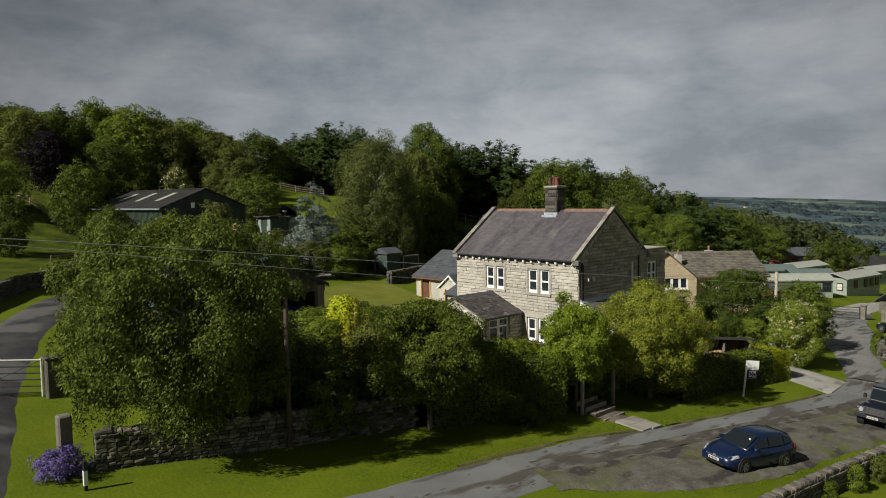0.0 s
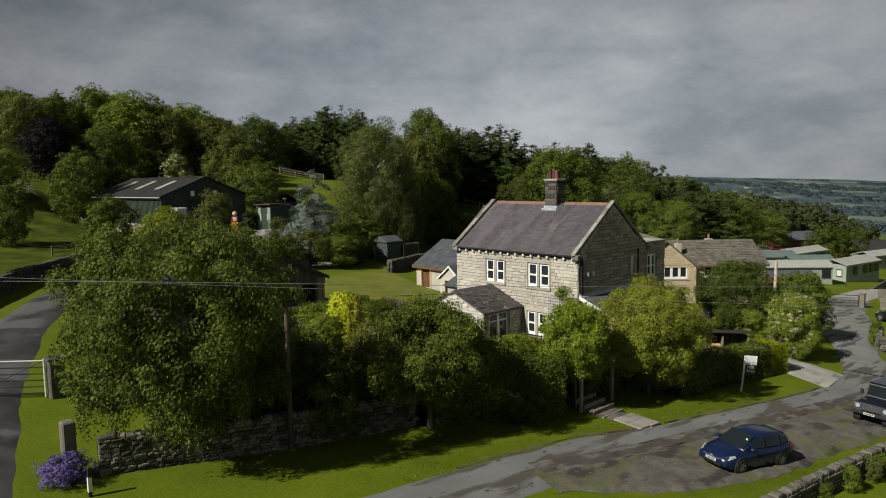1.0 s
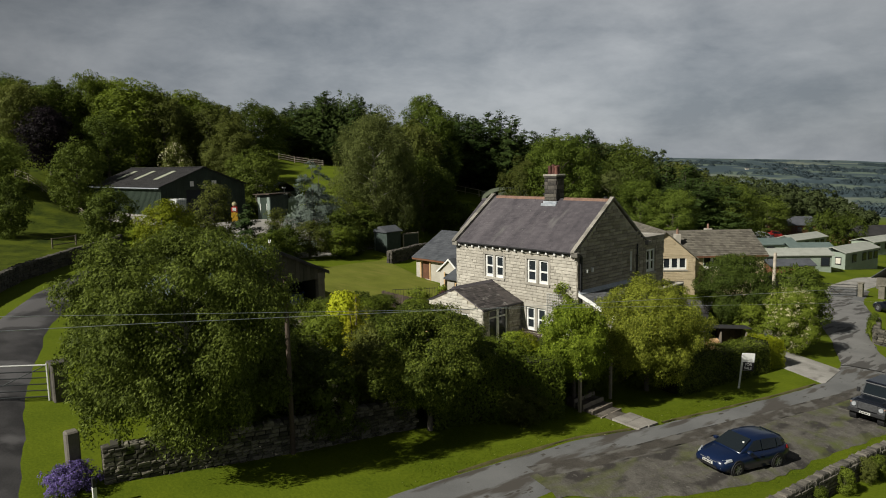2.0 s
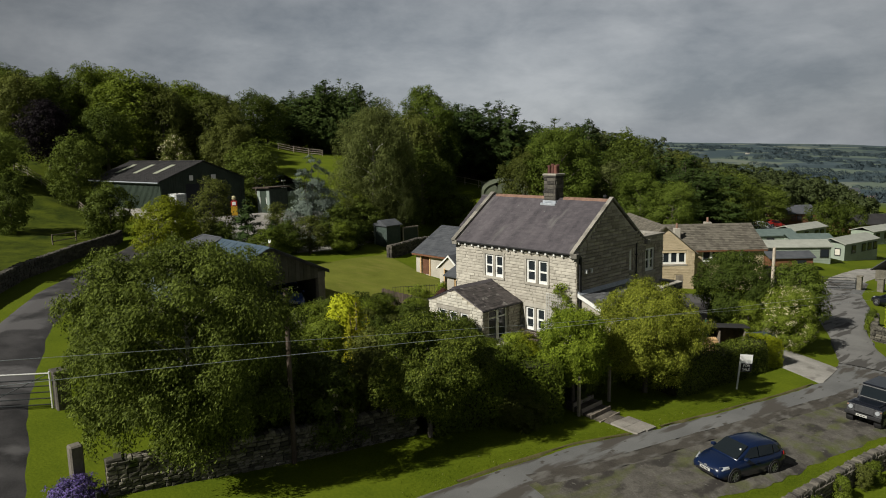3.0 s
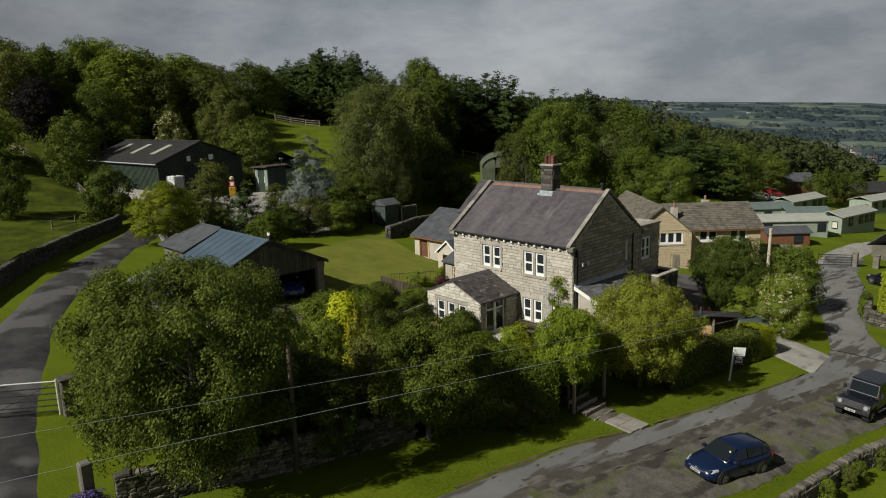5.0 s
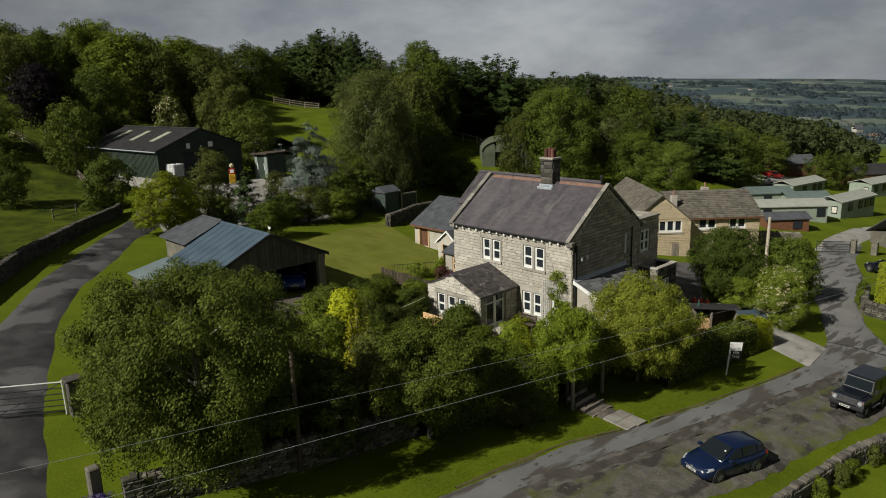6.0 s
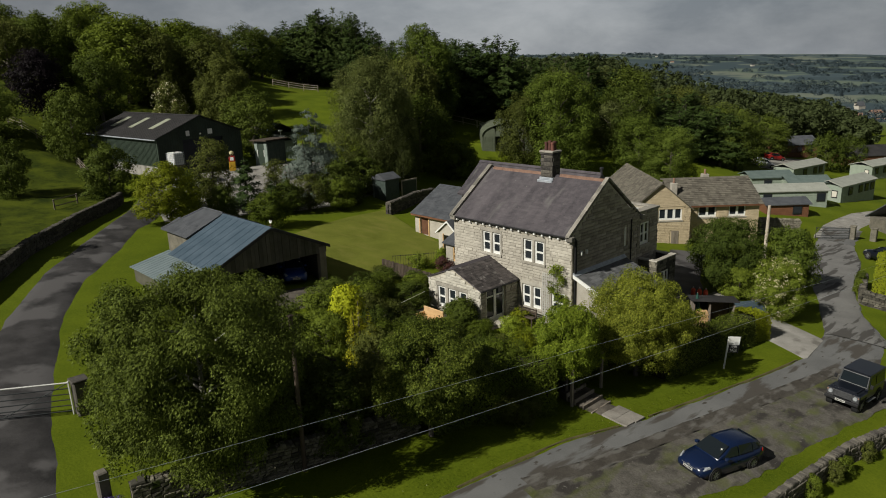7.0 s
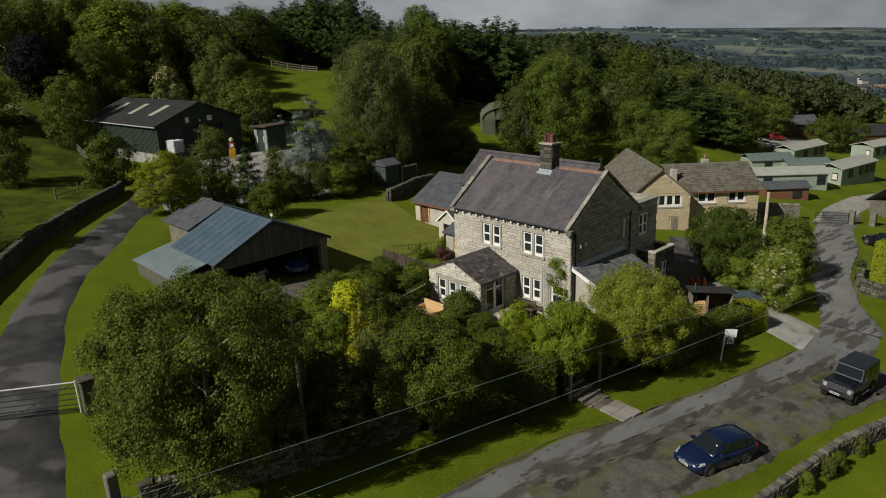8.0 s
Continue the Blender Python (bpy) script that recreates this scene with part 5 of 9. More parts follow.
part("weather_vane", bm, M_WHITE, out1, "pale weather vane")
out2 = thing("blue_roofed_shed", (-60.5, 16.2, ground_z(-60.5, 16.2)), "dark shed with blue-grey roof panels", "shed")
part("wall", boxed(-5, 0, -2.4, 2.4, -1.0, 3.2), M_GREENMETAL, out2)
bm = bmesh.new()
gable_roof(bm, -5, 0, -2.4, 2.4, 3.2, 4.5, True)
part("roof", bm, M_DARKROOF, out2)
for k in range(2):
    bm = bmesh.new()
    x = -2.3 + k * 1.2
    solid(bm, [(x, -1.9, 3.60), (x + 1.0, -1.9, 3.60), (x + 1.0, -0.4, 4.40), (x, -0.4, 4.40)], (0, 0, 0.06))
    part("roof_panel", bm, M_BLUESHEET, out2, "blue-grey roof panel")

hut = thing("garden_hut", (-38.6, 16.6, ground_z(-38.6, 16.6)), "narrow green-grey garden hut with felt roof", "shed")
part("wall", boxed(-1.2, 1.2, -1.0, 1.0, -0.2, 2.5), M_SHED, hut)
for i in range(8):
    part("board", boxed(-1.2 + i * 0.3, -1.2 + i * 0.3 + 0.285, -1.04, -1.003, -0.1, 2.5), M_SHED_PALE if i == 0 else M_SHED, hut)
bm = bmesh.new()
solid(bm, [(-1.4, -1.2, 2.45), (0, -1.2, 3.05), (1.4, -1.2, 2.45), (1.4, -1.2, 2.35), (-1.4, -1.2, 2.35)], (0, 2.4, 0))
part("roof", bm, M_SLATE_BLUE, hut)
gate_frame = thing("lawn_shelter", (-37.2, 19.0, ground_z(-37.2, 19)), "dark opening with pale timber frame beside the hut", "shed")
part("frame", boxed(-0.1, 0.0, -1.2, 1.2, 0, 2.3, bevel=0.02), M_TIMBER, gate_frame)
part("screen", boxed(0.0, 0.06, -1.05, 1.05, 0.1, 2.15), M_GREENMETAL, gate_frame)

# round-roofed store behind the house
store_barn = uv_thing("round_roofed_barn", 6.2, 106.0, 2.0, "olive green steel barn with a curved roof among the trees", "barn")
arc = [(4 - 4.0 * math.cos(i * math.pi / 14), 2.7 + 1.75 * math.sin(i * math.pi / 14)) for i in range(15)]
bm = bmesh.new()
solid(bm, [(0, 0, -0.8), (2.0, 0, -0.8), (2.0, 0, 2.6)] + [(2.0, 0, 3.7)] + [(x, 0, z) for x, z in reversed(arc[:5]) if x < 1.95], (0, 0.12, 0))
solid(bm, [(6.0, 0, -0.8), (8, 0, -0.8)] + [(x, 0, z) for x, z in reversed(arc) if x > 6.05] + [(6.0, 0, 3.7)], (0, 0.12, 0))
solid(bm, [(2.004, 0, 2.6), (5.996, 0, 2.6)] + [(x, 0, z) for x, z in reversed(arc) if 2.01 < x < 5.99], (0, 0.12, 0))
box(bm, 0, 0.12, 0.124, 9, -0.8, 2.7)
box(bm, 7.88, 8, 0.124, 9, -0.8, 2.7)
box(bm, 0.124, 7.876, 8.88, 9, -0.8, 4.0)
part("wall", bm, M_ROUNDBARN, store_barn)
bm = bmesh.new()
rows = [[bm.verts.new((x, y, z + dz)) for x, z in arc] for y, dz in ((-0.15, 0.09), (9.15, 0.09), (9.15, 0.02), (-0.15, 0.02))]
for a, b in zip(rows, rows[1:] + rows[:1]):
    for k in range(len(arc) - 1):
        bm.faces.new((a[k], a[k + 1], b[k + 1], b[k]))
for k in (0, -1):
    bm.faces.new([r[k] for r in rows])
bmesh.ops.recalc_face_normals(bm, faces=bm.faces)
part("roof", bm, M_ROUNDBARN, store_barn)
bm = bmesh.new()
for i in range(7):
    box(bm, 0.15 + i * 0.27, 0.22 + i * 0.27, -0.035, -0.002, -0.6, 2.6)
part("cladding_ribs", bm, M_ROUNDBARN, store_barn)["kind"] = "stuff"
part("door", boxed(2.1, 5.9, 0.5, 0.58, -0.8, 2.55), M_BLACK, store_barn, "dark recessed doorway")

# holiday cabins beyond the gate
def cabin(u, v, w, d, label, rz=0.0, roof=None, wall=None, h=2.6, base=None, rise=0.7, wins=(0.2, 0.45, 0.7), left_end=False):
    x, y = to_xy(u, v)
    ob = uv_thing("holiday_cabin", u, v, ground_z(x, y) if base is None else base, label, "cabin", "holiday cabins", rz)
    part("wall", boxed(0, w, 0, d, -1.2, h), wall or M_CABIN, ob)
    bm = bmesh.new()
    gable_roof(bm, 0, w, 0, d, h, h + rise, w > d, 0.12, 0.25)
    part("roof", bm, roof or M_CABINROOF, ob)
    bm = bmesh.new()
    for z in np.arange(0.25, h - 0.1, 0.24):
        box(bm, -0.02, w + 0.02, -0.02, 0.0, z, z + 0.02)
        box(bm, w, w + 0.02, -0.02, d + 0.02, z, z + 0.02)
    part("boarding", bm, wall or M_CABIN, ob)["kind"] = "stuff"
    for s in wins:
        win = part("window", boxed(w * s, w * s + min(1.1, w * 0.25), -0.07, -0.022, h * 0.42, h * 0.86), M_BLACK, ob)
        part("pane", boxed(w * s + 0.09, w * s + min(1.1, w * 0.25) - 0.09, -0.09, -0.072, h * 0.47, h * 0.82), M_GLASS, win)
        if d > w:
            win = part("window", boxed(w + 0.022, w + 0.07, d * s, d * s + 0.9, h * 0.42, h * 0.86), M_BLACK, ob)
            part("pane", boxed(w + 0.072, w + 0.09, d * s + 0.09, d * s + 0.81, h * 0.47, h * 0.82), M_GLASS, win)
    if left_end:
        win = part("end_window", boxed(-0.07, -0.022, 0.5, 1.3, h * 0.35, h * 0.75), M_BLACK, ob)
        part("pane", boxed(-0.09, -0.072, 0.58, 1.22, h * 0.4, h * 0.7), M_PALE, win)
        return ob
    win = part("end_window", boxed(w + 0.022, w + 0.07, d * 0.1, d * 0.1 + min(0.9, d * 0.25), h * 0.15, h * 0.86), M_WHITE, ob)
    part("pane", boxed(w + 0.072, w + 0.09, d * 0.1 + 0.08, d * 0.1 + min(0.9, d * 0.25) - 0.08, h * 0.2, h * 0.82), M_GLASS, win)
    return ob


cabin(54.6, 92.9, 9.4, 3.6, "pale sage green holiday cabin with cream roof on a grassy bank", 34, base=-5.0, wins=(0.2, 0.5, 0.68, 0.85), left_end=True)
cabin(57.0, 111.0, 9.4, 3.6, "sage green holiday cabin with light roof", 33, base=-5.4, wins=(0.3, 0.62, 0.8), left_end=True)
cabin(41.3, 89.4, 9.2, 3.6, "pale holiday cabin with long cream roof", -3, base=-4.6, wins=(0.1, 0.85), h=2.6)
cabin(48.4, 95.0, 5.6, 3.6, "holiday cabin with grey-green felt roof", -3, base=-4.6, roof=M_FELT, wins=(0.2, 0.8), h=2.6)
cabin(44.2, 97.5, 6.0, 4.0, "low cabin with long grey-green roof", 0, base=-4.3, roof=M_FELT, wins=(0.3,), h=2.7)
cabin(39.6, 82.6, 5.2, 3.0, "brown timber cabin with dark felt roof and white door", 0, base=-4.6, roof=M_SLATE_BLUE, wall=M_BROWN, wins=(0.62,), h=2.3, rise=0.6)
cabin(74.6, 152.0, 8.6, 5.5, "brown lodge with dark roof and white windows", 5, base=-7.4, roof=M_SLATE_BLUE, wall=M_BROWN, wins=(0.3, 0.45, 0.75), h=2.9, rise=1.7)
cabin(83.0, 142.0, 14.0, 6.5, "long dark timber lodge with black roof", 3, base=-8.9, roof=M_DARKROOF, wall=M_BROWN, wins=(0.2, 0.6), h=3.0, rise=1.8)
cabin(77.0, 122.5, 9.0, 4.0, "sage green cabin beside the track", 30, base=-7.5, wins=(0.1, 0.4, 0.7), h=2.7, left_end=True)
lodge = uv_thing("stone_lodge", 50.2, 73.0, ground_z(3.4, 49.5) - 1.2, "stone gate lodge with steep dark slate roof", "house")
part("wall", boxed(0, 9, 0, 6, -1, 2.2), M_WALLSTONE, lodge)
bm = bmesh.new()
solid(bm, [(-0.4, -0.4, 2.1), (9, -0.4, 2.1), (9, 3, 4.7), (0.6, 3, 4.7)], (0, 0, 0.12))
solid(bm, [(-0.4, 6.4, 2.1), (9, 6.4, 2.1), (9, 3, 4.7), (0.6, 3, 4.7)], (0, 0, 0.12))
part("roof", bm, M_SLATE_BLUE, lodge)
part("window", boxed(1.6, 2.6, -0.06, -0.003, 0.8, 1.7), M_WHITE, lodge)
strip("site_track", [to_xy(39.5, 72.0), to_xy(44.5, 79), to_xy(52, 86.5), to_xy(61, 92), to_xy(73, 96), to_xy(90, 100)], [to_xy(44.0, 72.0), to_xy(48.5, 77.5), to_xy(54.5, 83.5), to_xy(62.5, 88.5), to_xy(74, 92.5), to_xy(90, 96)], M_DRIVE, "pale gravel site road curving between the cabins", 0.06, 50, 6)
strip("car_park", [to_xy(55, 120), to_xy(63, 140), to_xy(70, 150)], [to_xy(65, 120), to_xy(74, 138), to_xy(79, 148)], M_DRIVE, "pale gravel road area beside the lodges", 0.06, 20, 6)


# ---- trees and shrubs ----
def leaf_mesh(name, pts, out, size, mat, rng, aspect=0.6, droop=0.0, along=None, corners=4, wild=0.75, soft=0.6):
    """Many small leaves at pts, facing more or less outwards."""
    n = len(pts)
    nor = out + rng.normal(0, wild, (n, 3))
    nor[:, 2] += 0.25
    nor /= np.linalg.norm(nor, axis=1)[:, None] + 1e-9
    nor[np.sum(nor * out, axis=1) < 0] *= -1
    ref = rng.normal(0, 1, (n, 3)) if along is None else along + rng.normal(0, 0.35, (n, 3))
    ref[:, 2] -= droop
    tan = ref - nor * np.sum(ref * nor, axis=1)[:, None]
    tan /= np.linalg.norm(tan, axis=1)[:, None] + 1e-9
    bit = np.cross(nor, tan)
    s = (size * rng.uniform(0.6, 1.35, n))[:, None]
    co = np.empty((n, corners, 3))
    co[:, 0] = pts - tan * s * 0.5
    co[:, 1] = pts + bit * s * aspect * 0.5 + nor * s * 0.08
    if corners == 4:
        co[:, 2] = pts + tan * s * 0.55
        co[:, 3] = pts - bit * s * aspect * 0.5 + nor * s * 0.08
    else:
        co[:, 2] = pts + tan * s * 0.45 - bit * s * aspect * 0.45
    me = bpy.data.meshes.new(name)
    me.vertices.add(n * corners)
    me.vertices.foreach_set("co", co.reshape(-1))
    me.loops.add(n * corners)
    order = np.arange(n * corners, dtype=np.int32).reshape(n, corners)[:, ::-1]
    me.loops.foreach_set("vertex_index", np.ascontiguousarray(order).reshape(-1))
    me.polygons.add(n)
    me.polygons.foreach_set("loop_start", np.arange(0, n * corners, corners, dtype=np.int32))
    me.polygons.foreach_set("loop_total", np.full(n, corners, dtype=np.int32))
    me.polygons.foreach_set("use_smooth", np.ones(n, dtype=bool))
    me.materials.append(mat)
    me.update()
    if soft:
        shade = out / (np.linalg.norm(out, axis=1)[:, None] + 1e-9) * soft + nor * (1 - soft)
        shade /= np.linalg.norm(shade, axis=1)[:, None] + 1e-9
        at = me.attributes.new("custom_normal", "FLOAT_VECTOR", "POINT")
        at.data.foreach_set("vector", np.repeat(shade, corners, axis=0).astype(np.float32).reshape(-1))
        me.update()
    return me


def lobes_of(rng, w, d, z0, z1, count, size=0.42, full=0.0, boxy=0.0):
    """Clumps that make up a crown: lobes of uneven size set round an egg-shaped body."""
    h = z1 - z0
    out = []
    for i in range(count):
        s = (i + 0.5) / count
        a = i * 2.39996 + rng.uniform(-0.5, 0.5)
        r = size * rng.uniform(0.62, 1.25)
        round_off = max(0.0, 1 - abs(2 * s - 0.85) ** 3.4 * 0.72) ** 0.6
        if s < 0.72:
            round_off = max(round_off, full)
        if boxy:
            round_off = max(0.0, 1 - abs(2 * s - 1) ** boxy) ** (1 / boxy)
        ring = max(0.08, round_off) * (rng.uniform(0.82, 1.05) if i % 4 else rng.uniform(0.2, 0.7))
        reach = max(0.0, 0.5 - r * 0.46)
        out.append(((math.cos(a) * w * reach * ring, math.sin(a) * d * reach * ring, z0 + h * (0.14 + 0.74 * s)), (w * r * 0.5, d * r * 0.5, h * r * 0.40)))
    return out


def scatter(rng, lobes, n, shell=0.5, ragged=0.10):
    vol = np.array([(r[0] * r[1] * r[2]) ** 0.667 for _, r in lobes])
    pick = rng.choice(len(lobes), n, p=vol / vol.sum())
    c = np.array([l[0] for l in lobes])[pick]
    r = np.array([l[1] for l in lobes])[pick]
    d = rng.normal(0, 1, (n, 3))
    d /= np.linalg.norm(d, axis=1)[:, None]
    mid = np.array([l[0] for l in lobes]).mean(axis=0)
    away = c - mid
    away /= np.linalg.norm(away, axis=1)[:, None] + 1e-6
    flip = (np.sum(d * away, axis=1) < -0.25) & (rng.random(n) < 0.8)
    d[flip] *= -1
    rad = 1 - shell * rng.random(n) ** 2.2 + rng.normal(0, ragged, n) * rng.random(n) ** 2
    out = d * 0.8 + away * 0.35
    return c + d * r * rad[:, None], out


def twigs(rng, pts, out, per, spread):
    """Gather leaves into small sprays, so that light and gaps show between them."""
    m = max(1, len(pts) // per)
    k = rng.integers(0, m, len(pts))
    return pts[:m][k] + rng.normal(0, spread, (len(pts), 3)) * np.array([1, 1, 0.6]), out[:m][k]


def sprays(rng, lobes, leaves, per, length, spread, hang):
    """Leaves gathered into rounded sprays on the lobes of a crown: each spray is fuller above and outside, thin below."""
    m = max(8, leaves // per)
    c, out = scatter(rng, lobes, m, 0.40, 0.12)
    share = rng.gamma(3.0, 1.0, m)
    k = rng.choice(m, leaves, p=share / share.sum())
    axis = out / (np.linalg.norm(out, axis=1)[:, None] + 1e-6)
    axis[:, 2] += 0.45
    radius = length * 0.5 * (share / 3.0) ** 0.4
    d = rng.normal(0, 1, (leaves, 3)) + axis[k] * 0.9
    d /= np.linalg.norm(d, axis=1)[:, None] + 1e-9
    r = radius[k] * (0.45 + 0.65 * rng.random(leaves) ** 0.5)
    pts = c[k] + d * r[:, None] * np.array([1.0, 1.0, 0.78]) + rng.normal(0, 1, (leaves, 3)) * spread * 0.22
    drop = rng.random(leaves) ** 3 * hang * radius[k] * 2.2
    pts[:, 2] -= drop
    face = d * 0.95 + axis[k] * 0.25
    along = d * 0.6 + np.array([0, 0, -0.3 - hang])
    return pts, face, along


def trunk_mesh(rng, name, h, r, limbs, reach, mat, lean=0.0, start=0.35):
    bm = bmesh.new()
    p, q = Vector((0, 0, -0.4)), Vector((lean * h * 0.3, 0, h * 0.33))
    tube(bm, p, q, r * 1.15, r * 0.8, 9)
    t = Vector((lean * h * 0.7 + rng.uniform(-0.1, 0.1), rng.uniform(-0.15, 0.15), h * 0.9))
    tube(bm, q, q.lerp(t, 0.5) + Vector((0.08, 0.05, 0)), r * 0.8, r * 0.45, 8)
    tube(bm, q.lerp(t, 0.5) + Vector((0.08, 0.05, 0)), t, r * 0.45, r * 0.08, 6)
    for i in range(limbs):
        s = start + (0.85 - start) * i / max(1, limbs - 1)
        a = q.lerp(t, max(0, (s - 0.33) / 0.6))
        ang = i * 2.4 + rng.uniform(-0.4, 0.4)
        l = reach * rng.uniform(0.55, 1.0)
        mid = a + Vector((math.cos(ang) * l * 0.5, math.sin(ang) * l * 0.5, l * 0.35))
        end = a + Vector((math.cos(ang) * l, math.sin(ang) * l, l * rng.uniform(0.4, 0.8)))
        tube(bm, a, mid, r * 0.42 * (1 - s * 0.5), r * 0.25, 6)
        tube(bm, mid, end, r * 0.25, r * 0.05, 5)
    return to_mesh(name, bm, mat)


def broadleaf(seed, w, h, mat, leaves, size, low=0.12, lobes=22, label="", bark=None, group="", droop=0.0, lobe=0.42, per=40, name="tree", d=None, clear=None, category="tree", corners=4, spray=6.0, limb=0.36, core=0.70, soft=0.7, full=0.0, boxy=0.0):
    """A tree or shrub: tapered trunk with limbs under a crown of leaf sprays."""
    rng = np.random.default_rng(seed)
    ob = thing(name, (0, 0, 0), label, category, group)
    z0 = h * low
    ls = lobes_of(rng, w, d or w, z0, h, lobes, lobe, full, boxy)
    pts, out, along = sprays(rng, ls, leaves, per, size * spray, size * spray * 0.22, 0.15 + droop)
    size = size * (1.22 if corners == 3 else 1.0)
    inner = int(leaves * 0.3)
    p2, o2 = scatter(rng, [(c, (r[0] * core, r[1] * core, r[2] * core)) for c, r in ls], inner, 0.55, 0.05)
    pts, out, along = np.concatenate([pts, p2]), np.concatenate([out, o2]), np.concatenate([along, o2 + np.array([0, 0, -0.5])])
    sizes = np.concatenate([np.full(leaves, size), np.full(inner, size * 1.35)])
    pts[:, 2] = np.maximum(pts[:, 2], 0.02 if clear is None else clear)
    part("trunk", trunk_mesh(rng, "trunk", h * 0.85, max(0.06, h * 0.022), 11, w * limb, bark or M_BARK), None, ob)
    part("crown", leaf_mesh("crown", pts, out, sizes, mat, rng, 0.65, 0.3 + droop, along, corners, 0.75, soft), None, ob)
    return ob


def conifer(seed, w, h, mat, leaves, size, label="", group="", leaders=4, boughs=150, up=0.25, low=0.04, sharp=0.66, wide=1.0):
    """A conifer: one or more pointed leaders hung with feathery boughs of uneven reach."""
    rng = np.random.default_rng(seed)
    ob = thing("conifer_tree", (0, 0, 0), label, "tree", group)
    lead = np.zeros((leaders, 4))
    for i in range(leaders):
        a = i * 2.4 + rng.uniform(-0.4, 0.4)
        r = 0.0 if i == 0 else w * rng.uniform(0.14, 0.34)
        lead[i] = (math.cos(a) * r, math.sin(a) * r, h * (1.0 if i == 0 else rng.uniform(0.76, 0.98)), w * (0.52 if leaders == 1 else rng.uniform(0.32, 0.44) * wide))
    n = boughs * leaders
    li = np.repeat(np.arange(leaders), boughs)
    s = rng.random(n) ** 0.9
    ang = rng.uniform(0, math.tau, n)
    prof = (1 - s) ** sharp * (0.6 + 0.4 * np.minimum(1, s * 5)) + 0.02
    reach = lead[li, 3] * prof * rng.uniform(0.65, 1.3, n)
    base = np.stack([lead[li, 0], lead[li, 1], h * low + (lead[li, 2] - h * low) * s], 1)
    k = rng.choice(n, leaves, p=(reach + 0.12) / (reach + 0.12).sum())
    t = rng.random(leaves) ** 0.6
    core = rng.random(leaves) < 0.25
    t[core] *= 0.7
    sizes = np.where(core, size * 1.6, size) * (0.55 + 0.45 * np.minimum(1.0, reach[k] / (0.25 * w)))
    rr = reach[k]
    dirv = np.stack([np.cos(ang[k]), np.sin(ang[k]), np.zeros(leaves)], 1)
    side = np.stack([-np.sin(ang[k]), np.cos(ang[k]), np.zeros(leaves)], 1)
    pts = base[k] + dirv * (rr * t)[:, None] + side * (rng.normal(0, 0.16, leaves) * (rr * (1.15 - t) + 0.12))[:, None]
    pts[:, 2] += rr * (up * t - 0.3 * t * t) + rng.normal(0, 0.05, leaves) * (rr + 0.3)
    out = dirv * 0.75 + np.array([0, 0, 0.55])
    along = dirv + np.array([0, 0, up + 0.15])
    bm = bmesh.new()
    for x, y, z, r in lead:
        tube(bm, (x * 0.3, y * 0.3, -0.4), (x, y, z * 0.97), h * 0.016, 0.02, 7)
    part("trunk", bm, M_BARK, ob)
    part("crown", leaf_mesh("crown", pts, out, sizes, mat, rng, 0.40, 0.0, along, 3, 0.45, 0.5), None, ob)
    return ob


def plant(ob, x, y, rz=0.0, s=1.0, sz=None, sink=0.0):
    """Stand a thing on the land."""
    ob.matrix_world = Matrix.Translation((x, y, ground_z(x, y) - sink)) @ Matrix.Rotation(radians(rz), 4, "Z") @ Matrix.Diagonal((s, s, sz or s, 1))
    return ob


def replant(ob, x, y, rz=0.0, s=1.0, sz=None, label=""):
    c = copy_thing(ob, Matrix.Identity(4))
    if label:
        c["label"] = label
    return plant(c, x, y, rz, s, sz)


# near trees
plant(broadleaf(11, 8.3, 8.2, M_LEAF_BIRCH, 150000, 0.088, 0.10, 52, "broad drooping birch with grey-green leaves by the wall", M_BIRCHBARK, droop=0.35, lobe=0.30, name="birch_tree", per=130, spray=9.0, limb=0.34, corners=3, core=0.60, soft=0.28, boxy=3.4), 0.45, -23.9)
plant(broadleaf(12, 5.2, 5.1, M_LEAF_THORN, 64000, 0.080, 0.22, 26, "round dark green thorn tree on the verge", lobe=0.34, name="thorn_tree", per=120, spray=8.5, corners=3, core=0.60, soft=0.28, boxy=2.4), 3.47, -15.1)
plant(broadleaf(13, 6.3, 5.9, M_LEAF_LIME, 76000, 0.074, 0.16, 26, "pale green spreading tree above the hedge", lobe=0.42, per=120, droop=0.3, spray=8.5, corners=3, core=0.55, soft=0.28), 5.8, -1.9)
plant(broadleaf(14, 3.5, 4.8, M_LEAF_BRIGHT, 38000, 0.085, 0.30, 20, "bright green maple beside the garden steps", name="maple_tree", per=80, spray=6.5, corners=3, core=0.62, soft=0.28), 5.0, -7.2)
plant(broadleaf(15, 6.2, 5.7, M_LEAF_DEEP, 52000, 0.095, 0.03, 34, "dense round green tree by the driveway", lobe=0.34, per=70, spray=7.5, corners=3, soft=0.45), 1.4, 18.4)
plant(broadleaf(17, 4.2, 5.2, M_LEAF_FRESH, 18000, 0.12, 0.03, 20, "yellow-green shrub by the lane", name="shrub", category="shrub", corners=3), 4.9, 22.1)
blossom = broadleaf(16, 3.6, 4.4, M_LEAF, 22000, 0.09, 0.04, 20, "bush covered in white blossom", name="blossom_bush", category="shrub", corners=3)
_rng = np.random.default_rng(5)
_pts, _out = scatter(_rng, lobes_of(np.random.default_rng(16), 3.8, 3.8, 0.2, 4.5, 20), 3600, 0.06, 0.05)
_pts, _out = twigs(_rng, _pts, _out, 11, 0.07)
part("blossom", leaf_mesh("blossom", _pts, _out, 0.066, M_FLOWER, _rng, 0.9), None, blossom, "clusters of creamy white flowers")
plant(blossom, 7.0, 14.6)

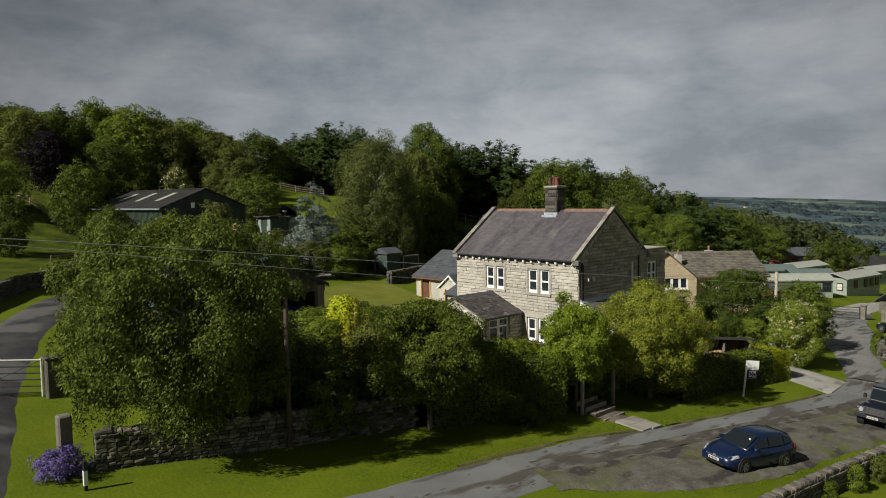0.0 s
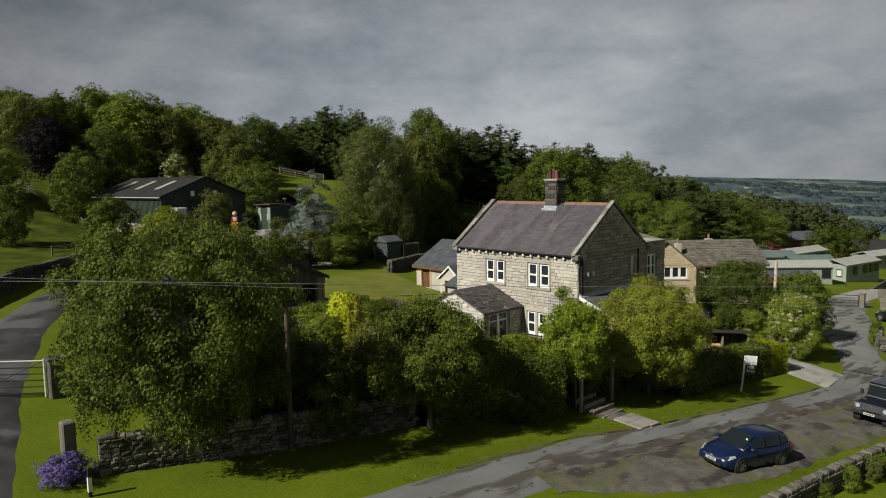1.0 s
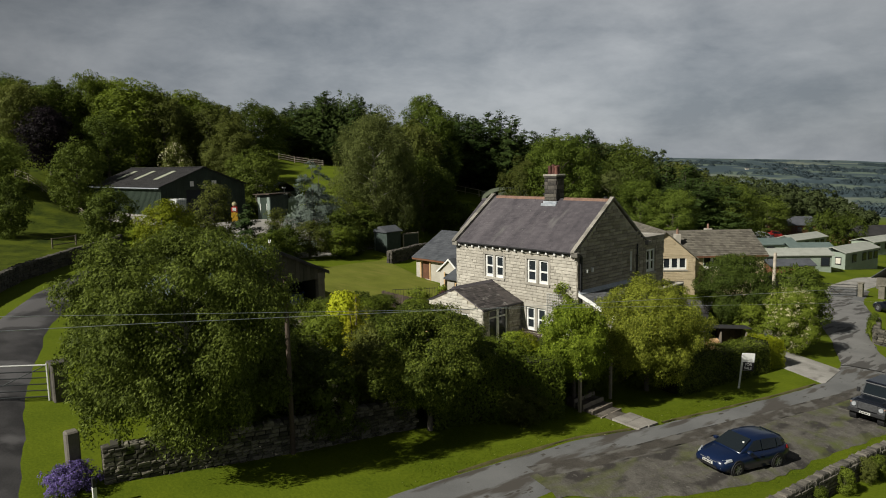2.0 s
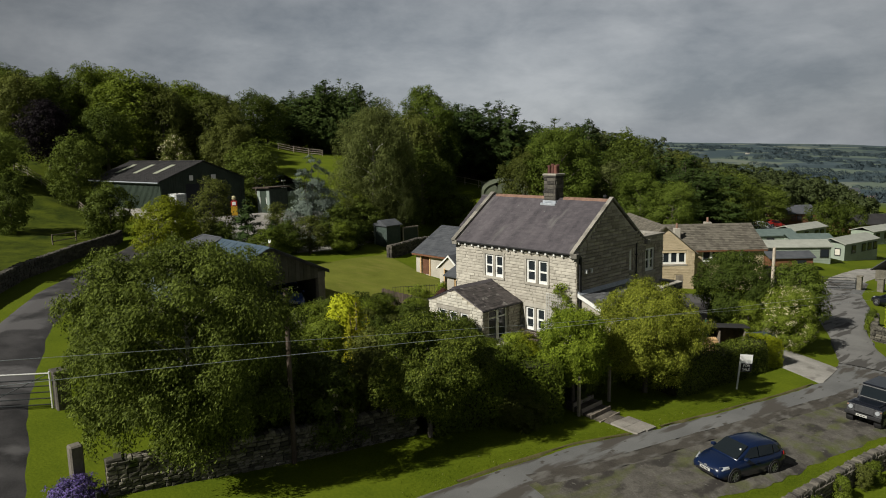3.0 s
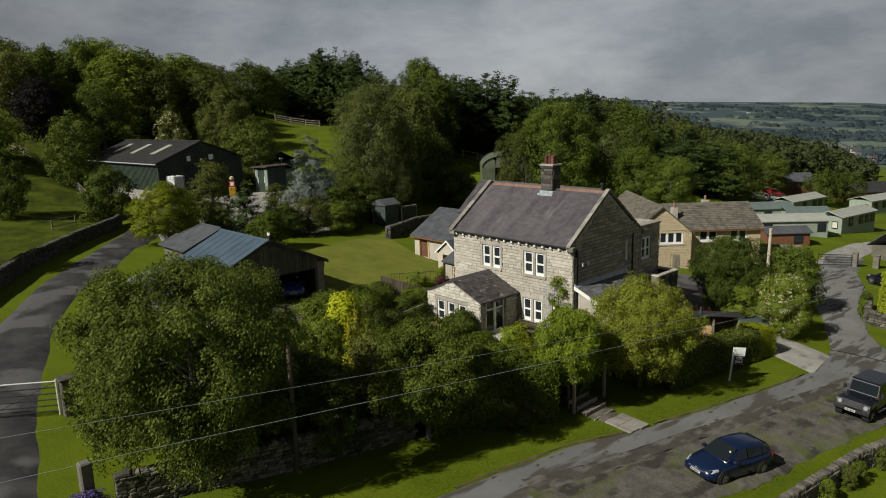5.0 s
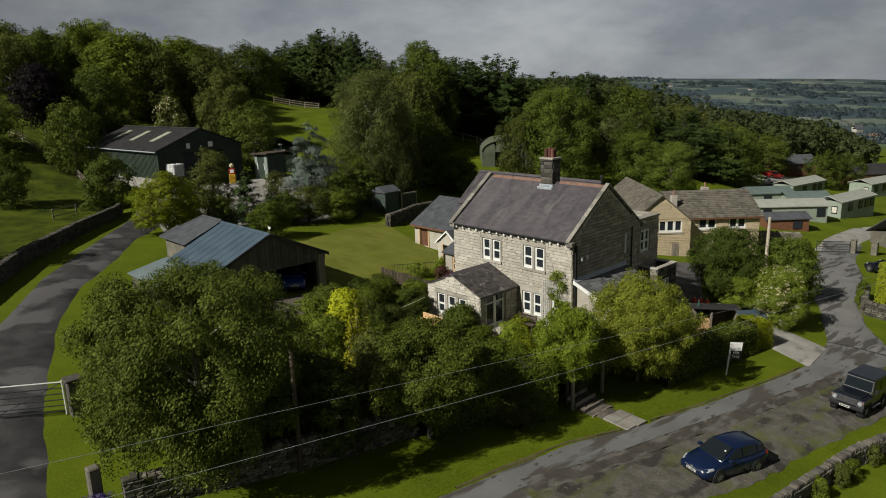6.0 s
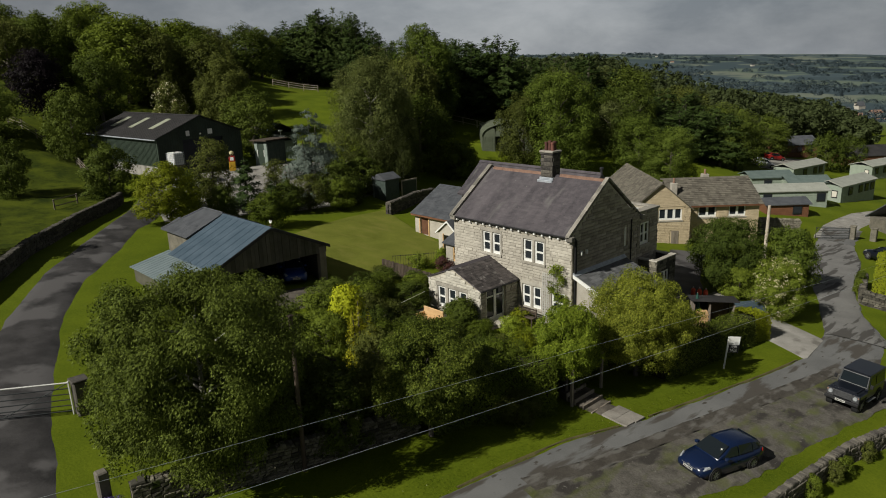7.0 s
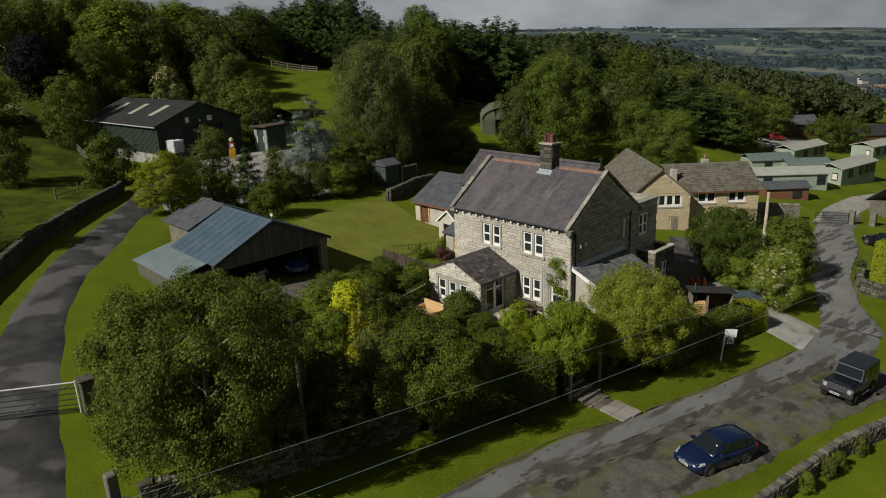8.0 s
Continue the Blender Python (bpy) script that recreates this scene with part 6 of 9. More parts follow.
# woodland and farm trees: a few kinds, repeated
K_ROUND = broadleaf(21, 8, 11, M_LEAF, 13000, 0.23, 0.03, 34, "tall green broadleaved tree at the wood's edge", group="woodland trees", lobe=0.36, per=38, corners=3, spray=6.2, soft=0.55)
K_DARK = broadleaf(22, 8, 11, M_LEAF_DARK, 13000, 0.23, 0.02, 32, "dark green broadleaved tree on the hillside", group="woodland trees", lobe=0.36, per=38, corners=3, spray=6.2, soft=0.55)
K_OLIVE = broadleaf(23, 8, 11, M_LEAF_OLIVE, 13000, 0.23, 0.03, 32, "grey-green ash tree on the hillside", group="woodland trees", lobe=0.36, per=38, corners=3, spray=6.2, soft=0.55)
K_FINE = broadleaf(36, 8, 11, M_LEAF_FRESH, 34000, 0.15, 0.02, 28, "tall fresh green tree at the wood's edge", group="woodland trees", lobe=0.38, per=42, corners=3, spray=6.8, soft=0.5)
K_FINEO = broadleaf(37, 8, 11, M_LEAF_OLIVE, 24000, 0.18, 0.02, 26, "grey-green ash tree near the farmyard", group="woodland trees", lobe=0.40, per=42, corners=3, spray=6.8, soft=0.5)
K_WEEP = broadleaf(24, 9.5, 16, M_LEAF_BIRCH2, 60000, 0.15, 0.02, 46, "tall weeping birch behind the lawn", M_BIRCHBARK, "birches", 0.75, 0.34, 90, "birch_tree", corners=3, spray=8.5, soft=0.3, boxy=2.3)
K_HILL = broadleaf(38, 8.5, 7.6, M_LEAF_HILL, 8000, 0.22, 0.02, 30, "grey-green tree of the hillside wood", group="woodland trees", lobe=0.34, per=32, corners=3, spray=6.0, soft=0.6)
K_HILLD = broadleaf(39, 8.5, 7.6, M_LEAF_DARK, 8000, 0.22, 0.02, 30, "dark green tree of the hillside wood", group="woodland trees", lobe=0.34, per=32, corners=3, spray=6.0, soft=0.6)
K_CON = conifer(25, 9, 15, M_CONIFER, 34000, 0.33, "tall dark spruce on the hill", "spruces", 9, 130, 0.8, 0.02, 0.62)
K_CON2 = conifer(35, 8, 15, M_CONIFER, 28000, 0.36, "tall dark cypress with several leaders", "spruces", 6, 150, 0.7, 0.02, 0.6)
K_BUSH = broadleaf(26, 4.2, 4.5, M_LEAF, 8000, 0.15, 0.0, 16, "leafy green bush beside the farm road", group="bushes", name="bush", per=40, category="shrub", corners=3)
K_BUSHD = broadleaf(27, 4.2, 4.5, M_LEAF_DARK, 8000, 0.15, 0.0, 16, "dark green bush beside the yard", group="bushes", name="bush", per=40, category="shrub", corners=3)
K_SAP = broadleaf(32, 3.4, 7.2, M_LEAF_OLIVE, 8000, 0.13, 0.06, 16, "slender grey-green sapling beside the yard", group="saplings", name="sapling", per=30, corners=3, lobe=0.36, spray=7)
K_PINE = conifer(33, 3.4, 5.0, M_CONIFER2, 6000, 0.20, "small dark conifer beside the yard", "small conifers", 1, 110, 0.35)
plant(K_ROUND, -91.2, 7.8, 20, 1.6, 1.17)
plant(K_DARK, -96.0, 22.0, 50, 1.2, 0.97)
plant(K_OLIVE, -86, 18, 10, 1.1, 1.1)
plant(K_FINEO, -74.6, 15.7, 10, 1.0, 1.2)
plant(K_FINE, -32.4, 41.8, 30, 1.35, 1.27)
plant(K_WEEP, -43.9, 19.0, 0, 1.10, 1.0)
plant(K_HILL, -38.0, 101.0, 15, 1.3, 1.1)
plant(K_HILLD, -46.5, 97.0, 70, 1.3, 1.2)
plant(K_CON, -127.3, 73.2, 0, 1.35, 1.35)
plant(K_CON2, -124.4, 76.5, 40, 1.4, 1.27)
plant(K_BUSH, -36.8, 8.7, 0, 0.75, 0.7)
plant(K_BUSHD, -38.6, 11.2, 0, 1.0, 0.75)
plant(K_SAP, -43.2, -2.3, 0, 1.2, 1.03)
plant(K_PINE, -40.6, 0.0, 0, 1.4, 1.12)
for kind, x, y, s, sz in (
        (K_OLIVE, -103.7, -5.5, 1.25, 1.01), (K_DARK, -104.2, -0.2, 1.2, 0.98), (K_ROUND, -102.5, 4.5, 0.95, 1.11), (K_DARK, -99, 14.4, 1.15, 1.01),
        (K_DARK, -124.0, 46.4, 1.5, 1.05), (K_DARK, -61.7, 12.6, 0.95, 0.80), (K_DARK, -71.1, -6.9, 0.85, 0.85), (K_OLIVE, -88.1, 11, 1.15, 1.15), (K_DARK, -84, 1.0, 1.0, 0.85),
        (K_DARK, -128.5, 52.4, 1.4, 1.01), (K_DARK, -78.2, -14.6, 1.0, 0.65),
        (K_FINE, -63.0, 45.2, 1.35, 1.50), (K_OLIVE, -58.4, 38.2, 1.1, 1.25), (K_DARK, -45.8, 28.6, 1.05, 0.92), (K_FINEO, -49.8, 31.6, 0.8, 0.62), (K_BUSHD, -41.2, 30.6, 1.3, 1.0), (K_BUSH, -43.6, 34.6, 1.1, 0.8), (K_WEEP, -40.4, 20.8, 0.52, 0.60), (K_FINEO, -37.4, 40.3, 0.95, 0.95),
        (K_FINE, -25.2, 49.6, 1.0, 0.82), (K_FINE, -20.8, 50.2, 0.9, 0.78), (K_DARK, -46.8, 81, 1.4, 1.1), (K_OLIVE, -42.3, 93, 1.55, 1.02),
        (K_DARK, -32, 89.3, 1.35, 0.85), (K_HILLD, -24.9, 79.4, 1.05, 1.1), (K_DARK, -35.5, 118, 1.3, 0.8),
        (K_HILLD, -21.0, 109.6, 0.85, 0.92), (K_HILLD, -18.4, 113.2, 0.82, 0.90),
        (K_BUSHD, -52.3, -9.4, 1.25, 1.18), (K_BUSHD, -36.0, -25.0, 1.0, 1.15), (K_BUSHD, -57.2, -17.4, 1.0, 1.2), (K_BUSH, -33.6, -1.4, 0.95, 0.72), (K_BUSHD, -44.4, -4.2, 0.8, 0.8),
        (K_BUSHD, -38.2, 3.2, 0.8, 0.72), (K_BUSHD, -39.8, 10.5, 1.1, 1.0), (K_BUSHD, -41.5, 15.5, 1.2, 1.0), (K_BUSHD, -38.6, -3.8, 0.7, 0.7),
        (K_SAP, -43.2, 5.0, 0.85, 0.66), (K_SAP, -37.9, 5.6, 1.0, 0.55), (K_PINE, -40.5, 4.6, 0.7, 0.62), (K_PINE, -38.4, 1.6, 0.85, 0.7)):
    replant(kind, x, y, (x * 37 + y * 11) % 360, s, sz)
for x, y, w, h in ((-136.1, 64.2, 13.1, 15), (-131.6, 68.9, 14.6, 18), (-121.8, 78.8, 13.1, 17.1), (-134.9, 71.8, 14.6, 17.7), (-129.6, 70.6, 14.6, 19.2), (-119.1, 81.1, 11.8, 13.9), (-86, 68, 12.8, 13.7), (-71, 55.5, 12.8, 15),
                   (-66.8, 59.8, 12.1, 13.4), (-63.2, 63.6, 12.1, 14.8), (-60, 67, 10.6, 11.5), (-56.1, 71.1, 10.6, 12.6), (-51.8, 75.6, 11.4, 13.2), (-75, 62, 12.8, 13), (-54, 66, 9.9, 10.5), (-36, 76, 9.0, 10.5), (-31.5, 74, 9.0, 9.6), (-27.5, 77.5, 8.4, 9.2), (-33, 80, 8.8, 11)):
    replant(K_CON if (int(x) % 3) else K_CON2, x, y, (x * 37) % 360, w / 7.2, h / 15)
purple = broadleaf(28, 8.2, 9.4, M_LEAF_PURPLE, 11000, 0.24, 0.12, 22, "dark purple copper beech in the field", name="beech_tree", per=40, corners=3)
plant(purple, -84.9, -6.4, 0, 1.0, 0.93)
elder = broadleaf(29, 5.0, 9.4, M_LEAF_OLIVE, 9000, 0.2, 0.04, 20, "elder tree with cream flower heads", name="elder_tree", per=40, corners=3)
_rng = np.random.default_rng(7)
_pts, _out = scatter(_rng, lobes_of(np.random.default_rng(29), 5.5, 5.5, 0.4, 9.5, 20), 1500, 0.05, 0.05)
part("blossom", leaf_mesh("blossom", _pts, _out, 0.15, M_FLOWER, _rng, 0.9), None, elder, "flat heads of cream flowers")
plant(elder, -79.0, 8.9)
cedar = conifer(30, 8.6, 10.8, M_BLUE_NEEDLE, 22000, 0.26, "silvery blue cedar beside the yard", "", 3, 44, 0.25, 0.04, 0.62, 1.45)
plant(cedar, -42.4, 9.1, 0, 0.76, 0.95)
golden = broadleaf(31, 6.0, 6.8, M_LEAF_GOLD2, 15000, 0.17, 0.02, 22, "yellow-green young tree beside the farm road", per=40, corners=3)
plant(golden, -39.2, -8.7, 0, 0.92, 0.80)

# the wood that covers the hillside
_r = random.Random(9)
far_spots = []
v = 98.0
while v < 330:
    gap = 8.0 + (v - 98) * 0.022
    u = -0.66 * v
    while u < 0.62 * v:
        uu, vv = u + _r.uniform(-0.35, 0.35) * gap, v + _r.uniform(-0.35, 0.35) * gap
        q = uu / vv
        x, y = to_xy(uu, vv)
        left_wood = q < -0.30 and 125 < vv < 170 and not (q > -0.31 and vv < 150)
        mid_wood = -0.10 < q < 0.10 and 98 < vv < 150
        right_wood = 0.06 < q < 0.30 and vv > 100 or 0.28 <= q < 0.43 and vv > 138 or 0.43 <= q < 0.62 and vv > 188
        if 0.0 < q < 0.13 and vv < 128:
            u += gap
            continue
        if left_wood or mid_wood or right_wood:
            n = _r.random()
            kind = K_DARK if n < 0.5 else K_OLIVE if n < 0.7 else K_ROUND
            if mid_wood and _r.random() < 0.2:
                kind = K_CON
            s = _r.uniform(0.85, 1.25) * (0.78 if q > 0.2 and vv < 170 else 1.0) * gap / 7.2
            sz = s * _r.uniform(0.7, 0.95) * (0.72 if q < 0.1 else 0.9 if vv < 160 else 0.8)
            turn = _r.uniform(0, 360)
            if right_wood:
                skyline = np.interp(q, (0.22, 0.30, 0.36, 0.40, 0.48, 0.55, 0.61, 0.66), (-0.006, 0.012, 0.031, 0.045, 0.056, 0.068, 0.096, 0.110))
                sz = min(sz, (13.4 - skyline * vv - ground_z(x, y)) / 11.5)
                if sz < 0.25:
                    u += gap
                    continue
                if vv < 180:
                    kind = K_HILLD if n < 0.35 else K_HILL
                    sz *= 1.45
                    s = min(s, sz * 1.35)
            if vv < 180:
                replant(kind, x, y, turn, s, sz)
            else:
                far_spots.append((x, y, turn, s, sz))
        u += gap
    v += gap * 0.95


def far_wood(spots):
    """Distant tree crowns of the wood, too many to tell apart."""
    rng = np.random.default_rng(77)
    pts, outs = [], []
    for x, y, turn, s, sz in spots:
        for k in range(2):
            h = 11 * sz * rng.uniform(0.85, 1.2)
            w = min(8 * s, 1.25 * h)
            p, o, a = sprays(rng, lobes_of(rng, w, w, 0.3, h, 12, 0.46), 1000, 34, 1.9, 0.5, 0.1)
            px, py = x + rng.uniform(-3, 3), y + rng.uniform(-3, 3)
            pts.append(p + np.array([px, py, ground_z(px, py)]))
            outs.append(o)
    me = leaf_mesh("far_wood", np.concatenate(pts), np.concatenate(outs), 0.80, M_FARWOOD, rng, 0.8, corners=3, soft=0.9)
    return tagged(new("far_wood", me), "dense broadleaved wood covering the far hillside", "woodland", kind="stuff")


# hill greens lightened, haze painted into the leaf colour
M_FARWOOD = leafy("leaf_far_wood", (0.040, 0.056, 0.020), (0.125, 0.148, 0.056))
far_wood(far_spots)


def valley_woods():
    """Hedgerow trees and copses scattered over the far side of the valley."""
    rng = np.random.default_rng(78)
    pts, outs, wide = [], [], []

    def copse(u, v, r):
        x, y = to_xy(u, v)
        n = int(110 + r * 5 + max(0.0, 1100 - v) * 0.2)
        d = rng.normal(0, 1, (n, 3))
        d /= np.linalg.norm(d, axis=1)[:, None]
        d[:, 2] = np.abs(d[:, 2])
        pts.append(d * np.array([r, r, r * 0.75]) * rng.uniform(0.75, 1.1, (n, 1)) + np.array([x, y, ground_z(x, y)]))
        outs.append(d)
        wide.append(np.full(n, min(3.2, 0.6 + v * 0.0012)))

    for k in range(900):
        v = 380 + 1500 * rng.random() ** 1.3
        u = v * rng.uniform(0.10, 0.78)
        if noise.noise((u / 160, v / 380, 1.7)) > -0.02 or rng.random() < 0.15:
            copse(u, v, rng.uniform(5, 10))
    for k in range(75):
        v = 1000 + 2900 * rng.random() ** 1.2
        u = v * rng.uniform(0.05, 0.78)
        du, dv = (rng.uniform(18, 34), rng.uniform(-8, 8)) if rng.random() < 0.6 else (rng.uniform(-8, 8), rng.uniform(20, 44))
        for i in range(rng.integers(3, 14)):
            copse(u + du * i + rng.normal(0, 5), v + dv * i + rng.normal(0, 8), rng.uniform(6, 12) * (1 + v / 5000))
    for k in range(40):
        v = 1300 + 2700 * rng.random()
        u = v * rng.uniform(0.05, 0.78)
        for i in range(rng.integers(4, 16)):
            copse(u + rng.normal(0, 70), v + rng.normal(0, 40), rng.uniform(8, 18))
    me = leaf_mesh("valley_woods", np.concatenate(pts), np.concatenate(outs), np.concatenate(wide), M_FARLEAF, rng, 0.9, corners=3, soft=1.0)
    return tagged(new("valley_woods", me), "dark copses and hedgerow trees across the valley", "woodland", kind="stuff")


# blue-grey leaves: the valley's haze is put into their colour
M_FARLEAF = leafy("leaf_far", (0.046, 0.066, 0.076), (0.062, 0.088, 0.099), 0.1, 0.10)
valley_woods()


def village_house(w, d, h, wall, roof, label):
    ob = thing("village_house", (0, 0, 0), label, "house", "village houses")
    part("wall", boxed(0, w, 0, d, -2, h), wall, ob)
    bm = bmesh.new()
    gable_roof(bm, 0, w, 0, d, h, h + 3, True, 0.2, 0.3)
    part("roof", bm, roof, ob)
    return ob


_r = random.Random(3)
V_KINDS = [village_house(12, 8, 5, M_STONE, M_SLATE_BLUE, "small far house of buff stone in the valley"), village_house(14, 9, 5, M_MORTAR, M_CLAY, "small far house with a reddish roof in the valley"), village_house(10, 7, 4, M_PALE, M_SLATE_BLUE, "small pale far house in the valley")]
for i in range(34):
    v = _r.uniform(620, 1050) if i < 26 else _r.uniform(1500, 3600)
    u = v * (_r.uniform(0.46, 0.66) if i < 26 else _r.uniform(0.12, 0.7))
    k = V_KINDS[i % 3] if i < 3 else copy_thing(V_KINDS[_r.choice((0, 0, 1, 2))], Matrix.Identity(4))
    x, y = to_xy(u, v)
    k.matrix_world = pose(x, y, ground_z(x, y), 0, 0, _r.uniform(20, 70))


# ---- garden walls, gates, hedges ----
def drystone(name, pts, height, thick, label, limit=0, seed=1, course=0.17, lengths=(0.22, 0.5), coping=True, mat=None):
    """A drystone wall along a line: stones in rough courses on both faces over a dark core, with coping stones on top."""
    rng = random.Random(seed)
    mat = mat or M_WALLSTONE
    wall = tagged(new(name), label, "wall", kind="structure")
    wall.matrix_world = Matrix.Translation((*pts[0], ground_z(*pts[0])))
    inv = wall.matrix_world.inverted()
    core, rest, count = bmesh.new(), bmesh.new(), 0
    total = sum((Vector(b) - Vector(a)).length for a, b in zip(pts, pts[1:]))
    n = max(2, int(total / 1.2))
    for i in range(n):
        a, b = along(pts, i / n), along(pts, (i + 1) / n)
        d = (b - a).normalized()
        s = Vector((-d.y, d.x)) * thick * 0.36
        za, zb = ground_z(a.x, a.y), ground_z(b.x, b.y)
        ring = [[core.verts.new(inv @ Vector((p.x + k * s.x, p.y + k * s.y, z + h))) for k, h in ((-1, -0.4), (1, -0.4), (1, height - 0.05), (-1, height - 0.05))] for p, z in ((a, za), (b, zb))]
        for k in range(4):
            core.faces.new((ring[0][k], ring[0][(k + 1) % 4], ring[1][(k + 1) % 4], ring[1][k]))
    core_ob = part("core", core, M_MORTAR_DARK, wall)

    def put(m, k):
        nonlocal count
        if count < limit:
            ob = new("stone", unit_mesh(k, mat))
            ob.parent = wall
            ob.matrix_basis = inv @ m
        else:
            src = unit_mesh(k, mat)
            vs = [rest.verts.new(inv @ m @ v.co) for v in src.vertices]
            for f in src.polygons:
                rest.faces.new([vs[q] for q in f.vertices])
        count += 1

    for side in (1, -1):
        z = -0.1
        while z < height - 0.08:
            h = course * rng.uniform(0.75, 1.3)
            s = 0.0
            while s < total:
                l = rng.uniform(*lengths)
                p, q = along(pts, min(1, s / total)), along(pts, min(1, (s + l) / total))
                d = q - p
                if d.length > 0.05:
                    d.normalize()
                    c = (p + q) / 2
                    nrm = Vector((d.y, -d.x)) * side
                    c = c + nrm * thick * 0.30
                    ang = math.atan2(d.y, d.x) + (0 if side == 1 else math.pi) + rng.uniform(-0.05, 0.05)
                    m = Matrix.Translation((c.x, c.y, ground_z(c.x, c.y) + z + h / 2)) @ Matrix.Rotation(ang, 4, "Z") @ Matrix.Rotation(rng.uniform(-0.05, 0.05), 4, "Y") @ Matrix.Diagonal((l * 0.96, thick * 0.42 * rng.uniform(0.85, 1.2), h * 0.95, 1))
                    put(m, rng.randrange(5))
                s += l
            z += h
    if coping:
        s = 0.0
        while s < total:
            l = rng.uniform(0.12, 0.3)
            p, q = along(pts, min(1, s / total)), along(pts, min(1, (s + l) / total))
            d = q - p
            if d.length > 0.05:
                c = (p + q) / 2
                m = Matrix.Translation((c.x, c.y, ground_z(c.x, c.y) + height + 0.02)) @ Matrix.Rotation(math.atan2(d.y, d.x) + rng.uniform(-0.1, 0.1), 4, "Z") @ Matrix.Rotation(-math.pi / 2 + rng.uniform(-0.15, 0.15), 4, "X") @ Matrix.Diagonal((l * 0.95, 0.17 * rng.uniform(0.6, 1.5), thick * rng.uniform(0.8, 1.0), 1))
                put(m, rng.randrange(5))
            s += l
    if count > limit:
        part("stonework", rest, mat, wall)["kind"] = "stuff"
    else:
        rest.free()
    return wall


def hedge(name, pts, w, h, mat, label, leaves, size=0.09, seed=1, top=0.12, end_round=True):
    """A clipped hedge: a body of small leaves along a line, with slightly uneven faces."""
    rng = np.random.default_rng(seed)
    total = sum((Vector(b) - Vector(a)).length for a, b in zip(pts, pts[1:]))
    ob = thing(name, (*pts[0], ground_z(*pts[0])), label, "hedge")
    base = np.array([*pts[0], ground_z(*pts[0])])
    out_p, out_n = np.empty((leaves, 3)), np.empty((leaves, 3))
    for i in range(leaves):
        s = rng.random()
        p, q = along(pts, s), along(pts, min(1, s + 0.01))
        d = (q - p).normalized() if (q - p).length > 1e-6 else Vector((0, 1))
        side = Vector((d.y, -d.x))
        a = rng.random() * 2.4 - 1.2
        if abs(a) > 1:
            k, z, nn = (abs(a) - 1) / 0.2 * 2 - 1, 1.0, (0, 0, 1)
            k *= 0.95
        else:
            k, z, nn = (1 if rng.random() < 0.5 else -1), rng.random(), None
        wob = 1 + 0.16 * noise.noise((p.x * 0.8, p.y * 0.8, z * 1.5)) + rng.normal(0, 0.05)
        kk = k * w / 2 * wob * (1 - 0.18 * z ** 3)
        zz = z * h * (1 + top * noise.noise((p.x * 0.6, p.y * 0.6, 4.0))) + rng.normal(0, 0.03)
        x, y = p.x + side.x * kk, p.y + side.y * kk
        out_p[i] = (x, y, ground_z(x, y) + max(0.02, zz))
        out_n[i] = nn if nn else (side.x * k, side.y * k, 0.25)
    out_p += rng.normal(0, 0.035, out_p.shape)
    part("foliage", leaf_mesh("foliage", out_p - base, out_n, size, mat, rng, 0.7), None, ob)
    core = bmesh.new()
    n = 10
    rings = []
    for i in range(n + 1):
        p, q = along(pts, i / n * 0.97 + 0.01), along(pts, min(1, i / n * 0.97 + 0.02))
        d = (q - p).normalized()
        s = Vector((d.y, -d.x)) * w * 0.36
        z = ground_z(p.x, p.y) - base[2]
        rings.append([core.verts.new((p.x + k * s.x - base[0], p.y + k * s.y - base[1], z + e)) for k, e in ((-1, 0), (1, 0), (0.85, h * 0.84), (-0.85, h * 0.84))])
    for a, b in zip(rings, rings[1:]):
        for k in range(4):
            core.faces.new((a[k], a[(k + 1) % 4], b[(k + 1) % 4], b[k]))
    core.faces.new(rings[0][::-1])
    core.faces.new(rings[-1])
    part("inner_core", core, M_HEDGE_CORE, ob)
    return ob


# near-black filler for the solid core behind the hedge leaves
M_HEDGE_CORE = material("twigs", (0.012, 0.012, 0.006), (0.035, 0.035, 0.016), 4, 25, 1.0, 0.6)

hedge("garden_hedge", [(6.4, -1.2), (6.9, 3.5), (7.2, 8.4)], 1.7, 1.75, M_LEAF_THORN, "clipped green hedge along the grass verge", 30000, 0.085, 51)
hedge("golden_hedge", [(7.1, 8.9), (7.5, 10.3)], 1.7, 1.75, M_LEAF_HEDGE, "rounded golden hedge end beside the driveway", 6000, 0.10, 52)
hedge("lane_hedge", [(10.3, 25.5), (14.6, 25.0)], 2.2, 3.9, M_LEAF_HEDGE, "tall clipped golden hedge behind the lane wall", 26000, 0.10, 54)
hedge("tall_hedge", [(2.6, -14.6), (3.6, -11.5), (4.9, -8.6)], 2.0, 3.0, M_LEAF, "tall unclipped hedge above the verge", 26000, 0.11, 53, 0.3)

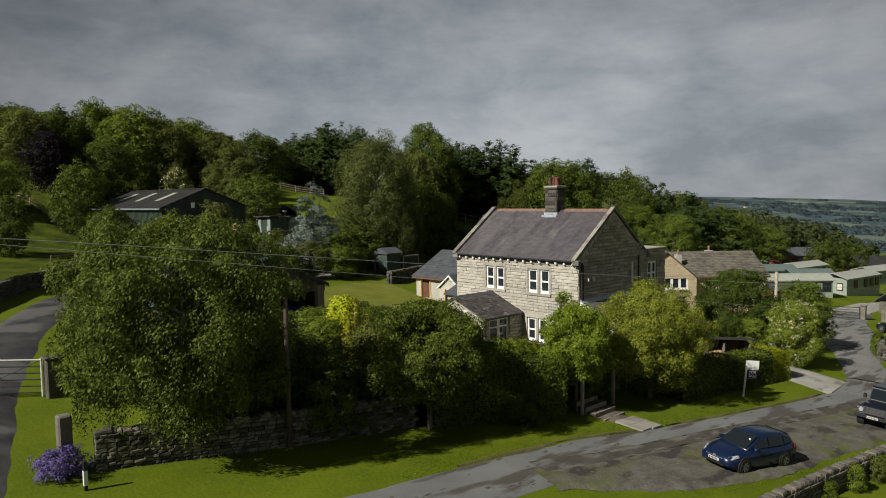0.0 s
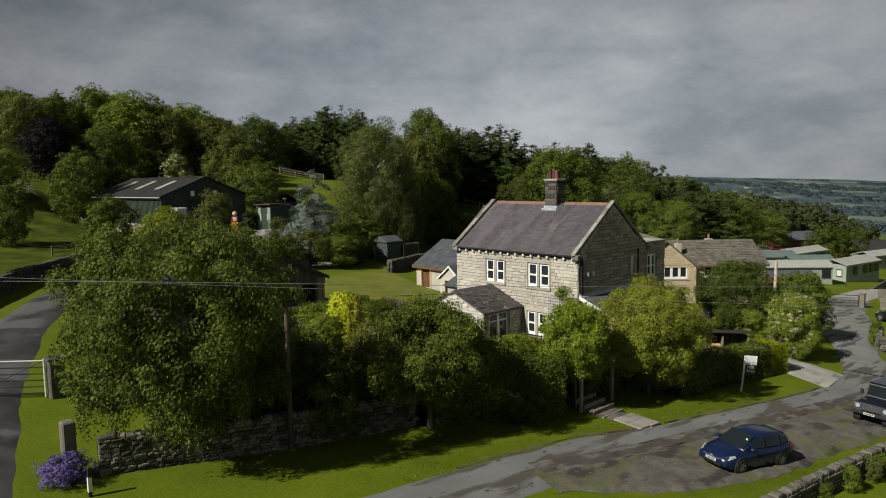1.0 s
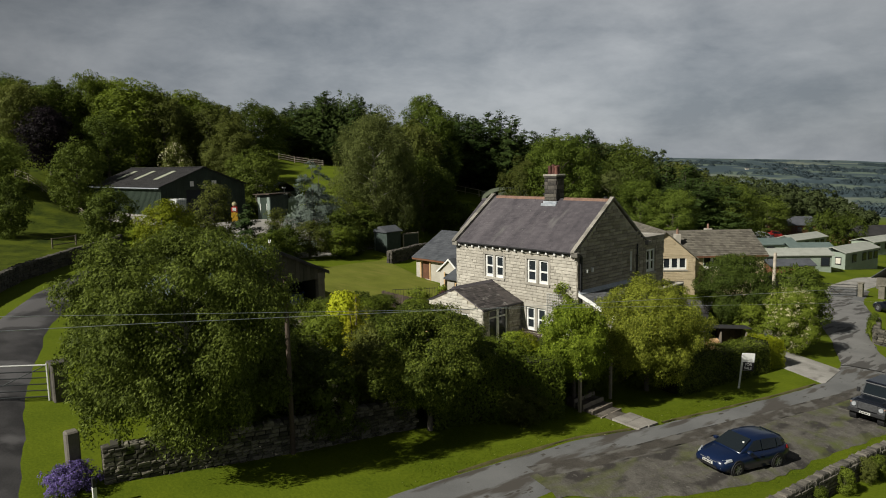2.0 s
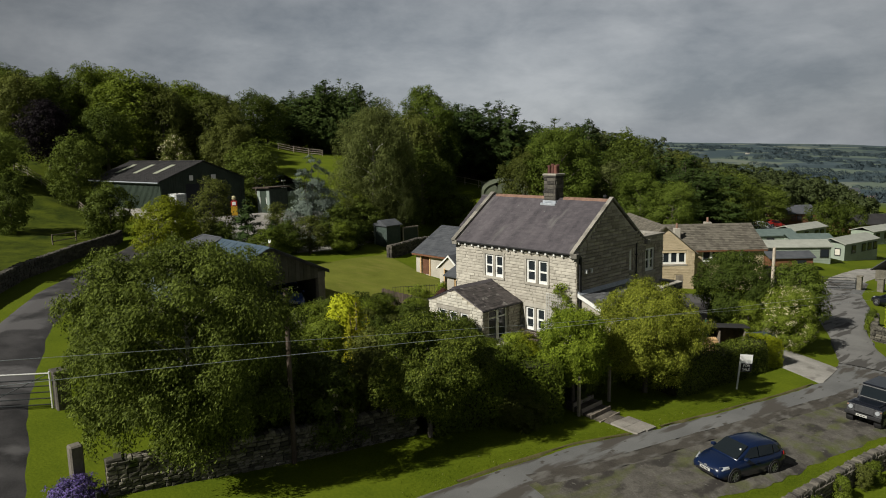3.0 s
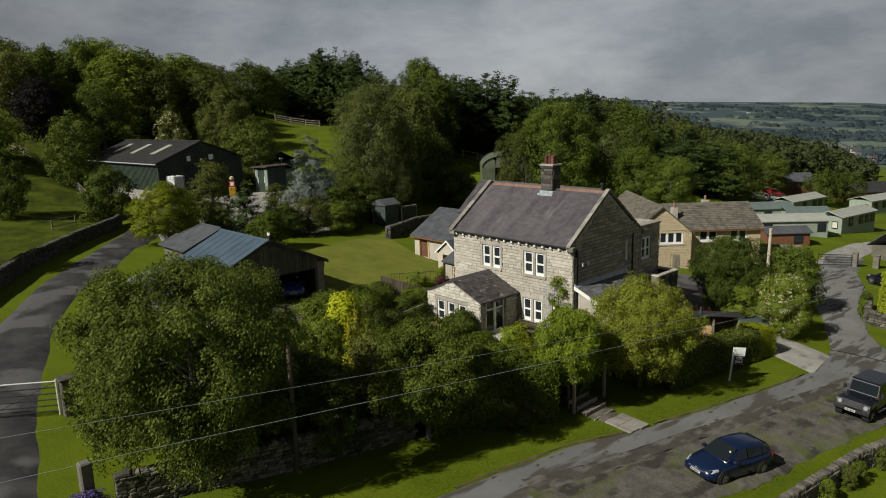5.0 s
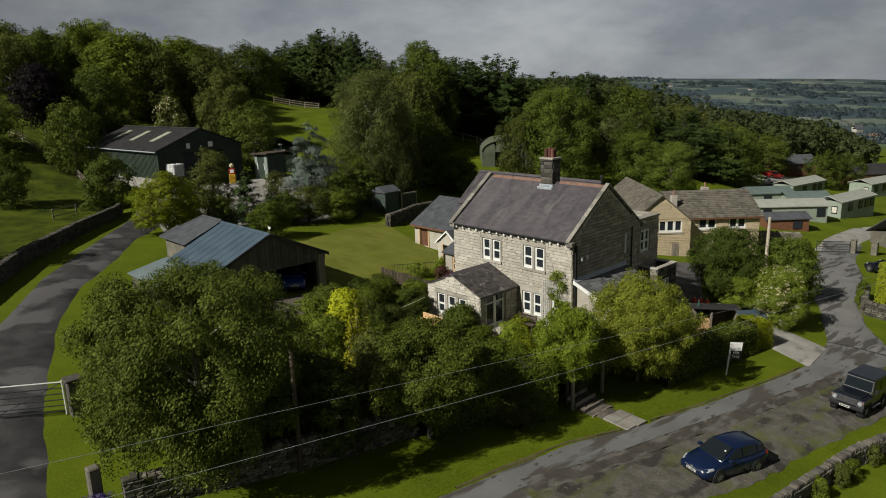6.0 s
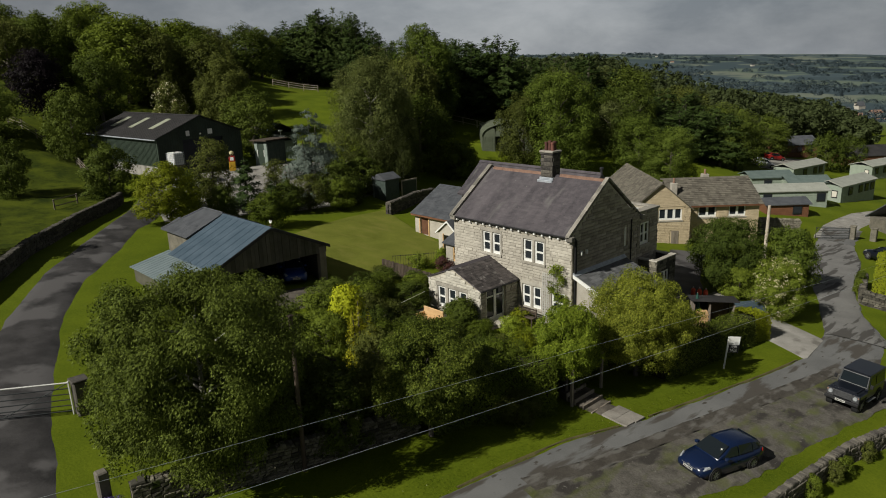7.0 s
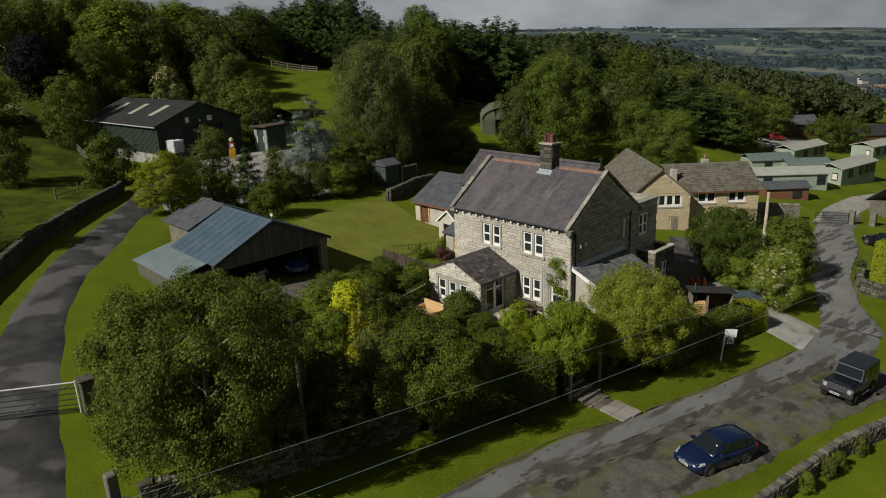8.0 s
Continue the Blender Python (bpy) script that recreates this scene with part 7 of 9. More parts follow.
M_VARIED = {"a": M_LEAF, "b": M_LEAF_DARK, "c": M_LEAF_OLIVE, "d": M_LEAF_BRIGHT, "e": M_LEAF_GOLD2}
SHRUBS = {k: broadleaf(60 + i, 3.0, 3.0, m, 9000, 0.095, 0.0, 16, "", group="garden shrubs", name="garden_shrub", per=45, corners=3, category="shrub") for i, (k, m) in enumerate(M_VARIED.items())}
SHRUB_LABEL = {"a": "leafy green garden shrub", "b": "dark evergreen garden shrub", "c": "olive green shrub in the garden", "d": "bright green garden shrub", "e": "golden-leaved shrub in the garden"}
used = set()
for kind, x, y, w, h in (
        ("b", 1.6, -19.0, 3.2, 3.0), ("a", 0.2, -17.6, 3.0, 2.9), ("c", 1.4, -16.2, 3.0, 3.2), ("a", -0.9, -20.2, 3.0, 2.8), ("b", -2.4, -18.2, 3.4, 3.0),
        ("c", -1.1, -14.4, 2.6, 3.3), ("a", 1.4, -13.2, 3.2, 3.2), ("b", 0.2, -11.2, 3.0, 2.7), ("a", -2.6, -12.2, 3.0, 2.7), ("b", -4.9, -11.6, 2.6, 2.6), ("a", -5.6, -14.4, 3.0, 2.8),
        ("a", 16.45, -6.2, 0.8, 0.95), ("c", 16.7, -4.4, 0.7, 1.0), ("a", 16.8, -3.4, 0.8, 0.85), ("c", 17.1, -1.2, 0.7, 0.9), ("a", 16.35, -8.4, 0.6, 0.8), ("b", -4.3, -5.7, 1.8, 1.1), ("a", -3.0, -4.9, 1.6, 1.1), ("c", -4.6, -7.0, 1.6, 1.0), ("a", -2.2, -6.0, 1.8, 1.3), ("b", -9.4, -5.0, 2.4, 1.8), ("a", -10.6, -3.6, 2.2, 1.7), ("b", -12.0, -2.4, 2.0, 1.4), ("b", -10.8, -8.0, 2.6, 2.4), ("c", -8.4, -9.6, 2.4, 2.2),
        ("b", -4.4, -9.2, 2.6, 1.9), ("a", -2.2, -9.6, 2.4, 2.0), ("d", -1.0, -4.4, 1.8, 1.9), ("b", 1.6, -4.8, 2.2, 2.0), ("e", 0.6, -3.4, 1.5, 1.3), ("a", 2.6, -2.2, 2.0, 1.8),
        ("b", -7.8, -15.6, 3.2, 2.8), ("a", -9.0, -12.2, 3.4, 2.6), ("c", -6.2, -9.4, 2.8, 2.2), ("a", -9.6, -8.6, 3.2, 2.3), ("b", -12.2, -9.6, 3.0, 2.0), ("a", -11.6, -6.2, 2.8, 1.9),
        ("b", -13.2, -4.2, 2.6, 1.5), ("c", -14.8, -3.2, 2.0, 1.2), ("e", 2.2, -7.4, 2.2, 2.6), ("a", 3.0, -9.6, 2.8, 3.0), ("b", 4.0, -4.6, 2.6, 2.6), ("a", 4.2, -1.4, 2.8, 2.6),
        ("d", -5.2, -4.6, 1.9, 1.6), ("c", 3.6, 1.5, 2.6, 2.2), ("a", 4.6, 4.5, 2.6, 2.2), ("b", 0.6, -8.4, 2.4, 2.0), ("a", -3.6, -7.6, 2.2, 1.5), ("c", -0.6, -6.2, 1.8, 1.2),
        ("b", -12.0, -15.5, 3.2, 2.6), ("a", -9.4, -18.6, 3.4, 2.9), ("b", -5.6, -20.0, 3.6, 3.0), ("a", -3.4, -22.6, 3.4, 2.9), ("c", 5.0, -11.0, 2.2, 1.6), ("b", 4.4, -6.4, 2.2, 3.0), ("a", 3.2, 17.0, 3.0, 2.4), ("b", 5.4, 18.6, 2.4, 2.2), ("b", 8.55, 27.6, 1.1, 1.6), ("a", 8.85, 26.2, 0.9, 1.3)):
    ob = SHRUBS[kind] if kind not in used else copy_thing(SHRUBS[kind], Matrix.Identity(4))
    used.add(kind)
    ob["label"] = SHRUB_LABEL[kind]
    plant(ob, x, y, (x * 53 + y * 29) % 360, w / 3.0, h / 3.0)
rose = broadleaf(73, 1.3, 1.9, M_LEAF_DARK, 3000, 0.08, 0.05, 12, "rose bush with white flowers behind the garden wall", name="rose_bush", per=30, category="shrub")
_rng = np.random.default_rng(74)
_pts, _out = scatter(_rng, lobes_of(np.random.default_rng(73), 1.5, 1.5, 0.5, 2.0, 12), 60, 0.05, 0.03)
_pts, _out = twigs(_rng, np.repeat(_pts, 6, axis=0)[_rng.permutation(360)], np.repeat(_out, 6, axis=0), 12, 0.05)
part("blossom", leaf_mesh("blossom", _pts, _out, 0.10, M_FLOWER, _rng, 0.9), None, rose, "white rose flowers")
plant(rose, 1.3, -18.4)
yellow = broadleaf(70, 1.7, 3.3, M_LEAF_YELLOW, 6000, 0.12, 0.15, 16, "bright yellow-leaved shrub in the garden", name="yellow_shrub", per=30, category="shrub")
plant(yellow, -6.4, -12.4, 0, 1.12)
spire = conifer(71, 2.0, 3.6, M_LEAF_GOLD, 5000, 0.13, "small golden feathery conifer")
plant(spire, -2.7, -14.2, 0, 1.15, 1.25)
lav = broadleaf(72, 2.0, 1.1, M_LAVENDER, 6000, 0.06, 0.0, 22, "mound of purple lavender at the verge corner", name="lavender_bush", per=30, category="shrub")
plant(lav, 0.85, -27.95, 0, 0.84, 0.78)

drystone("garden_wall", [(0.75, -27.0), (1.5, -23.5), (2.15, -20.2), (2.75, -15.4)], 1.15, 0.5, "mossy drystone garden wall under the trees", 300, 81, 0.13, (0.16, 0.42), mat=M_MOSSY)
drystone("roadside_wall", [(15.3, -17), (15.6, -12), (16.0, -7), (16.5, -2), (17.5, 2.4), (19.2, 8), (21, 14)], 0.78, 0.42, "low mossy drystone wall beside the lay-by", 300, 82, 0.13, (0.14, 0.36), mat=M_STONE_DARK)
drystone("farm_wall", [(-16, -32.5), (-28.2, -25.6), (-35, -21.6), (-43, -15.3), (-49.3, -9.6)], 1.1, 0.5, "dark drystone wall along the farm road", 0, 83, 0.22, (0.35, 0.7), mat=M_STONE_SHADED)
drystone("lawn_wall", [(-32.4, 11.8), (-33.6, 14.6), (-35.2, 18.0), (-35.4, 21)], 1.25, 0.6, "short stone wall at the end of the lawn", 0, 84, 0.2, mat=M_STONE_DARK)
drystone("drive_wall", [(6.6, 15.6), (4.6, 17.0), (3.0, 19.0)], 0.9, 0.5, "low stone wall at the mouth of the driveway", 0, 85, 0.18)
drystone("lane_wall", [(8.3, 29.6), (9.7, 24.0), (11.6, 23.8), (16, 23.4)], 1.0, 0.5, "stone wall with cut hedge beside the lane", 0, 86, 0.18)
drystone("cabin_wall", [to_xy(34.0, 72.5), to_xy(38.6, 72.8)], 1.7, 0.5, "stone wall beside the site gate", 0, 87, 0.2)

for x, y, h, w, lab in ((0.3, -27.72, 1.75, 0.40, "tall squared stone gatepost at the wall's end"), (-7.65, -26.05, 1.6, 0.6, "square dark stone gate pier with flat cap"), (2.0, 48.0, 1.5, 0.5, "stone gate pier by the site entrance"), (3.6, 49.6, 1.4, 0.6, "stone gate pier by the site entrance")):
    ob = thing("stone_gatepost", (x, y, ground_z(x, y)), lab, "gatepost")
    part("shaft", boxed(-w / 2, w / 2, -w / 2, w / 2, -0.3, h, bevel=0.05), M_STONE_DARK if y < 0 else M_WALLSTONE, ob)
    if w > 0.45:
        part("cap", boxed(-w / 2 - 0.06, w / 2 + 0.06, -w / 2 - 0.06, w / 2 + 0.06, h, h + 0.1, bevel=0.03), M_STONE_DARK if y < 0 else M_WALLSTONE, ob)


def field_gate(name, a, b, h, mat, label, top_mat=None, bars=5):
    """A barred field gate between two points."""
    a, b = Vector((*a, ground_z(*a))), Vector((*b, ground_z(*b)))
    ob = thing(name, a, label, "gate")
    d = b - a
    for k in range(bars):
        z = 0.2 + (h - 0.2) * k / (bars - 1)
        bm = bmesh.new()
        tube(bm, (0, 0, z), (d.x, d.y, d.z + z), 0.035 if k == bars - 1 else 0.025, sides=6)
        part("bar", bm, top_mat if top_mat and k == bars - 1 else mat, ob, "white painted top bar" if top_mat and k == bars - 1 else "")
    for s in (0.0, 1.0):
        bm = bmesh.new()
        tube(bm, (d.x * s, d.y * s, d.z * s + 0.02), (d.x * s, d.y * s, d.z * s + h + 0.08), 0.035, sides=6)
        part("stile", bm, top_mat or mat, ob)
    bm = bmesh.new()
    tube(bm, (0, 0, h), (d.x * 0.55, d.y * 0.55, d.z * 0.55 + 0.2), 0.022, sides=6)
    part("brace", bm, mat, ob)
    return ob


M_GATE = material("gate_metal", (0.024, 0.028, 0.030), (0.060, 0.066, 0.068), 4, 30, 0.5, 0.1, metal=0.3)
field_gate("farm_gate", (-7.75, -26.45), (-9.6, -31.0), 1.55, M_GATE, "metal field gate with white top bar across the farm road", M_WHITE, 6)
field_gate("site_gate", (-0.5, 44.3), (1.75, 47.6), 1.3, M_GATE, "grey barred gate across the lane", None, 5)


def rail_fence(name, pts, h, label, mat, rails=3, gap=2.2):
    ob = thing(name, (*pts[0], ground_z(*pts[0])), label, "fence")
    o = ob.matrix_world.translation.copy()
    total = sum((Vector(b) - Vector(a)).length for a, b in zip(pts, pts[1:]))
    n = max(1, int(total / gap))
    spots = []
    for i in range(n + 1):
        p = along(pts, i / n)
        spots.append(Vector((p.x, p.y, ground_z(p.x, p.y))) - o)
    for p in spots:
        part("post", boxed(p.x - 0.06, p.x + 0.06, p.y - 0.06, p.y + 0.06, p.z - 0.2, p.z + h, bevel=0.01), mat, ob)
    for a, b in zip(spots, spots[1:]):
        for k in range(rails):
            z = h * (0.3 + 0.62 * k / max(1, rails - 1))
            bm = bmesh.new()
            tube(bm, a + Vector((0, 0, z)), b + Vector((0, 0, z)), 0.05, sides=4)
            part("rail", bm, mat, ob)
    return ob


M_FENCE = material("silvered_timber", (0.22, 0.18, 0.14), (0.36, 0.31, 0.25), 3, 30, 0.85, 0.2, piece=0.2)
M_PALEWOOD = material("bleached_timber", (0.32, 0.27, 0.21), (0.52, 0.46, 0.38), 3, 30, 0.85, 0.2, piece=0.2)
rail_fence("field_fence", [(-116.1, 47.9), (-113.0, 51.8), (-108.5, 54.6)], 1.5, "pale post and rail fence at the top of the field", M_FENCE, 3, 3.0)
rail_fence("paddock_fence", [to_xy(1.5, 124), to_xy(6.2, 120.5), to_xy(10, 116)], 1.3, "pale post and rail fence among the trees", M_PALEWOOD, 2, 2.5)
rail_fence("slope_fence", [(-84.5, -11.0), (-81.0, -9.5), (-77.0, -8.0), (-70.0, -7.5), (-62, -8.6)], 1.2, "dark timber fence across the sloping field", M_TIMBER, 3, 2.5)
rail_fence("lane_fence", [(-50.0, -15.6), (-51.8, -13.0)], 1.0, "old timber rails behind the farm wall", M_TIMBER, 2, 2.4)

close = thing("board_fence", (-16.9, -1.5, ground_z(-16.9, -1.5)), "dark brown close-boarded garden fence", "fence")
for i in range(44):
    s = i / 44
    part("board", boxed(6.5 * s, 6.5 * s + 0.135, 0.9 * s, 0.9 * s + 0.025, -0.3 - 0.5 * s, 1.05 - 0.5 * s + 0.03 * (i % 3)), M_TIMBER_DARK, close)
rail = thing("iron_railing", (-17.4, 0.0, ground_z(-17.4, 0)), "black iron railing at the lawn's edge", "railing")
for i in range(18):
    bm = bmesh.new()
    tube(bm, (0.18 * i * 0.6, 0.3 * i * 0.6, -0.1), (0.18 * i * 0.6, 0.3 * i * 0.6, 0.95), 0.012, sides=5)
    part("bar", bm, M_BLACK, rail)
bm = bmesh.new()
tube(bm, (0, 0, 0.9), (1.85, 3.06, 0.85), 0.02, sides=5)
tube(bm, (0, 0, 0.15), (1.85, 3.06, 0.1), 0.02, sides=5)
part("rail", bm, M_BLACK, rail)

strip("lawn", [(-30.2, -2.5), (-33.2, 3.4), (-34.2, 8.9), (-34.6, 13.0)], [(-15.4, -6.0), (-15.8, 1.0), (-18.2, 7.8), (-31.6, 11.8)], M_GRASS, "mown lawn behind the house, ground sloping gently", 0.05, 40, 16)
path = tagged(new("path"), "flat stone slabs leading from the lane to the steps", "path", kind="structure")
for x0, x1, y0, y1 in ((7.25, 7.93, -7.38, -6.66), (7.27, 7.91, -6.64, -5.9), (7.95, 8.66, -7.4, -6.7), (7.93, 8.72, -6.68, -5.92)):
    bm = bmesh.new()
    solid(bm, [(x, y, ground_z(x, y) + 0.02) for x, y in ((x0, y0), (x1, y0), (x1, y1), (x0, y1))], (0, 0, 0.09))
    part("slab", bm, M_SLAB, path)
strip("path_gravel", [(6.55, -7.3), (7.24, -7.35)], [(6.6, -5.95), (7.26, -5.95)], M_GRAVEL, "loose gravel between the slabs and the steps", 0.1, 4, 4)
steps_thing = thing("garden_steps", (5.2, -6.7, ground_z(5.2, -6.7)), "gravel garden steps with timber risers", "steps")
for i in range(4):
    x = 1.55 - i * 0.5
    z = -0.12 + i * 0.16
    part("tread", boxed(x - 0.45, x, -0.8, 0.75, z - 0.6, z + 0.10), M_GRAVEL, steps_thing)
    part("riser", boxed(x, x + 0.07, -0.85, 0.8, z - 0.6, z + 0.13, bevel=0.01), M_TIMBER, steps_thing, "weathered timber riser")
for x, y, h in ((5.75, -7.75, 1.9), (5.45, -4.75, 2.0), (-6.4, -12.7, 2.6)):
    ob = thing("timber_post", (x, y, ground_z(x, y)), "weathered timber garden post", "post", "garden posts")
    part("shaft", boxed(-0.07, 0.07, -0.07, 0.07, -0.3, h, bevel=0.015), M_TIMBER, ob)
    part("cap", boxed(-0.09, 0.09, -0.09, 0.09, h, h + 0.05, bevel=0.01), M_TIMBER, ob)

# sale board on the verge
sign = thing("sale_board", (8.48, 3.13, ground_z(8.48, 3.13)), "white estate agent's FOR SALE board on a post", "sign", rz=47)
sign.matrix_world = sign.matrix_world @ Matrix.Rotation(radians(5), 4, "Y")
M_SIGNBLACK = material("sign_black", (0.015, 0.015, 0.017), (0.025, 0.025, 0.028), 4, 30, 0.5, 0)
part("post", boxed(-0.045, 0.045, -0.03, 0.03, -0.3, 1.98, bevel=0.008), M_WHITE, sign)
part("board", boxed(0.05, 0.66, -0.02, 0.012, 1.02, 2.0, bevel=0.004), M_WHITE, sign)
panel = part("panel", boxed(0.052, 0.658, -0.028, -0.021, 1.03, 1.50), M_SIGNBLACK, sign, "black lower panel")
for k, word in enumerate(("FOR", "SALE")):
    cu = bpy.data.curves.new("lettering", "FONT")
    cu.body, cu.size, cu.extrude, cu.align_x = word, 0.20, 0.004, "CENTER"
    cu.offset = 0.003
    cu.materials.append(M_WHITE)
    tx = new("lettering", cu)
    tx.parent = panel
    tx.matrix_basis = pose(0.355, -0.032, 1.305 - 0.20 * k, 90, 0, 0)

pole = thing("utility_pole", (-0.46, 30.9, ground_z(-0.46, 30.9)), "grey wooden utility pole beside the bungalow", "pole")
bm = bmesh.new()
tube(bm, (0, 0, -0.5), (0.05, 0, 5.1), 0.17, 0.13, 10)
part("shaft", bm, M_PALEWOOD, pole)
for dx, dz in ((0, 0), (0.12, 0.35)):
    bm = bmesh.new()
    tube(bm, (0.16, 0, 2.6 + dz), (0.22, 0, 2.6 + dz), 0.04)
    part("bracket", bm, M_BLACK, pole)
for pts, r in (([(11.1, -48, 11.2), (11.05, -29.1, 8.3), (11.0, -9.3, 5.3), (10.9, 10.5, 2.3), (10.8, 25.2, 0.2)], 0.005), ([(12.5, -48, 10.7), (13.2, -29.8, 8.6), (13.7, -19.9, 7.4), (14.5, 0, 5.1), (15.8, 29.7, 1.6), (16.5, 48, -0.6)], 0.005)):
    bm = bmesh.new()
    for a, b in zip(pts, pts[1:]):
        tube(bm, a, b, r, sides=5)
    tagged(new("overhead_wire", to_mesh("overhead_wire", bm, M_LEAD)), "thin overhead wire strung along the lane", "wire", "overhead wires")
marker = thing("verge_marker", (2.19, -27.69, ground_z(2.19, -27.69)), "black and white verge marker post", "post")
part("shaft", boxed(-0.05, 0.05, -0.05, 0.05, -0.2, 0.9, bevel=0.01), M_BLACK, marker)
part("band", boxed(-0.055, 0.055, -0.055, 0.055, 0.15, 0.6), M_WHITE, marker, "white reflective band")


# ---- grass and weeds at the edges ----
def tufts(name, label, spots, mat, seed, h=0.07):
    """Loose blades of grass, three to a tuft, over patches of ground: (x, y, radius, count)."""
    rng = np.random.default_rng(seed)
    pts = []
    for x, y, r, n in spots:
        a, d = rng.uniform(0, math.tau, n), r * np.sqrt(rng.random(n))
        px, py = x + np.cos(a) * d, y + np.sin(a) * d
        pts.append(np.stack([px, py, np.array([ground_z(p, q) for p, q in zip(px, py)]) + h * 0.35], 1))
    pts = np.concatenate(pts)
    out = np.tile(np.array([0.0, 0.0, 1.0]), (len(pts), 1))
    up = np.tile(np.array([0.0, 0.0, 1.0]), (len(pts), 1))
    me = leaf_mesh(name, pts, out, h, mat, rng, 0.28, 0.0, up, 3, 0.75, 0.8)
    return tagged(new(name, me), label, "grass", kind="stuff")


M_TUFT = leafy("grass_blades", (0.052, 0.088, 0.004), (0.150, 0.195, 0.012))
VERGE = [(7.6 + 0.16 * (y + 12), y, 1.2, 700) for y in np.arange(-18, 3, 1.3)] + [(4.9 + 0.13 * (y + 12), y, 1.3, 600) for y in np.arange(-20, 0, 1.4)]
tufts("verge_grass", "uneven grass growing on the verge", VERGE, M_TUFT, 201)
LAYBY_EDGE = [(12.9, -11.6), (14.3, -7.6), (14.9, -2.4), (15.8, 3), (16.4, 9)]
tufts("layby_grass", "ragged grass creeping over the edge of the gravel", [(*along(LAYBY_EDGE, k / 40), 0.6, 170) for k in range(41)], M_TUFT, 205, 0.055)
tufts("gravel_weeds", "thin grass growing through the gravel", [(*along([(11.6, -10.5), (12.6, -3), (13.6, 3), (14.2, 8)], k / 14), 0.9, 170) for k in range(15)], M_TUFT, 206, 0.05)
daisies = tufts("daisies", "scattered white daisies in the verge grass", [(x, y, 1.3, 14) for x, y, r, n in VERGE[:16]], M_FLOWER, 203, 0.05)


# ---- vehicles ----
def paint(name, col, rough=0.28):
    m = material(name, tuple(c * 0.85 for c in col), col, 2, 60, rough, 0, spread=(0.3, 0.7), spec=0.5)
    m.node_tree.nodes["Principled BSDF"].inputs["Coat Weight"].default_value = 0.25
    m.node_tree.nodes["Principled BSDF"].inputs["Coat Roughness"].default_value = 0.08
    return m


M_NAVY = paint("navy_paint", (0.004, 0.012, 0.044))
M_BLUECAR = paint("blue_paint", (0.015, 0.045, 0.20))
M_DARKGREY = paint("dark_grey_paint", (0.005, 0.007, 0.013))
M_REDCAR = paint("red_paint", (0.35, 0.02, 0.015))
M_SILVER = paint("silver_paint", (0.42, 0.43, 0.45))
M_TYRE = material("tyre", (0.012, 0.012, 0.012), (0.028, 0.027, 0.026), 6, 40, 0.9, 0.2)
M_ALLOY = material("alloy_rim", (0.25, 0.26, 0.28), (0.45, 0.46, 0.48), 6, 40, 0.35, 0.05, metal=0.7)
M_LAMP = material("lamp_glass", (0.22, 0.23, 0.25), (0.36, 0.38, 0.40), 9, 60, 0.12, 0.05)
M_PLATE = material("number_plate", (0.42, 0.42, 0.40), (0.52, 0.52, 0.49), 6, 60, 0.5, 0)
M_TAIL = material("tail_lamp", (0.22, 0.01, 0.01), (0.34, 0.02, 0.02), 6, 60, 0.2, 0)
M_CARGLASS = glass_pane("car_glass", (0.010, 0.014, 0.017), 0.5)
M_BLACKTRIM = material("black_trim", (0.010, 0.010, 0.011), (0.022, 0.022, 0.024), 6, 40, 0.6, 0.1)


def loft(rings, closed=True):
    bm = bmesh.new()
    vs = [[bm.verts.new(p) for p in r] for r in rings]
    n = len(vs[0])
    for a, b in zip(vs, vs[1:]):
        for i in range(n if closed else n - 1):
            j = (i + 1) % n
            bm.faces.new((a[i], a[j], b[j], b[i]))
    bm.faces.new(vs[0][::-1])
    bm.faces.new(vs[-1])
    bmesh.ops.recalc_face_normals(bm, faces=bm.faces)
    for f in bm.faces:
        f.smooth = True
    return bm


def wheel(parent, x, y, r, w, side):
    bm = bmesh.new()
    prof = ((r * 0.68, -w / 2), (r * 0.93, -w / 2), (r, -w * 0.3), (r, w * 0.3), (r * 0.93, w / 2), (r * 0.68, w / 2))
    n = 24
    rings = [[bm.verts.new((x + rr * math.cos(k * math.tau / n), y + d, r + rr * math.sin(k * math.tau / n))) for rr, d in prof] for k in range(n)]
    for k in range(n):
        for j in range(len(prof)):
            i = (j + 1) % len(prof)
            bm.faces.new((rings[k][j], rings[k][i], rings[(k + 1) % n][i], rings[(k + 1) % n][j]))
    bmesh.ops.recalc_face_normals(bm, faces=bm.faces)
    wh = part("wheel", bm, M_TYRE, parent)
    rim = bmesh.new()
    tube(rim, (x, y - w * 0.30, r), (x, y + w * 0.30, r), r * 0.68, sides=20)
    part("rim_barrel", rim, M_BLACKTRIM, wh)
    sp = bmesh.new()
    for k in range(7):
        a = k * math.tau / 7 + 0.3
        c, s = math.cos(a), math.sin(a)
        yy = y + side * w * 0.36
        p = [(x + c * q - s * h, yy, r + s * q + c * h) for q, h in ((0.03, -0.04), (r * 0.68, -0.026), (r * 0.68, 0.026), (0.03, 0.04))]
        solid(sp, p, (0, side * 0.02, 0))
    tube(sp, (x, y + side * w * 0.34, r), (x, y + side * w * 0.40, r), 0.07, sides=10)
    part("rim", sp, M_ALLOY, wh, "alloy spoked rim")
    return wh


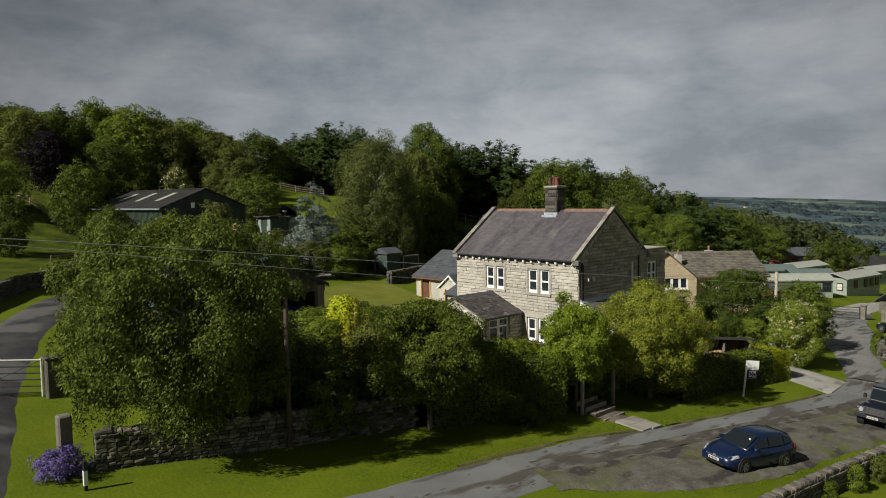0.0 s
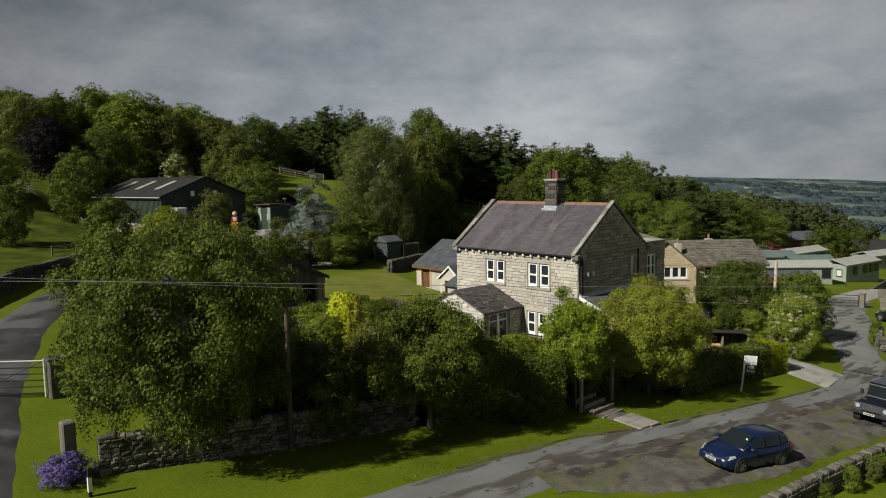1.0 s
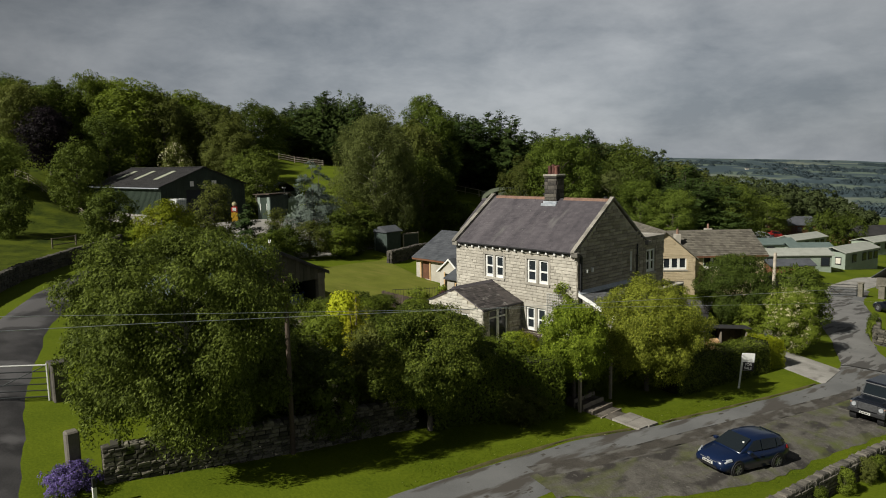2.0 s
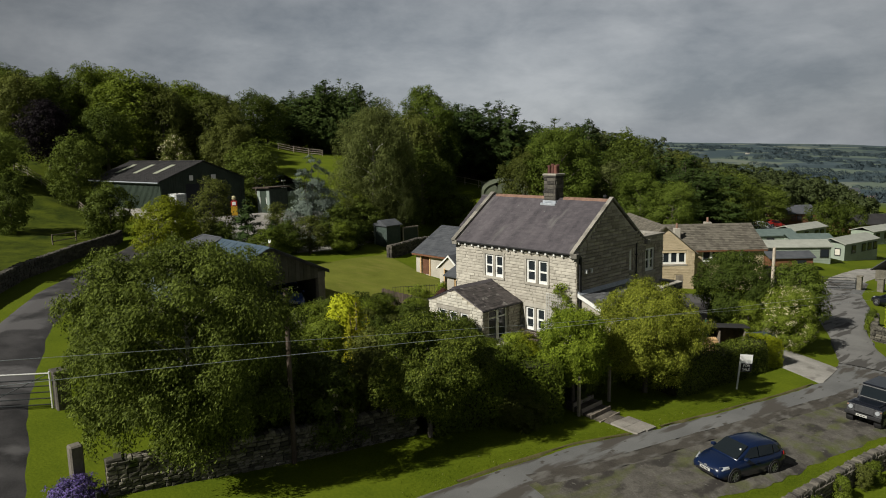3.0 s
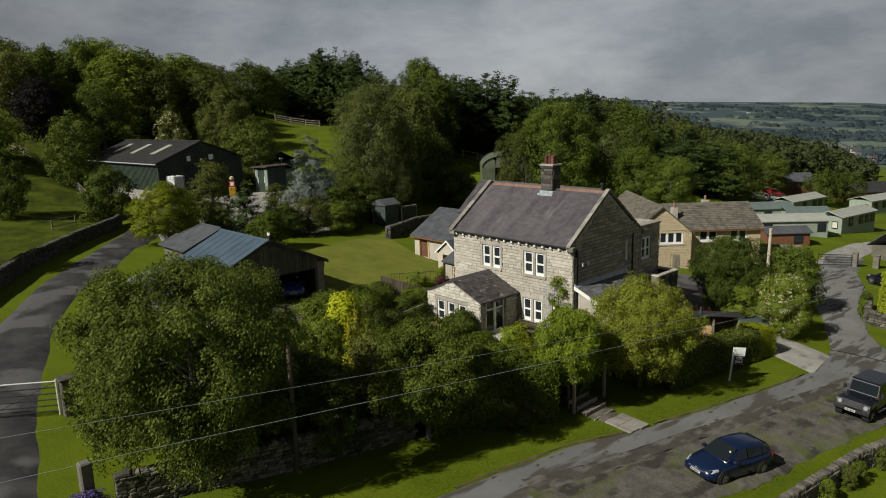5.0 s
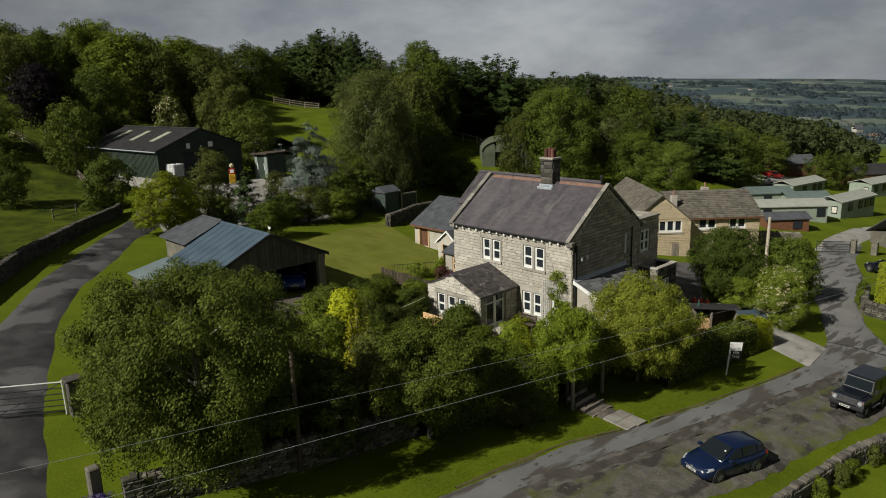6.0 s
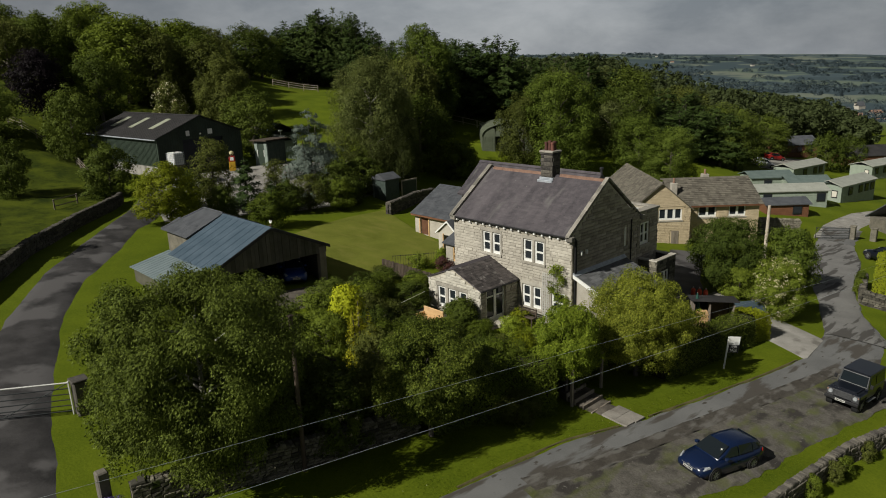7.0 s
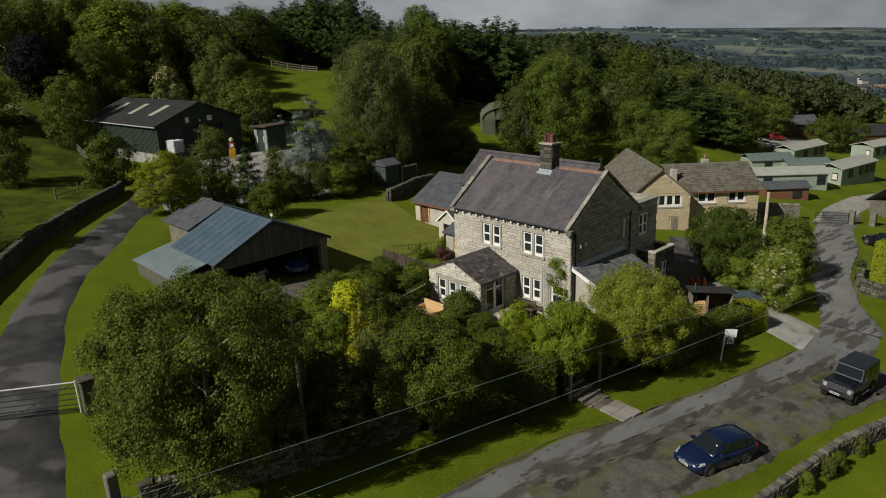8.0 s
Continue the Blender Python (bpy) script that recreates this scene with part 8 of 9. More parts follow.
def ring(x, zl, zm, zt, hl, hm, ht):
    """One section of a car body: sill, waist and top edge, both sides."""
    return [(x, -hl, zl), (x, -hm, zm), (x, -ht, zt), (x, -ht * 0.5, zt + 0.03), (x, ht * 0.5, zt + 0.03), (x, ht, zt), (x, hm, zm), (x, hl, zl)]


def hatchback(colour, label, plate=True):
    ob = thing("parked_car", (0, 0, 0), label, "car")
    sec = [ring(-2.13, 0.42, 0.62, 0.86, 0.66, 0.74, 0.68), ring(-2.05, 0.28, 0.66, 0.97, 0.78, 0.83, 0.76), ring(-1.65, 0.22, 0.68, 1.00, 0.83, 0.875, 0.80),
           ring(-0.6, 0.20, 0.62, 0.96, 0.84, 0.88, 0.80), ring(0.6, 0.20, 0.60, 0.93, 0.84, 0.88, 0.79), ring(1.0, 0.21, 0.60, 0.92, 0.84, 0.88, 0.77), ring(1.55, 0.22, 0.58, 0.84, 0.83, 0.87, 0.72),
           ring(1.92, 0.24, 0.55, 0.75, 0.78, 0.82, 0.64), ring(2.10, 0.30, 0.50, 0.66, 0.66, 0.72, 0.56), ring(2.17, 0.40, 0.48, 0.58, 0.50, 0.58, 0.46)]
    body = part("body", loft(sec), colour, ob)

    def cab(x, zb, hb, zt, ht):
        return [(x, -hb, zb), (x, -ht, zt), (x, -ht * 0.6, zt + 0.035), (x, ht * 0.6, zt + 0.035), (x, ht, zt), (x, hb, zb)]

    part("cabin_shell", loft([cab(-2.0, 0.92, 0.72, 1.02, 0.62), cab(-1.72, 0.94, 0.78, 1.30, 0.60), cab(-1.3, 0.94, 0.80, 1.41, 0.60), cab(-0.5, 0.92, 0.80, 1.45, 0.60), cab(0.15, 0.90, 0.79, 1.41, 0.58), cab(0.55, 0.90, 0.77, 1.22, 0.62), cab(1.08, 0.88, 0.74, 0.93, 0.68)]), colour, ob)
    g = bmesh.new()
    solid(g, [(1.06, -0.66, 0.965), (1.06, 0.66, 0.965), (0.30, 0.56, 1.415), (0.30, -0.56, 1.415)], (0.02, 0, 0.03))
    part("windscreen", g, M_CARGLASS, ob, "dark sloping windscreen")
    g = bmesh.new()
    solid(g, [(-2.0, -0.56, 1.06), (-2.0, 0.56, 1.06), (-1.66, 0.52, 1.36), (-1.66, -0.52, 1.36)], (-0.03, 0, 0.02))
    part("rear_window", g, M_CARGLASS, ob)
    for s in (-1, 1):
        for pts in ([(0.80, 0.755, 0.97), (-0.18, 0.795, 0.98), (-0.18, 0.635, 1.38), (0.20, 0.625, 1.36)], [(-0.26, 0.795, 0.98), (-1.15, 0.805, 1.0), (-1.15, 0.65, 1.36), (-0.26, 0.635, 1.385)], [(-1.23, 0.80, 1.02), (-1.62, 0.785, 1.06), (-1.4, 0.66, 1.33), (-1.23, 0.655, 1.345)]):
            g = bmesh.new()
            solid(g, [(x, y * s, z) for x, y, z in pts], (0, 0.022 * s, 0.008))
            part("side_window", g, M_CARGLASS, ob)
        g = bmesh.new()
        solid(g, [(1.62, 0.80 * s, 0.70), (1.95, 0.70 * s, 0.60), (2.06, 0.52 * s, 0.60), (1.98, 0.55 * s, 0.70), (1.66, 0.76 * s, 0.80)], (0.03, 0.035 * s, 0.02))
        part("headlight", g, M_LAMP, ob, "clear headlight")
        part("fog_lamp", boxed(2.02, 2.12, min(s * 0.55, s * 0.66), max(s * 0.55, s * 0.66), 0.36, 0.44, bevel=0.02), M_LAMP, ob)
        g = bmesh.new()
        solid(g, [(-2.06, 0.78 * s, 0.80), (-1.85, 0.84 * s, 0.84), (-1.85, 0.80 * s, 1.0), (-2.03, 0.72 * s, 0.96)], (-0.03, 0.02 * s, 0))
        part("tail_light", g, M_TAIL, ob)
        mir = bmesh.new()
        box(mir, 0.58, 0.80, min(s * 0.80, s * 1.0), max(s * 0.80, s * 1.0), 0.94, 1.08, 0.04)
        part("mirror", mir, colour, ob)
        for x in (1.30, -1.30):
            arch = bmesh.new()
            tube(arch, (x, s * 0.60, 0.33), (x, s * 0.886, 0.33), 0.385, sides=24)
            part("wheel_arch", arch, M_BLACKTRIM, ob)
            wheel(ob, x, s * 0.80, 0.32, 0.21, s)
        part("door_handle", boxed(-0.15, 0.05, min(s * 0.872, s * 0.90), max(s * 0.872, s * 0.90), 0.78, 0.82, bevel=0.008), colour, ob)
    g = bmesh.new()
    solid(g, [(2.13, -0.50, 0.30), (2.13, 0.50, 0.30), (2.155, 0.44, 0.42), (2.155, -0.44, 0.42)], (0.03, 0, 0))
    part("grille", g, M_BLACKTRIM, ob)
    part("chrome_bar", boxed(2.10, 2.185, -0.42, 0.42, 0.585, 0.61, bevel=0.008), M_ALLOY, ob)
    part("badge", boxed(2.13, 2.20, -0.07, 0.07, 0.58, 0.67, bevel=0.02), M_ALLOY, ob)
    if plate:
        pl = part("number_plate", boxed(2.185, 2.205, -0.27, 0.27, 0.44, 0.56, bevel=0.004), M_PLATE, ob)
        for k in range(6):
            part("character_bar", boxed(2.206, 2.209, -0.21 + k * 0.072, -0.165 + k * 0.072, 0.465, 0.535), M_BLACKTRIM, pl)
    part("wiper", boxed(1.0, 1.06, -0.5, 0.1, 0.985, 1.0), M_BLACKTRIM, ob)
    part("permit", boxed(0.62, 0.66, 0.44, 0.51, 1.27, 1.34), M_WHITE, ob, "white paper in the windscreen")
    return ob


def park(ob, x, y, rz, size=1.0):
    """Set a car on the sloping ground."""
    h = Vector((math.cos(radians(rz)), math.sin(radians(rz))))
    n = Vector((-h.y, h.x))
    f = Vector((x + h.x * 1.3, y + h.y * 1.3))
    b = Vector((x - h.x * 1.3, y - h.y * 1.3))
    l, r = Vector((x + n.x * 0.75, y + n.y * 0.75)), Vector((x - n.x * 0.75, y - n.y * 0.75))
    ax = Vector((f.x - b.x, f.y - b.y, ground_z(*f) - ground_z(*b))).normalized()
    ay = Vector((l.x - r.x, l.y - r.y, ground_z(*l) - ground_z(*r))).normalized()
    az = ax.cross(ay).normalized()
    ay = az.cross(ax)
    m = Matrix((ax, ay, az)).transposed().to_4x4()
    ob.matrix_world = Matrix.Translation((x, y, (ground_z(*f) + ground_z(*b)) / 2 + 0.05)) @ m @ Matrix.Diagonal((size, size, size, 1))
    return ob


park(hatchback(M_NAVY, "dark blue hatchback parked on the gravel lay-by"), 12.98, -7.08, -105.4, 0.89)


M_FRAMEGREY = material("frame_grey", (0.045, 0.047, 0.050), (0.075, 0.078, 0.082), 6, 40, 0.5, 0.1)
M_GRILLE = material("grille_grey", (0.045, 0.046, 0.05), (0.085, 0.086, 0.09), 6, 40, 0.5, 0.3, metal=0.3)


def four_by_four(colour):
    ob = thing("parked_jeep", (0, 0, 0), "dark boxy four-wheel-drive parked on the lay-by", "car")
    body = bmesh.new()
    box(body, -1.95, 0.55, -0.80, 0.80, 0.55, 1.18, 0.05)
    box(body, 0.55, 1.62, -0.70, 0.70, 0.60, 1.16, 0.05)
    part("body", body, colour, ob)
    part("bonnet", boxed(0.50, 1.60, -0.62, 0.62, 1.16, 1.24, bevel=0.04), colour, ob)
    cabm = bmesh.new()
    for pts in ([(-1.93, 1.18, 0.79), (-1.90, 1.88, 0.70), (0.30, 1.88, 0.70), (0.52, 1.18, 0.79)],):
        vs = []
        for s in (-1, 1):
            vs.append([cabm.verts.new((x, y * s, z)) for x, z, y in pts])
        cabm.faces.new(vs[0])
        cabm.faces.new(vs[1][::-1])
        for i in range(4):
            j = (i + 1) % 4
            cabm.faces.new((vs[0][i], vs[1][i], vs[1][j], vs[0][j]))
    bmesh.ops.recalc_face_normals(cabm, faces=cabm.faces)
    part("cabin_shell", cabm, colour, ob)
    part("roof", boxed(-1.95, 0.36, -0.72, 0.72, 1.87, 1.96, bevel=0.05), M_DARKGREY, ob, "dark grey roof panel")
    g = bmesh.new()
    solid(g, [(0.50, -0.68, 1.28), (0.50, 0.68, 1.28), (0.335, 0.64, 1.80), (0.335, -0.64, 1.80)], (0.02, 0, 0.008))
    part("windscreen", g, M_CARGLASS, ob)
    g = bmesh.new()
    for a, b in (((0.515, -0.72, 1.25), (0.515, 0.72, 1.25)), ((0.34, -0.68, 1.83), (0.34, 0.68, 1.83)), ((0.515, -0.72, 1.25), (0.34, -0.68, 1.83)), ((0.515, 0.72, 1.25), (0.34, 0.68, 1.83))):
        tube(g, a, b, 0.035, 0.035, 6)
    part("windscreen_frame", g, M_FRAMEGREY, ob, "grey windscreen frame")
    for s in (-1, 1):
        for x0, x1 in ((-0.45, 0.30), (-1.75, -0.60)):
            g = bmesh.new()
            solid(g, [(x0, 0.785 * s, 1.25), (x1, 0.785 * s, 1.25), (x1 - (0.12 if x1 > 0 else 0), 0.712 * s, 1.78), (x0, 0.712 * s, 1.78)], (0, 0.016 * s, 0))
            part("side_window", g, M_CARGLASS, ob)
        part("wing", boxed(0.62, 1.66, min(s * 0.56, s * 0.86), max(s * 0.56, s * 0.86), 0.85, 1.10, bevel=0.04), colour, ob)
        part("front_panel", boxed(1.60, 1.70, min(s * 0.46, s * 0.84), max(s * 0.46, s * 0.84), 0.66, 1.06, bevel=0.02), M_GRILLE, ob)
        h = bmesh.new()
        tube(h, (1.69, s * 0.64, 0.90), (1.75, s * 0.64, 0.90), 0.12, 0.11, 14)
        part("headlight", h, M_LAMP, ob, "round clear headlight")
        h = bmesh.new()
        tube(h, (1.69, s * 0.79, 0.98), (1.73, s * 0.79, 0.98), 0.045, 0.04, 10)
        part("indicator", h, M_CLAY, ob)
        part("mirror", boxed(0.46, 0.54, min(s * 0.86, s * 1.02), max(s * 0.86, s * 1.02), 1.28, 1.52, bevel=0.02), M_BLACKTRIM, ob)
        for x in (1.15, -1.25):
            a = bmesh.new()
            tube(a, (x, s * 0.5, 0.42), (x, s * 0.83, 0.42), 0.47, sides=20)
            part("wheel_arch", a, M_BLACKTRIM, ob)
            wheel(ob, x, s * 0.74, 0.39, 0.26, s)
        part("step", boxed(-0.6, 0.5, min(s * 0.78, s * 0.92), max(s * 0.78, s * 0.92), 0.45, 0.52, bevel=0.02), M_ALLOY, ob)
    part("grille", boxed(1.60, 1.70, -0.46, 0.46, 0.70, 1.06, bevel=0.02), M_GRILLE, ob, "grey slatted grille")
    part("bumper", boxed(1.66, 1.84, -0.88, 0.88, 0.50, 0.68, bevel=0.03), M_BLACKTRIM, ob)
    pl = part("number_plate", boxed(1.842, 1.855, -0.30, 0.22, 0.53, 0.65), M_PLATE, ob)
    for k in range(6):
        part("character_bar", boxed(1.856, 1.859, -0.25 + k * 0.072, -0.205 + k * 0.072, 0.555, 0.625), M_BLACKTRIM, pl)
    return ob


park(four_by_four(M_DARKGREY), 14.75, 4.66, -94.6, 0.93)
blue = hatchback(M_BLUECAR, "bright blue car parked inside the vehicle shelter", True)
park(blue, -19.6, -8.0, -22)
far1 = hatchback(M_REDCAR, "small red car parked beside the lodges", False)
park(far1, *to_xy(68.6, 142.0), 60)
far2 = hatchback(M_SILVER, "silver car parked beside the lodges", False)
park(far2, *to_xy(57.0, 122.0), 40)
far3 = hatchback(M_DARKGREY, "dark car parked by the gate lodge", False)
park(far3, 7.2, 40.2, 150)

bike = thing("motorbike", (-17.9, -11.6, ground_z(-17.9, -11.6)), "motorbike with chrome parts standing in the shelter", "motorbike")
for y in (-0.7, 0.7):
    wb = bmesh.new()
    tube(wb, (-0.06, y, 0.32), (0.06, y, 0.32), 0.32, sides=18)
    part("wheel", wb, M_TYRE, bike)
part("tank", boxed(-0.14, 0.14, -0.1, 0.4, 0.75, 0.98, bevel=0.06), M_ALLOY, bike)
part("seat", boxed(-0.15, 0.15, -0.75, -0.1, 0.72, 0.84, bevel=0.04), M_BLACKTRIM, bike)
hb = bmesh.new()
tube(hb, (-0.4, 0.42, 1.08), (0.4, 0.42, 1.08), 0.02)
tube(hb, (0, 0.42, 1.08), (0, 0.72, 0.35), 0.035)
part("handlebar", hb, M_ALLOY, bike)
part("engine", boxed(-0.2, 0.2, -0.3, 0.3, 0.28, 0.7, bevel=0.05), M_ALLOY, bike)


# ---- small things round the house ----
M_TRELLIS = material("faded_paint", (0.36, 0.35, 0.32), (0.52, 0.51, 0.48), 3, 30, 0.7, 0.1)
trellis = thing("wall_trellis", (-2.2, -0.06, 0), "white timber trellis fixed to the house front", "trellis")
for k in range(8):
    x = 0.0 + k * 0.165
    z0 = 1.88 if k < 0 else (-0.15 if k < 4 else 1.86)
    part("lath", boxed(x, x + 0.04, -0.02, 0.0, z0, 2.82), M_TRELLIS, trellis)
for k in range(18):
    z = -0.1 + k * 0.168
    w = 0.52 if z < 1.85 else 1.2
    part("cross_lath", boxed(0, w, -0.036, -0.021, z, z + 0.04), M_TRELLIS, trellis)
climber = thing("climbing_plant", (-0.95, -0.35, 0), "green climber trained up the trellis", "climbing plant")
_rng = np.random.default_rng(91)
_l = [((0.05 + 0.34 * math.sin(i * 1.3), 0.02, 1.35 + i * 0.2), (0.30 + 0.14 * math.sin(i * 2.1), 0.16, 0.26)) for i in range(11)]
_p, _o = scatter(_rng, _l, 1500)
_p, _o = twigs(_rng, _p, _o, 9, 0.09)
_p[:, 1] = np.minimum(_p[:, 1], 0.24)
bm = bmesh.new()
tube(bm, (0, 0.1, -1.0), (0.1, 0.15, 1.2), 0.035, 0.025)
tube(bm, (0.1, 0.15, 1.2), (-0.05, 0.12, 3.3), 0.025, 0.01)
part("stem", bm, M_BARK, climber)
part("foliage", leaf_mesh("foliage", _p, _o, 0.10, M_LEAF_BRIGHT, _rng), None, climber)
porch_bush = broadleaf(92, 2.2, 1.8, M_LEAF_DARK, 9000, 0.085, 0.0, 18, "dark green flowering bush under the porch window", name="porch_bush", per=30, category="shrub")
plant(porch_bush, -4.9, -4.7, 0, 1.0)
for x, y, w, h, m, lab in ((-3.1, -0.9, 1.4, 0.9, M_LEAF_GOLD2, "low golden shrub under the lower window"), (-14.6, 3.0, 1.8, 1.0, M_LEAF_PURPLE2, "reddish purple shrub by the back path"), (-16.2, 1.6, 1.7, 1.2, M_LEAF, "rose bush with pale flowers by the lawn"), (-17.0, 4.9, 0.7, 0.9, M_LEAF_BRIGHT, "potted plant beside the annex door")):
    b = broadleaf(int(100 + x * -3), w, h, m, 2200, 0.08, 0.0, 12, lab, name="border_shrub", per=30, category="shrub")
    plant(b, x, y)
bench = thing("garden_bench", (-2.9, -0.75, ground_z(-2.9, -0.75) + 0.15), "dark timber garden bench against the house wall", "bench")
for k in range(4):
    part("seat_slat", boxed(-0.75, 0.75, -0.42 + k * 0.11, -0.33 + k * 0.11, 0.42, 0.45), M_TIMBER_DARK, bench)
for k in range(3):
    part("back_slat", boxed(-0.75, 0.75, 0.05, 0.08, 0.55 + k * 0.14, 0.65 + k * 0.14), M_TIMBER_DARK, bench)
for x in (-0.72, 0.66):
    for y in (-0.42, 0.03):
        part("leg", boxed(x, x + 0.06, y, y + 0.06, -0.2, 0.42 if y < 0 else 0.98), M_TIMBER_DARK, bench)
picnic = thing("garden_sofa", (-6.4, -6.1, ground_z(-6.4, -6.1)), "new pale timber garden seat on the terrace", "bench")
part("seat", boxed(-0.9, 0.9, -0.4, 0.3, 0.30, 0.42, bevel=0.02), M_NEWWOOD, picnic)
part("backrest", boxed(-0.9, 0.9, 0.3, 0.42, 0.25, 1.0, bevel=0.03), M_NEWWOOD, picnic)
for x in (-0.9, 0.8):
    part("armrest", boxed(x, x + 0.1, -0.4, 0.3, 0.3, 0.68, bevel=0.02), M_NEWWOOD, picnic)
    part("leg", boxed(x, x + 0.1, -0.4, -0.3, -0.1, 0.3), M_NEWWOOD, picnic)
    part("leg", boxed(x, x + 0.1, 0.2, 0.3, -0.1, 0.3), M_NEWWOOD, picnic)
table = thing("garden_table", (-5.9, -7.6, ground_z(-5.9, -7.6)), "slatted timber garden table on the terrace", "table")
for k in range(5):
    part("top_slat", boxed(-0.7, 0.7, -0.4 + k * 0.165, -0.25 + k * 0.165, 0.70, 0.74), M_TIMBER, table)
for x in (-0.62, 0.55):
    for y in (-0.36, 0.33):
        part("leg", boxed(x, x + 0.07, y, y + 0.07, -0.1, 0.70), M_TIMBER, table)
strip("terrace", [(-8.8, -6.4), (-6, -6.1), (-3.4, -5.6)], [(-8.9, -3.5), (-6, -3.5), (-3.4, -1.2)], M_GRAVEL, "paved terrace in front of the porch", 0.06, 10, 6)
doorstep = thing("door_step", (-3.7, -2.1, ground_z(-3.7, -2.1)), "broad stone step below the glazed doors", "step")
part("slab", boxed(-0.35, 0.35, -0.8, 0.8, -0.3, 0.28, bevel=0.03), M_STONE, doorstep)

store = thing("log_store", (4.7, 9.4, ground_z(4.7, 9.4)), "open timber log store with dark felt roof", "shed", rz=35)
part("back_wall", boxed(-1.3, 1.3, 0.75, 0.8, -0.1, 1.75), M_TIMBER_DARK, store)
for x in (-1.3, -0.3, 1.22):
    part("post", boxed(x, x + 0.08, -0.75, 0.75, -0.1, 1.7), M_TIMBER, store)
bm = bmesh.new()
solid(bm, [(-1.5, -0.95, 1.98), (1.5, -0.95, 1.98), (1.5, 0.95, 1.72), (-1.5, 0.95, 1.72)], (0, 0, 0.07))
part("roof", bm, M_DARKROOF, store)
_lr = random.Random(93)
for i in range(9):
    for j in range(7):
        bm = bmesh.new()
        x, z = -1.12 + j * 0.118 + 0.06 * (i % 2), 0.02 + i * 0.135
        tube(bm, (x, -0.72 + _lr.uniform(0, 0.06), z), (x, -0.2, z), _lr.uniform(0.05, 0.068), sides=7)
        part("log", bm, M_NEWWOOD, store)
cover = thing("folded_parasol", (4.0, 8.6, ground_z(4.0, 8.6)), "folded dark green parasol beside the log store", "parasol")
bm = bmesh.new()
tube(bm, (0, 0, -0.1), (0, 0, 2.3), 0.03)
part("pole", bm, M_TIMBER, cover)
bm = bmesh.new()
tube(bm, (0, 0, 0.7), (0, 0, 1.7), 0.22, 0.16, 9)
tube(bm, (0, 0, 1.7), (0, 0, 2.25), 0.16, 0.03, 9)
part("canopy", bm, M_TEAL, cover, "dark green folded canvas")
for i, (x, y) in enumerate(((0.95, 14.2), (1.35, 14.4), (1.75, 14.6))):
    gb = thing("gas_bottle", (x, y, ground_z(x, y)), "orange-red gas bottle by the drive wall", "gas bottle", "gas bottles")
    bm = bmesh.new()
    tube(bm, (0, 0, -0.05), (0, 0, 0.56), 0.17, 0.17, 14)
    tube(bm, (0, 0, 0.56), (0, 0, 0.68), 0.17, 0.08, 14)
    part("cylinder", bm, M_ORANGE, gb)
    bm = bmesh.new()
    tube(bm, (0, 0, 0.68), (0, 0, 0.80), 0.05)
    part("valve", bm, M_ALLOY, gb)
bin1 = thing("wheelie_bin", (6.3, 15.0, ground_z(6.3, 15.0)), "black wheeled refuse bin by the driveway", "bin")
part("body", boxed(-0.3, 0.3, -0.35, 0.35, 0.0, 1.0, bevel=0.03), M_BLACKTRIM, bin1)
part("lid", boxed(-0.32, 0.32, -0.38, 0.38, 1.0, 1.08, bevel=0.03), M_BLACKTRIM, bin1)
part("label_patch", boxed(0.301, 0.306, -0.15, 0.15, 0.5, 0.75), M_WHITE, bin1)
tarp = thing("covered_trailer", (5.3, 13.2, ground_z(5.3, 13.2)), "low trailer under a grey cover on the driveway", "trailer", rz=60)
bm = bmesh.new()
solid(bm, [(-1.3, -0.7, 0.35), (-1.3, 0.7, 0.35), (-1.2, 0.55, 0.95), (-1.2, -0.55, 0.95)], (2.5, 0, -0.1))
part("cover", bm, M_BLUESHEET, tarp)
for y in (-0.75, 0.75):
    bm = bmesh.new()
    tube(bm, (0, y - 0.07, 0.28), (0, y + 0.07, 0.28), 0.28, sides=16)
    part("wheel", bm, M_TYRE, tarp)
sideblock = thing("stone_side_room", (0.55, 8.7, ground_z(0.95, 9.0)), "small flat-roofed dark stone room beside the gable", "outbuilding")
bm = bmesh.new()
wall_cells(bm, "x", -1.0, 0.28, -0.95, 0.85, -0.6, 3.9, [(-0.75, 0.25, 1.9, 3.0)])
wall_cells(bm, "y", 0.57, 0.28, -0.72, 1.3, -0.6, 3.9, [(-0.3, 0.7, 1.6, 3.1)])
wall_cells(bm, "x", 1.3, 0.28, -0.95, 0.85, -0.6, 3.9, [])
part("wall", bm, M_MORTAR_DARK, sideblock)
part("deck", boxed(-0.95, 0.57, -0.72, 1.3, 3.3, 3.4), M_LEAD, sideblock)
for dims in ((-0.98, 0.9, -1.05, -0.68, 3.9, 4.0), (0.53, 0.9, -0.676, 1.26, 3.9, 4.0), (-0.98, 0.9, 1.264, 1.63, 3.9, 4.0)):
    part("coping", boxed(*dims, bevel=0.02), M_DRESSED, sideblock)
window(sideblock, "y", 0.85, -0.3, 0.7, 1.6, 3.1, lights=2, mullion=0.0, inward=-1)
window(sideblock, "x", -1.0, -0.75, 0.25, 1.9, 3.0, lights=2, mullion=0.0)
lay_courses(sideblock, M_WALLSTONE, "y", 0.85, -1.0, 1.58, -0.4, 3.9, [(-0.35, 0.75, 1.45, 3.15)], 0.2, (0.3, 0.6), 120, 66, 0.03, face=1)
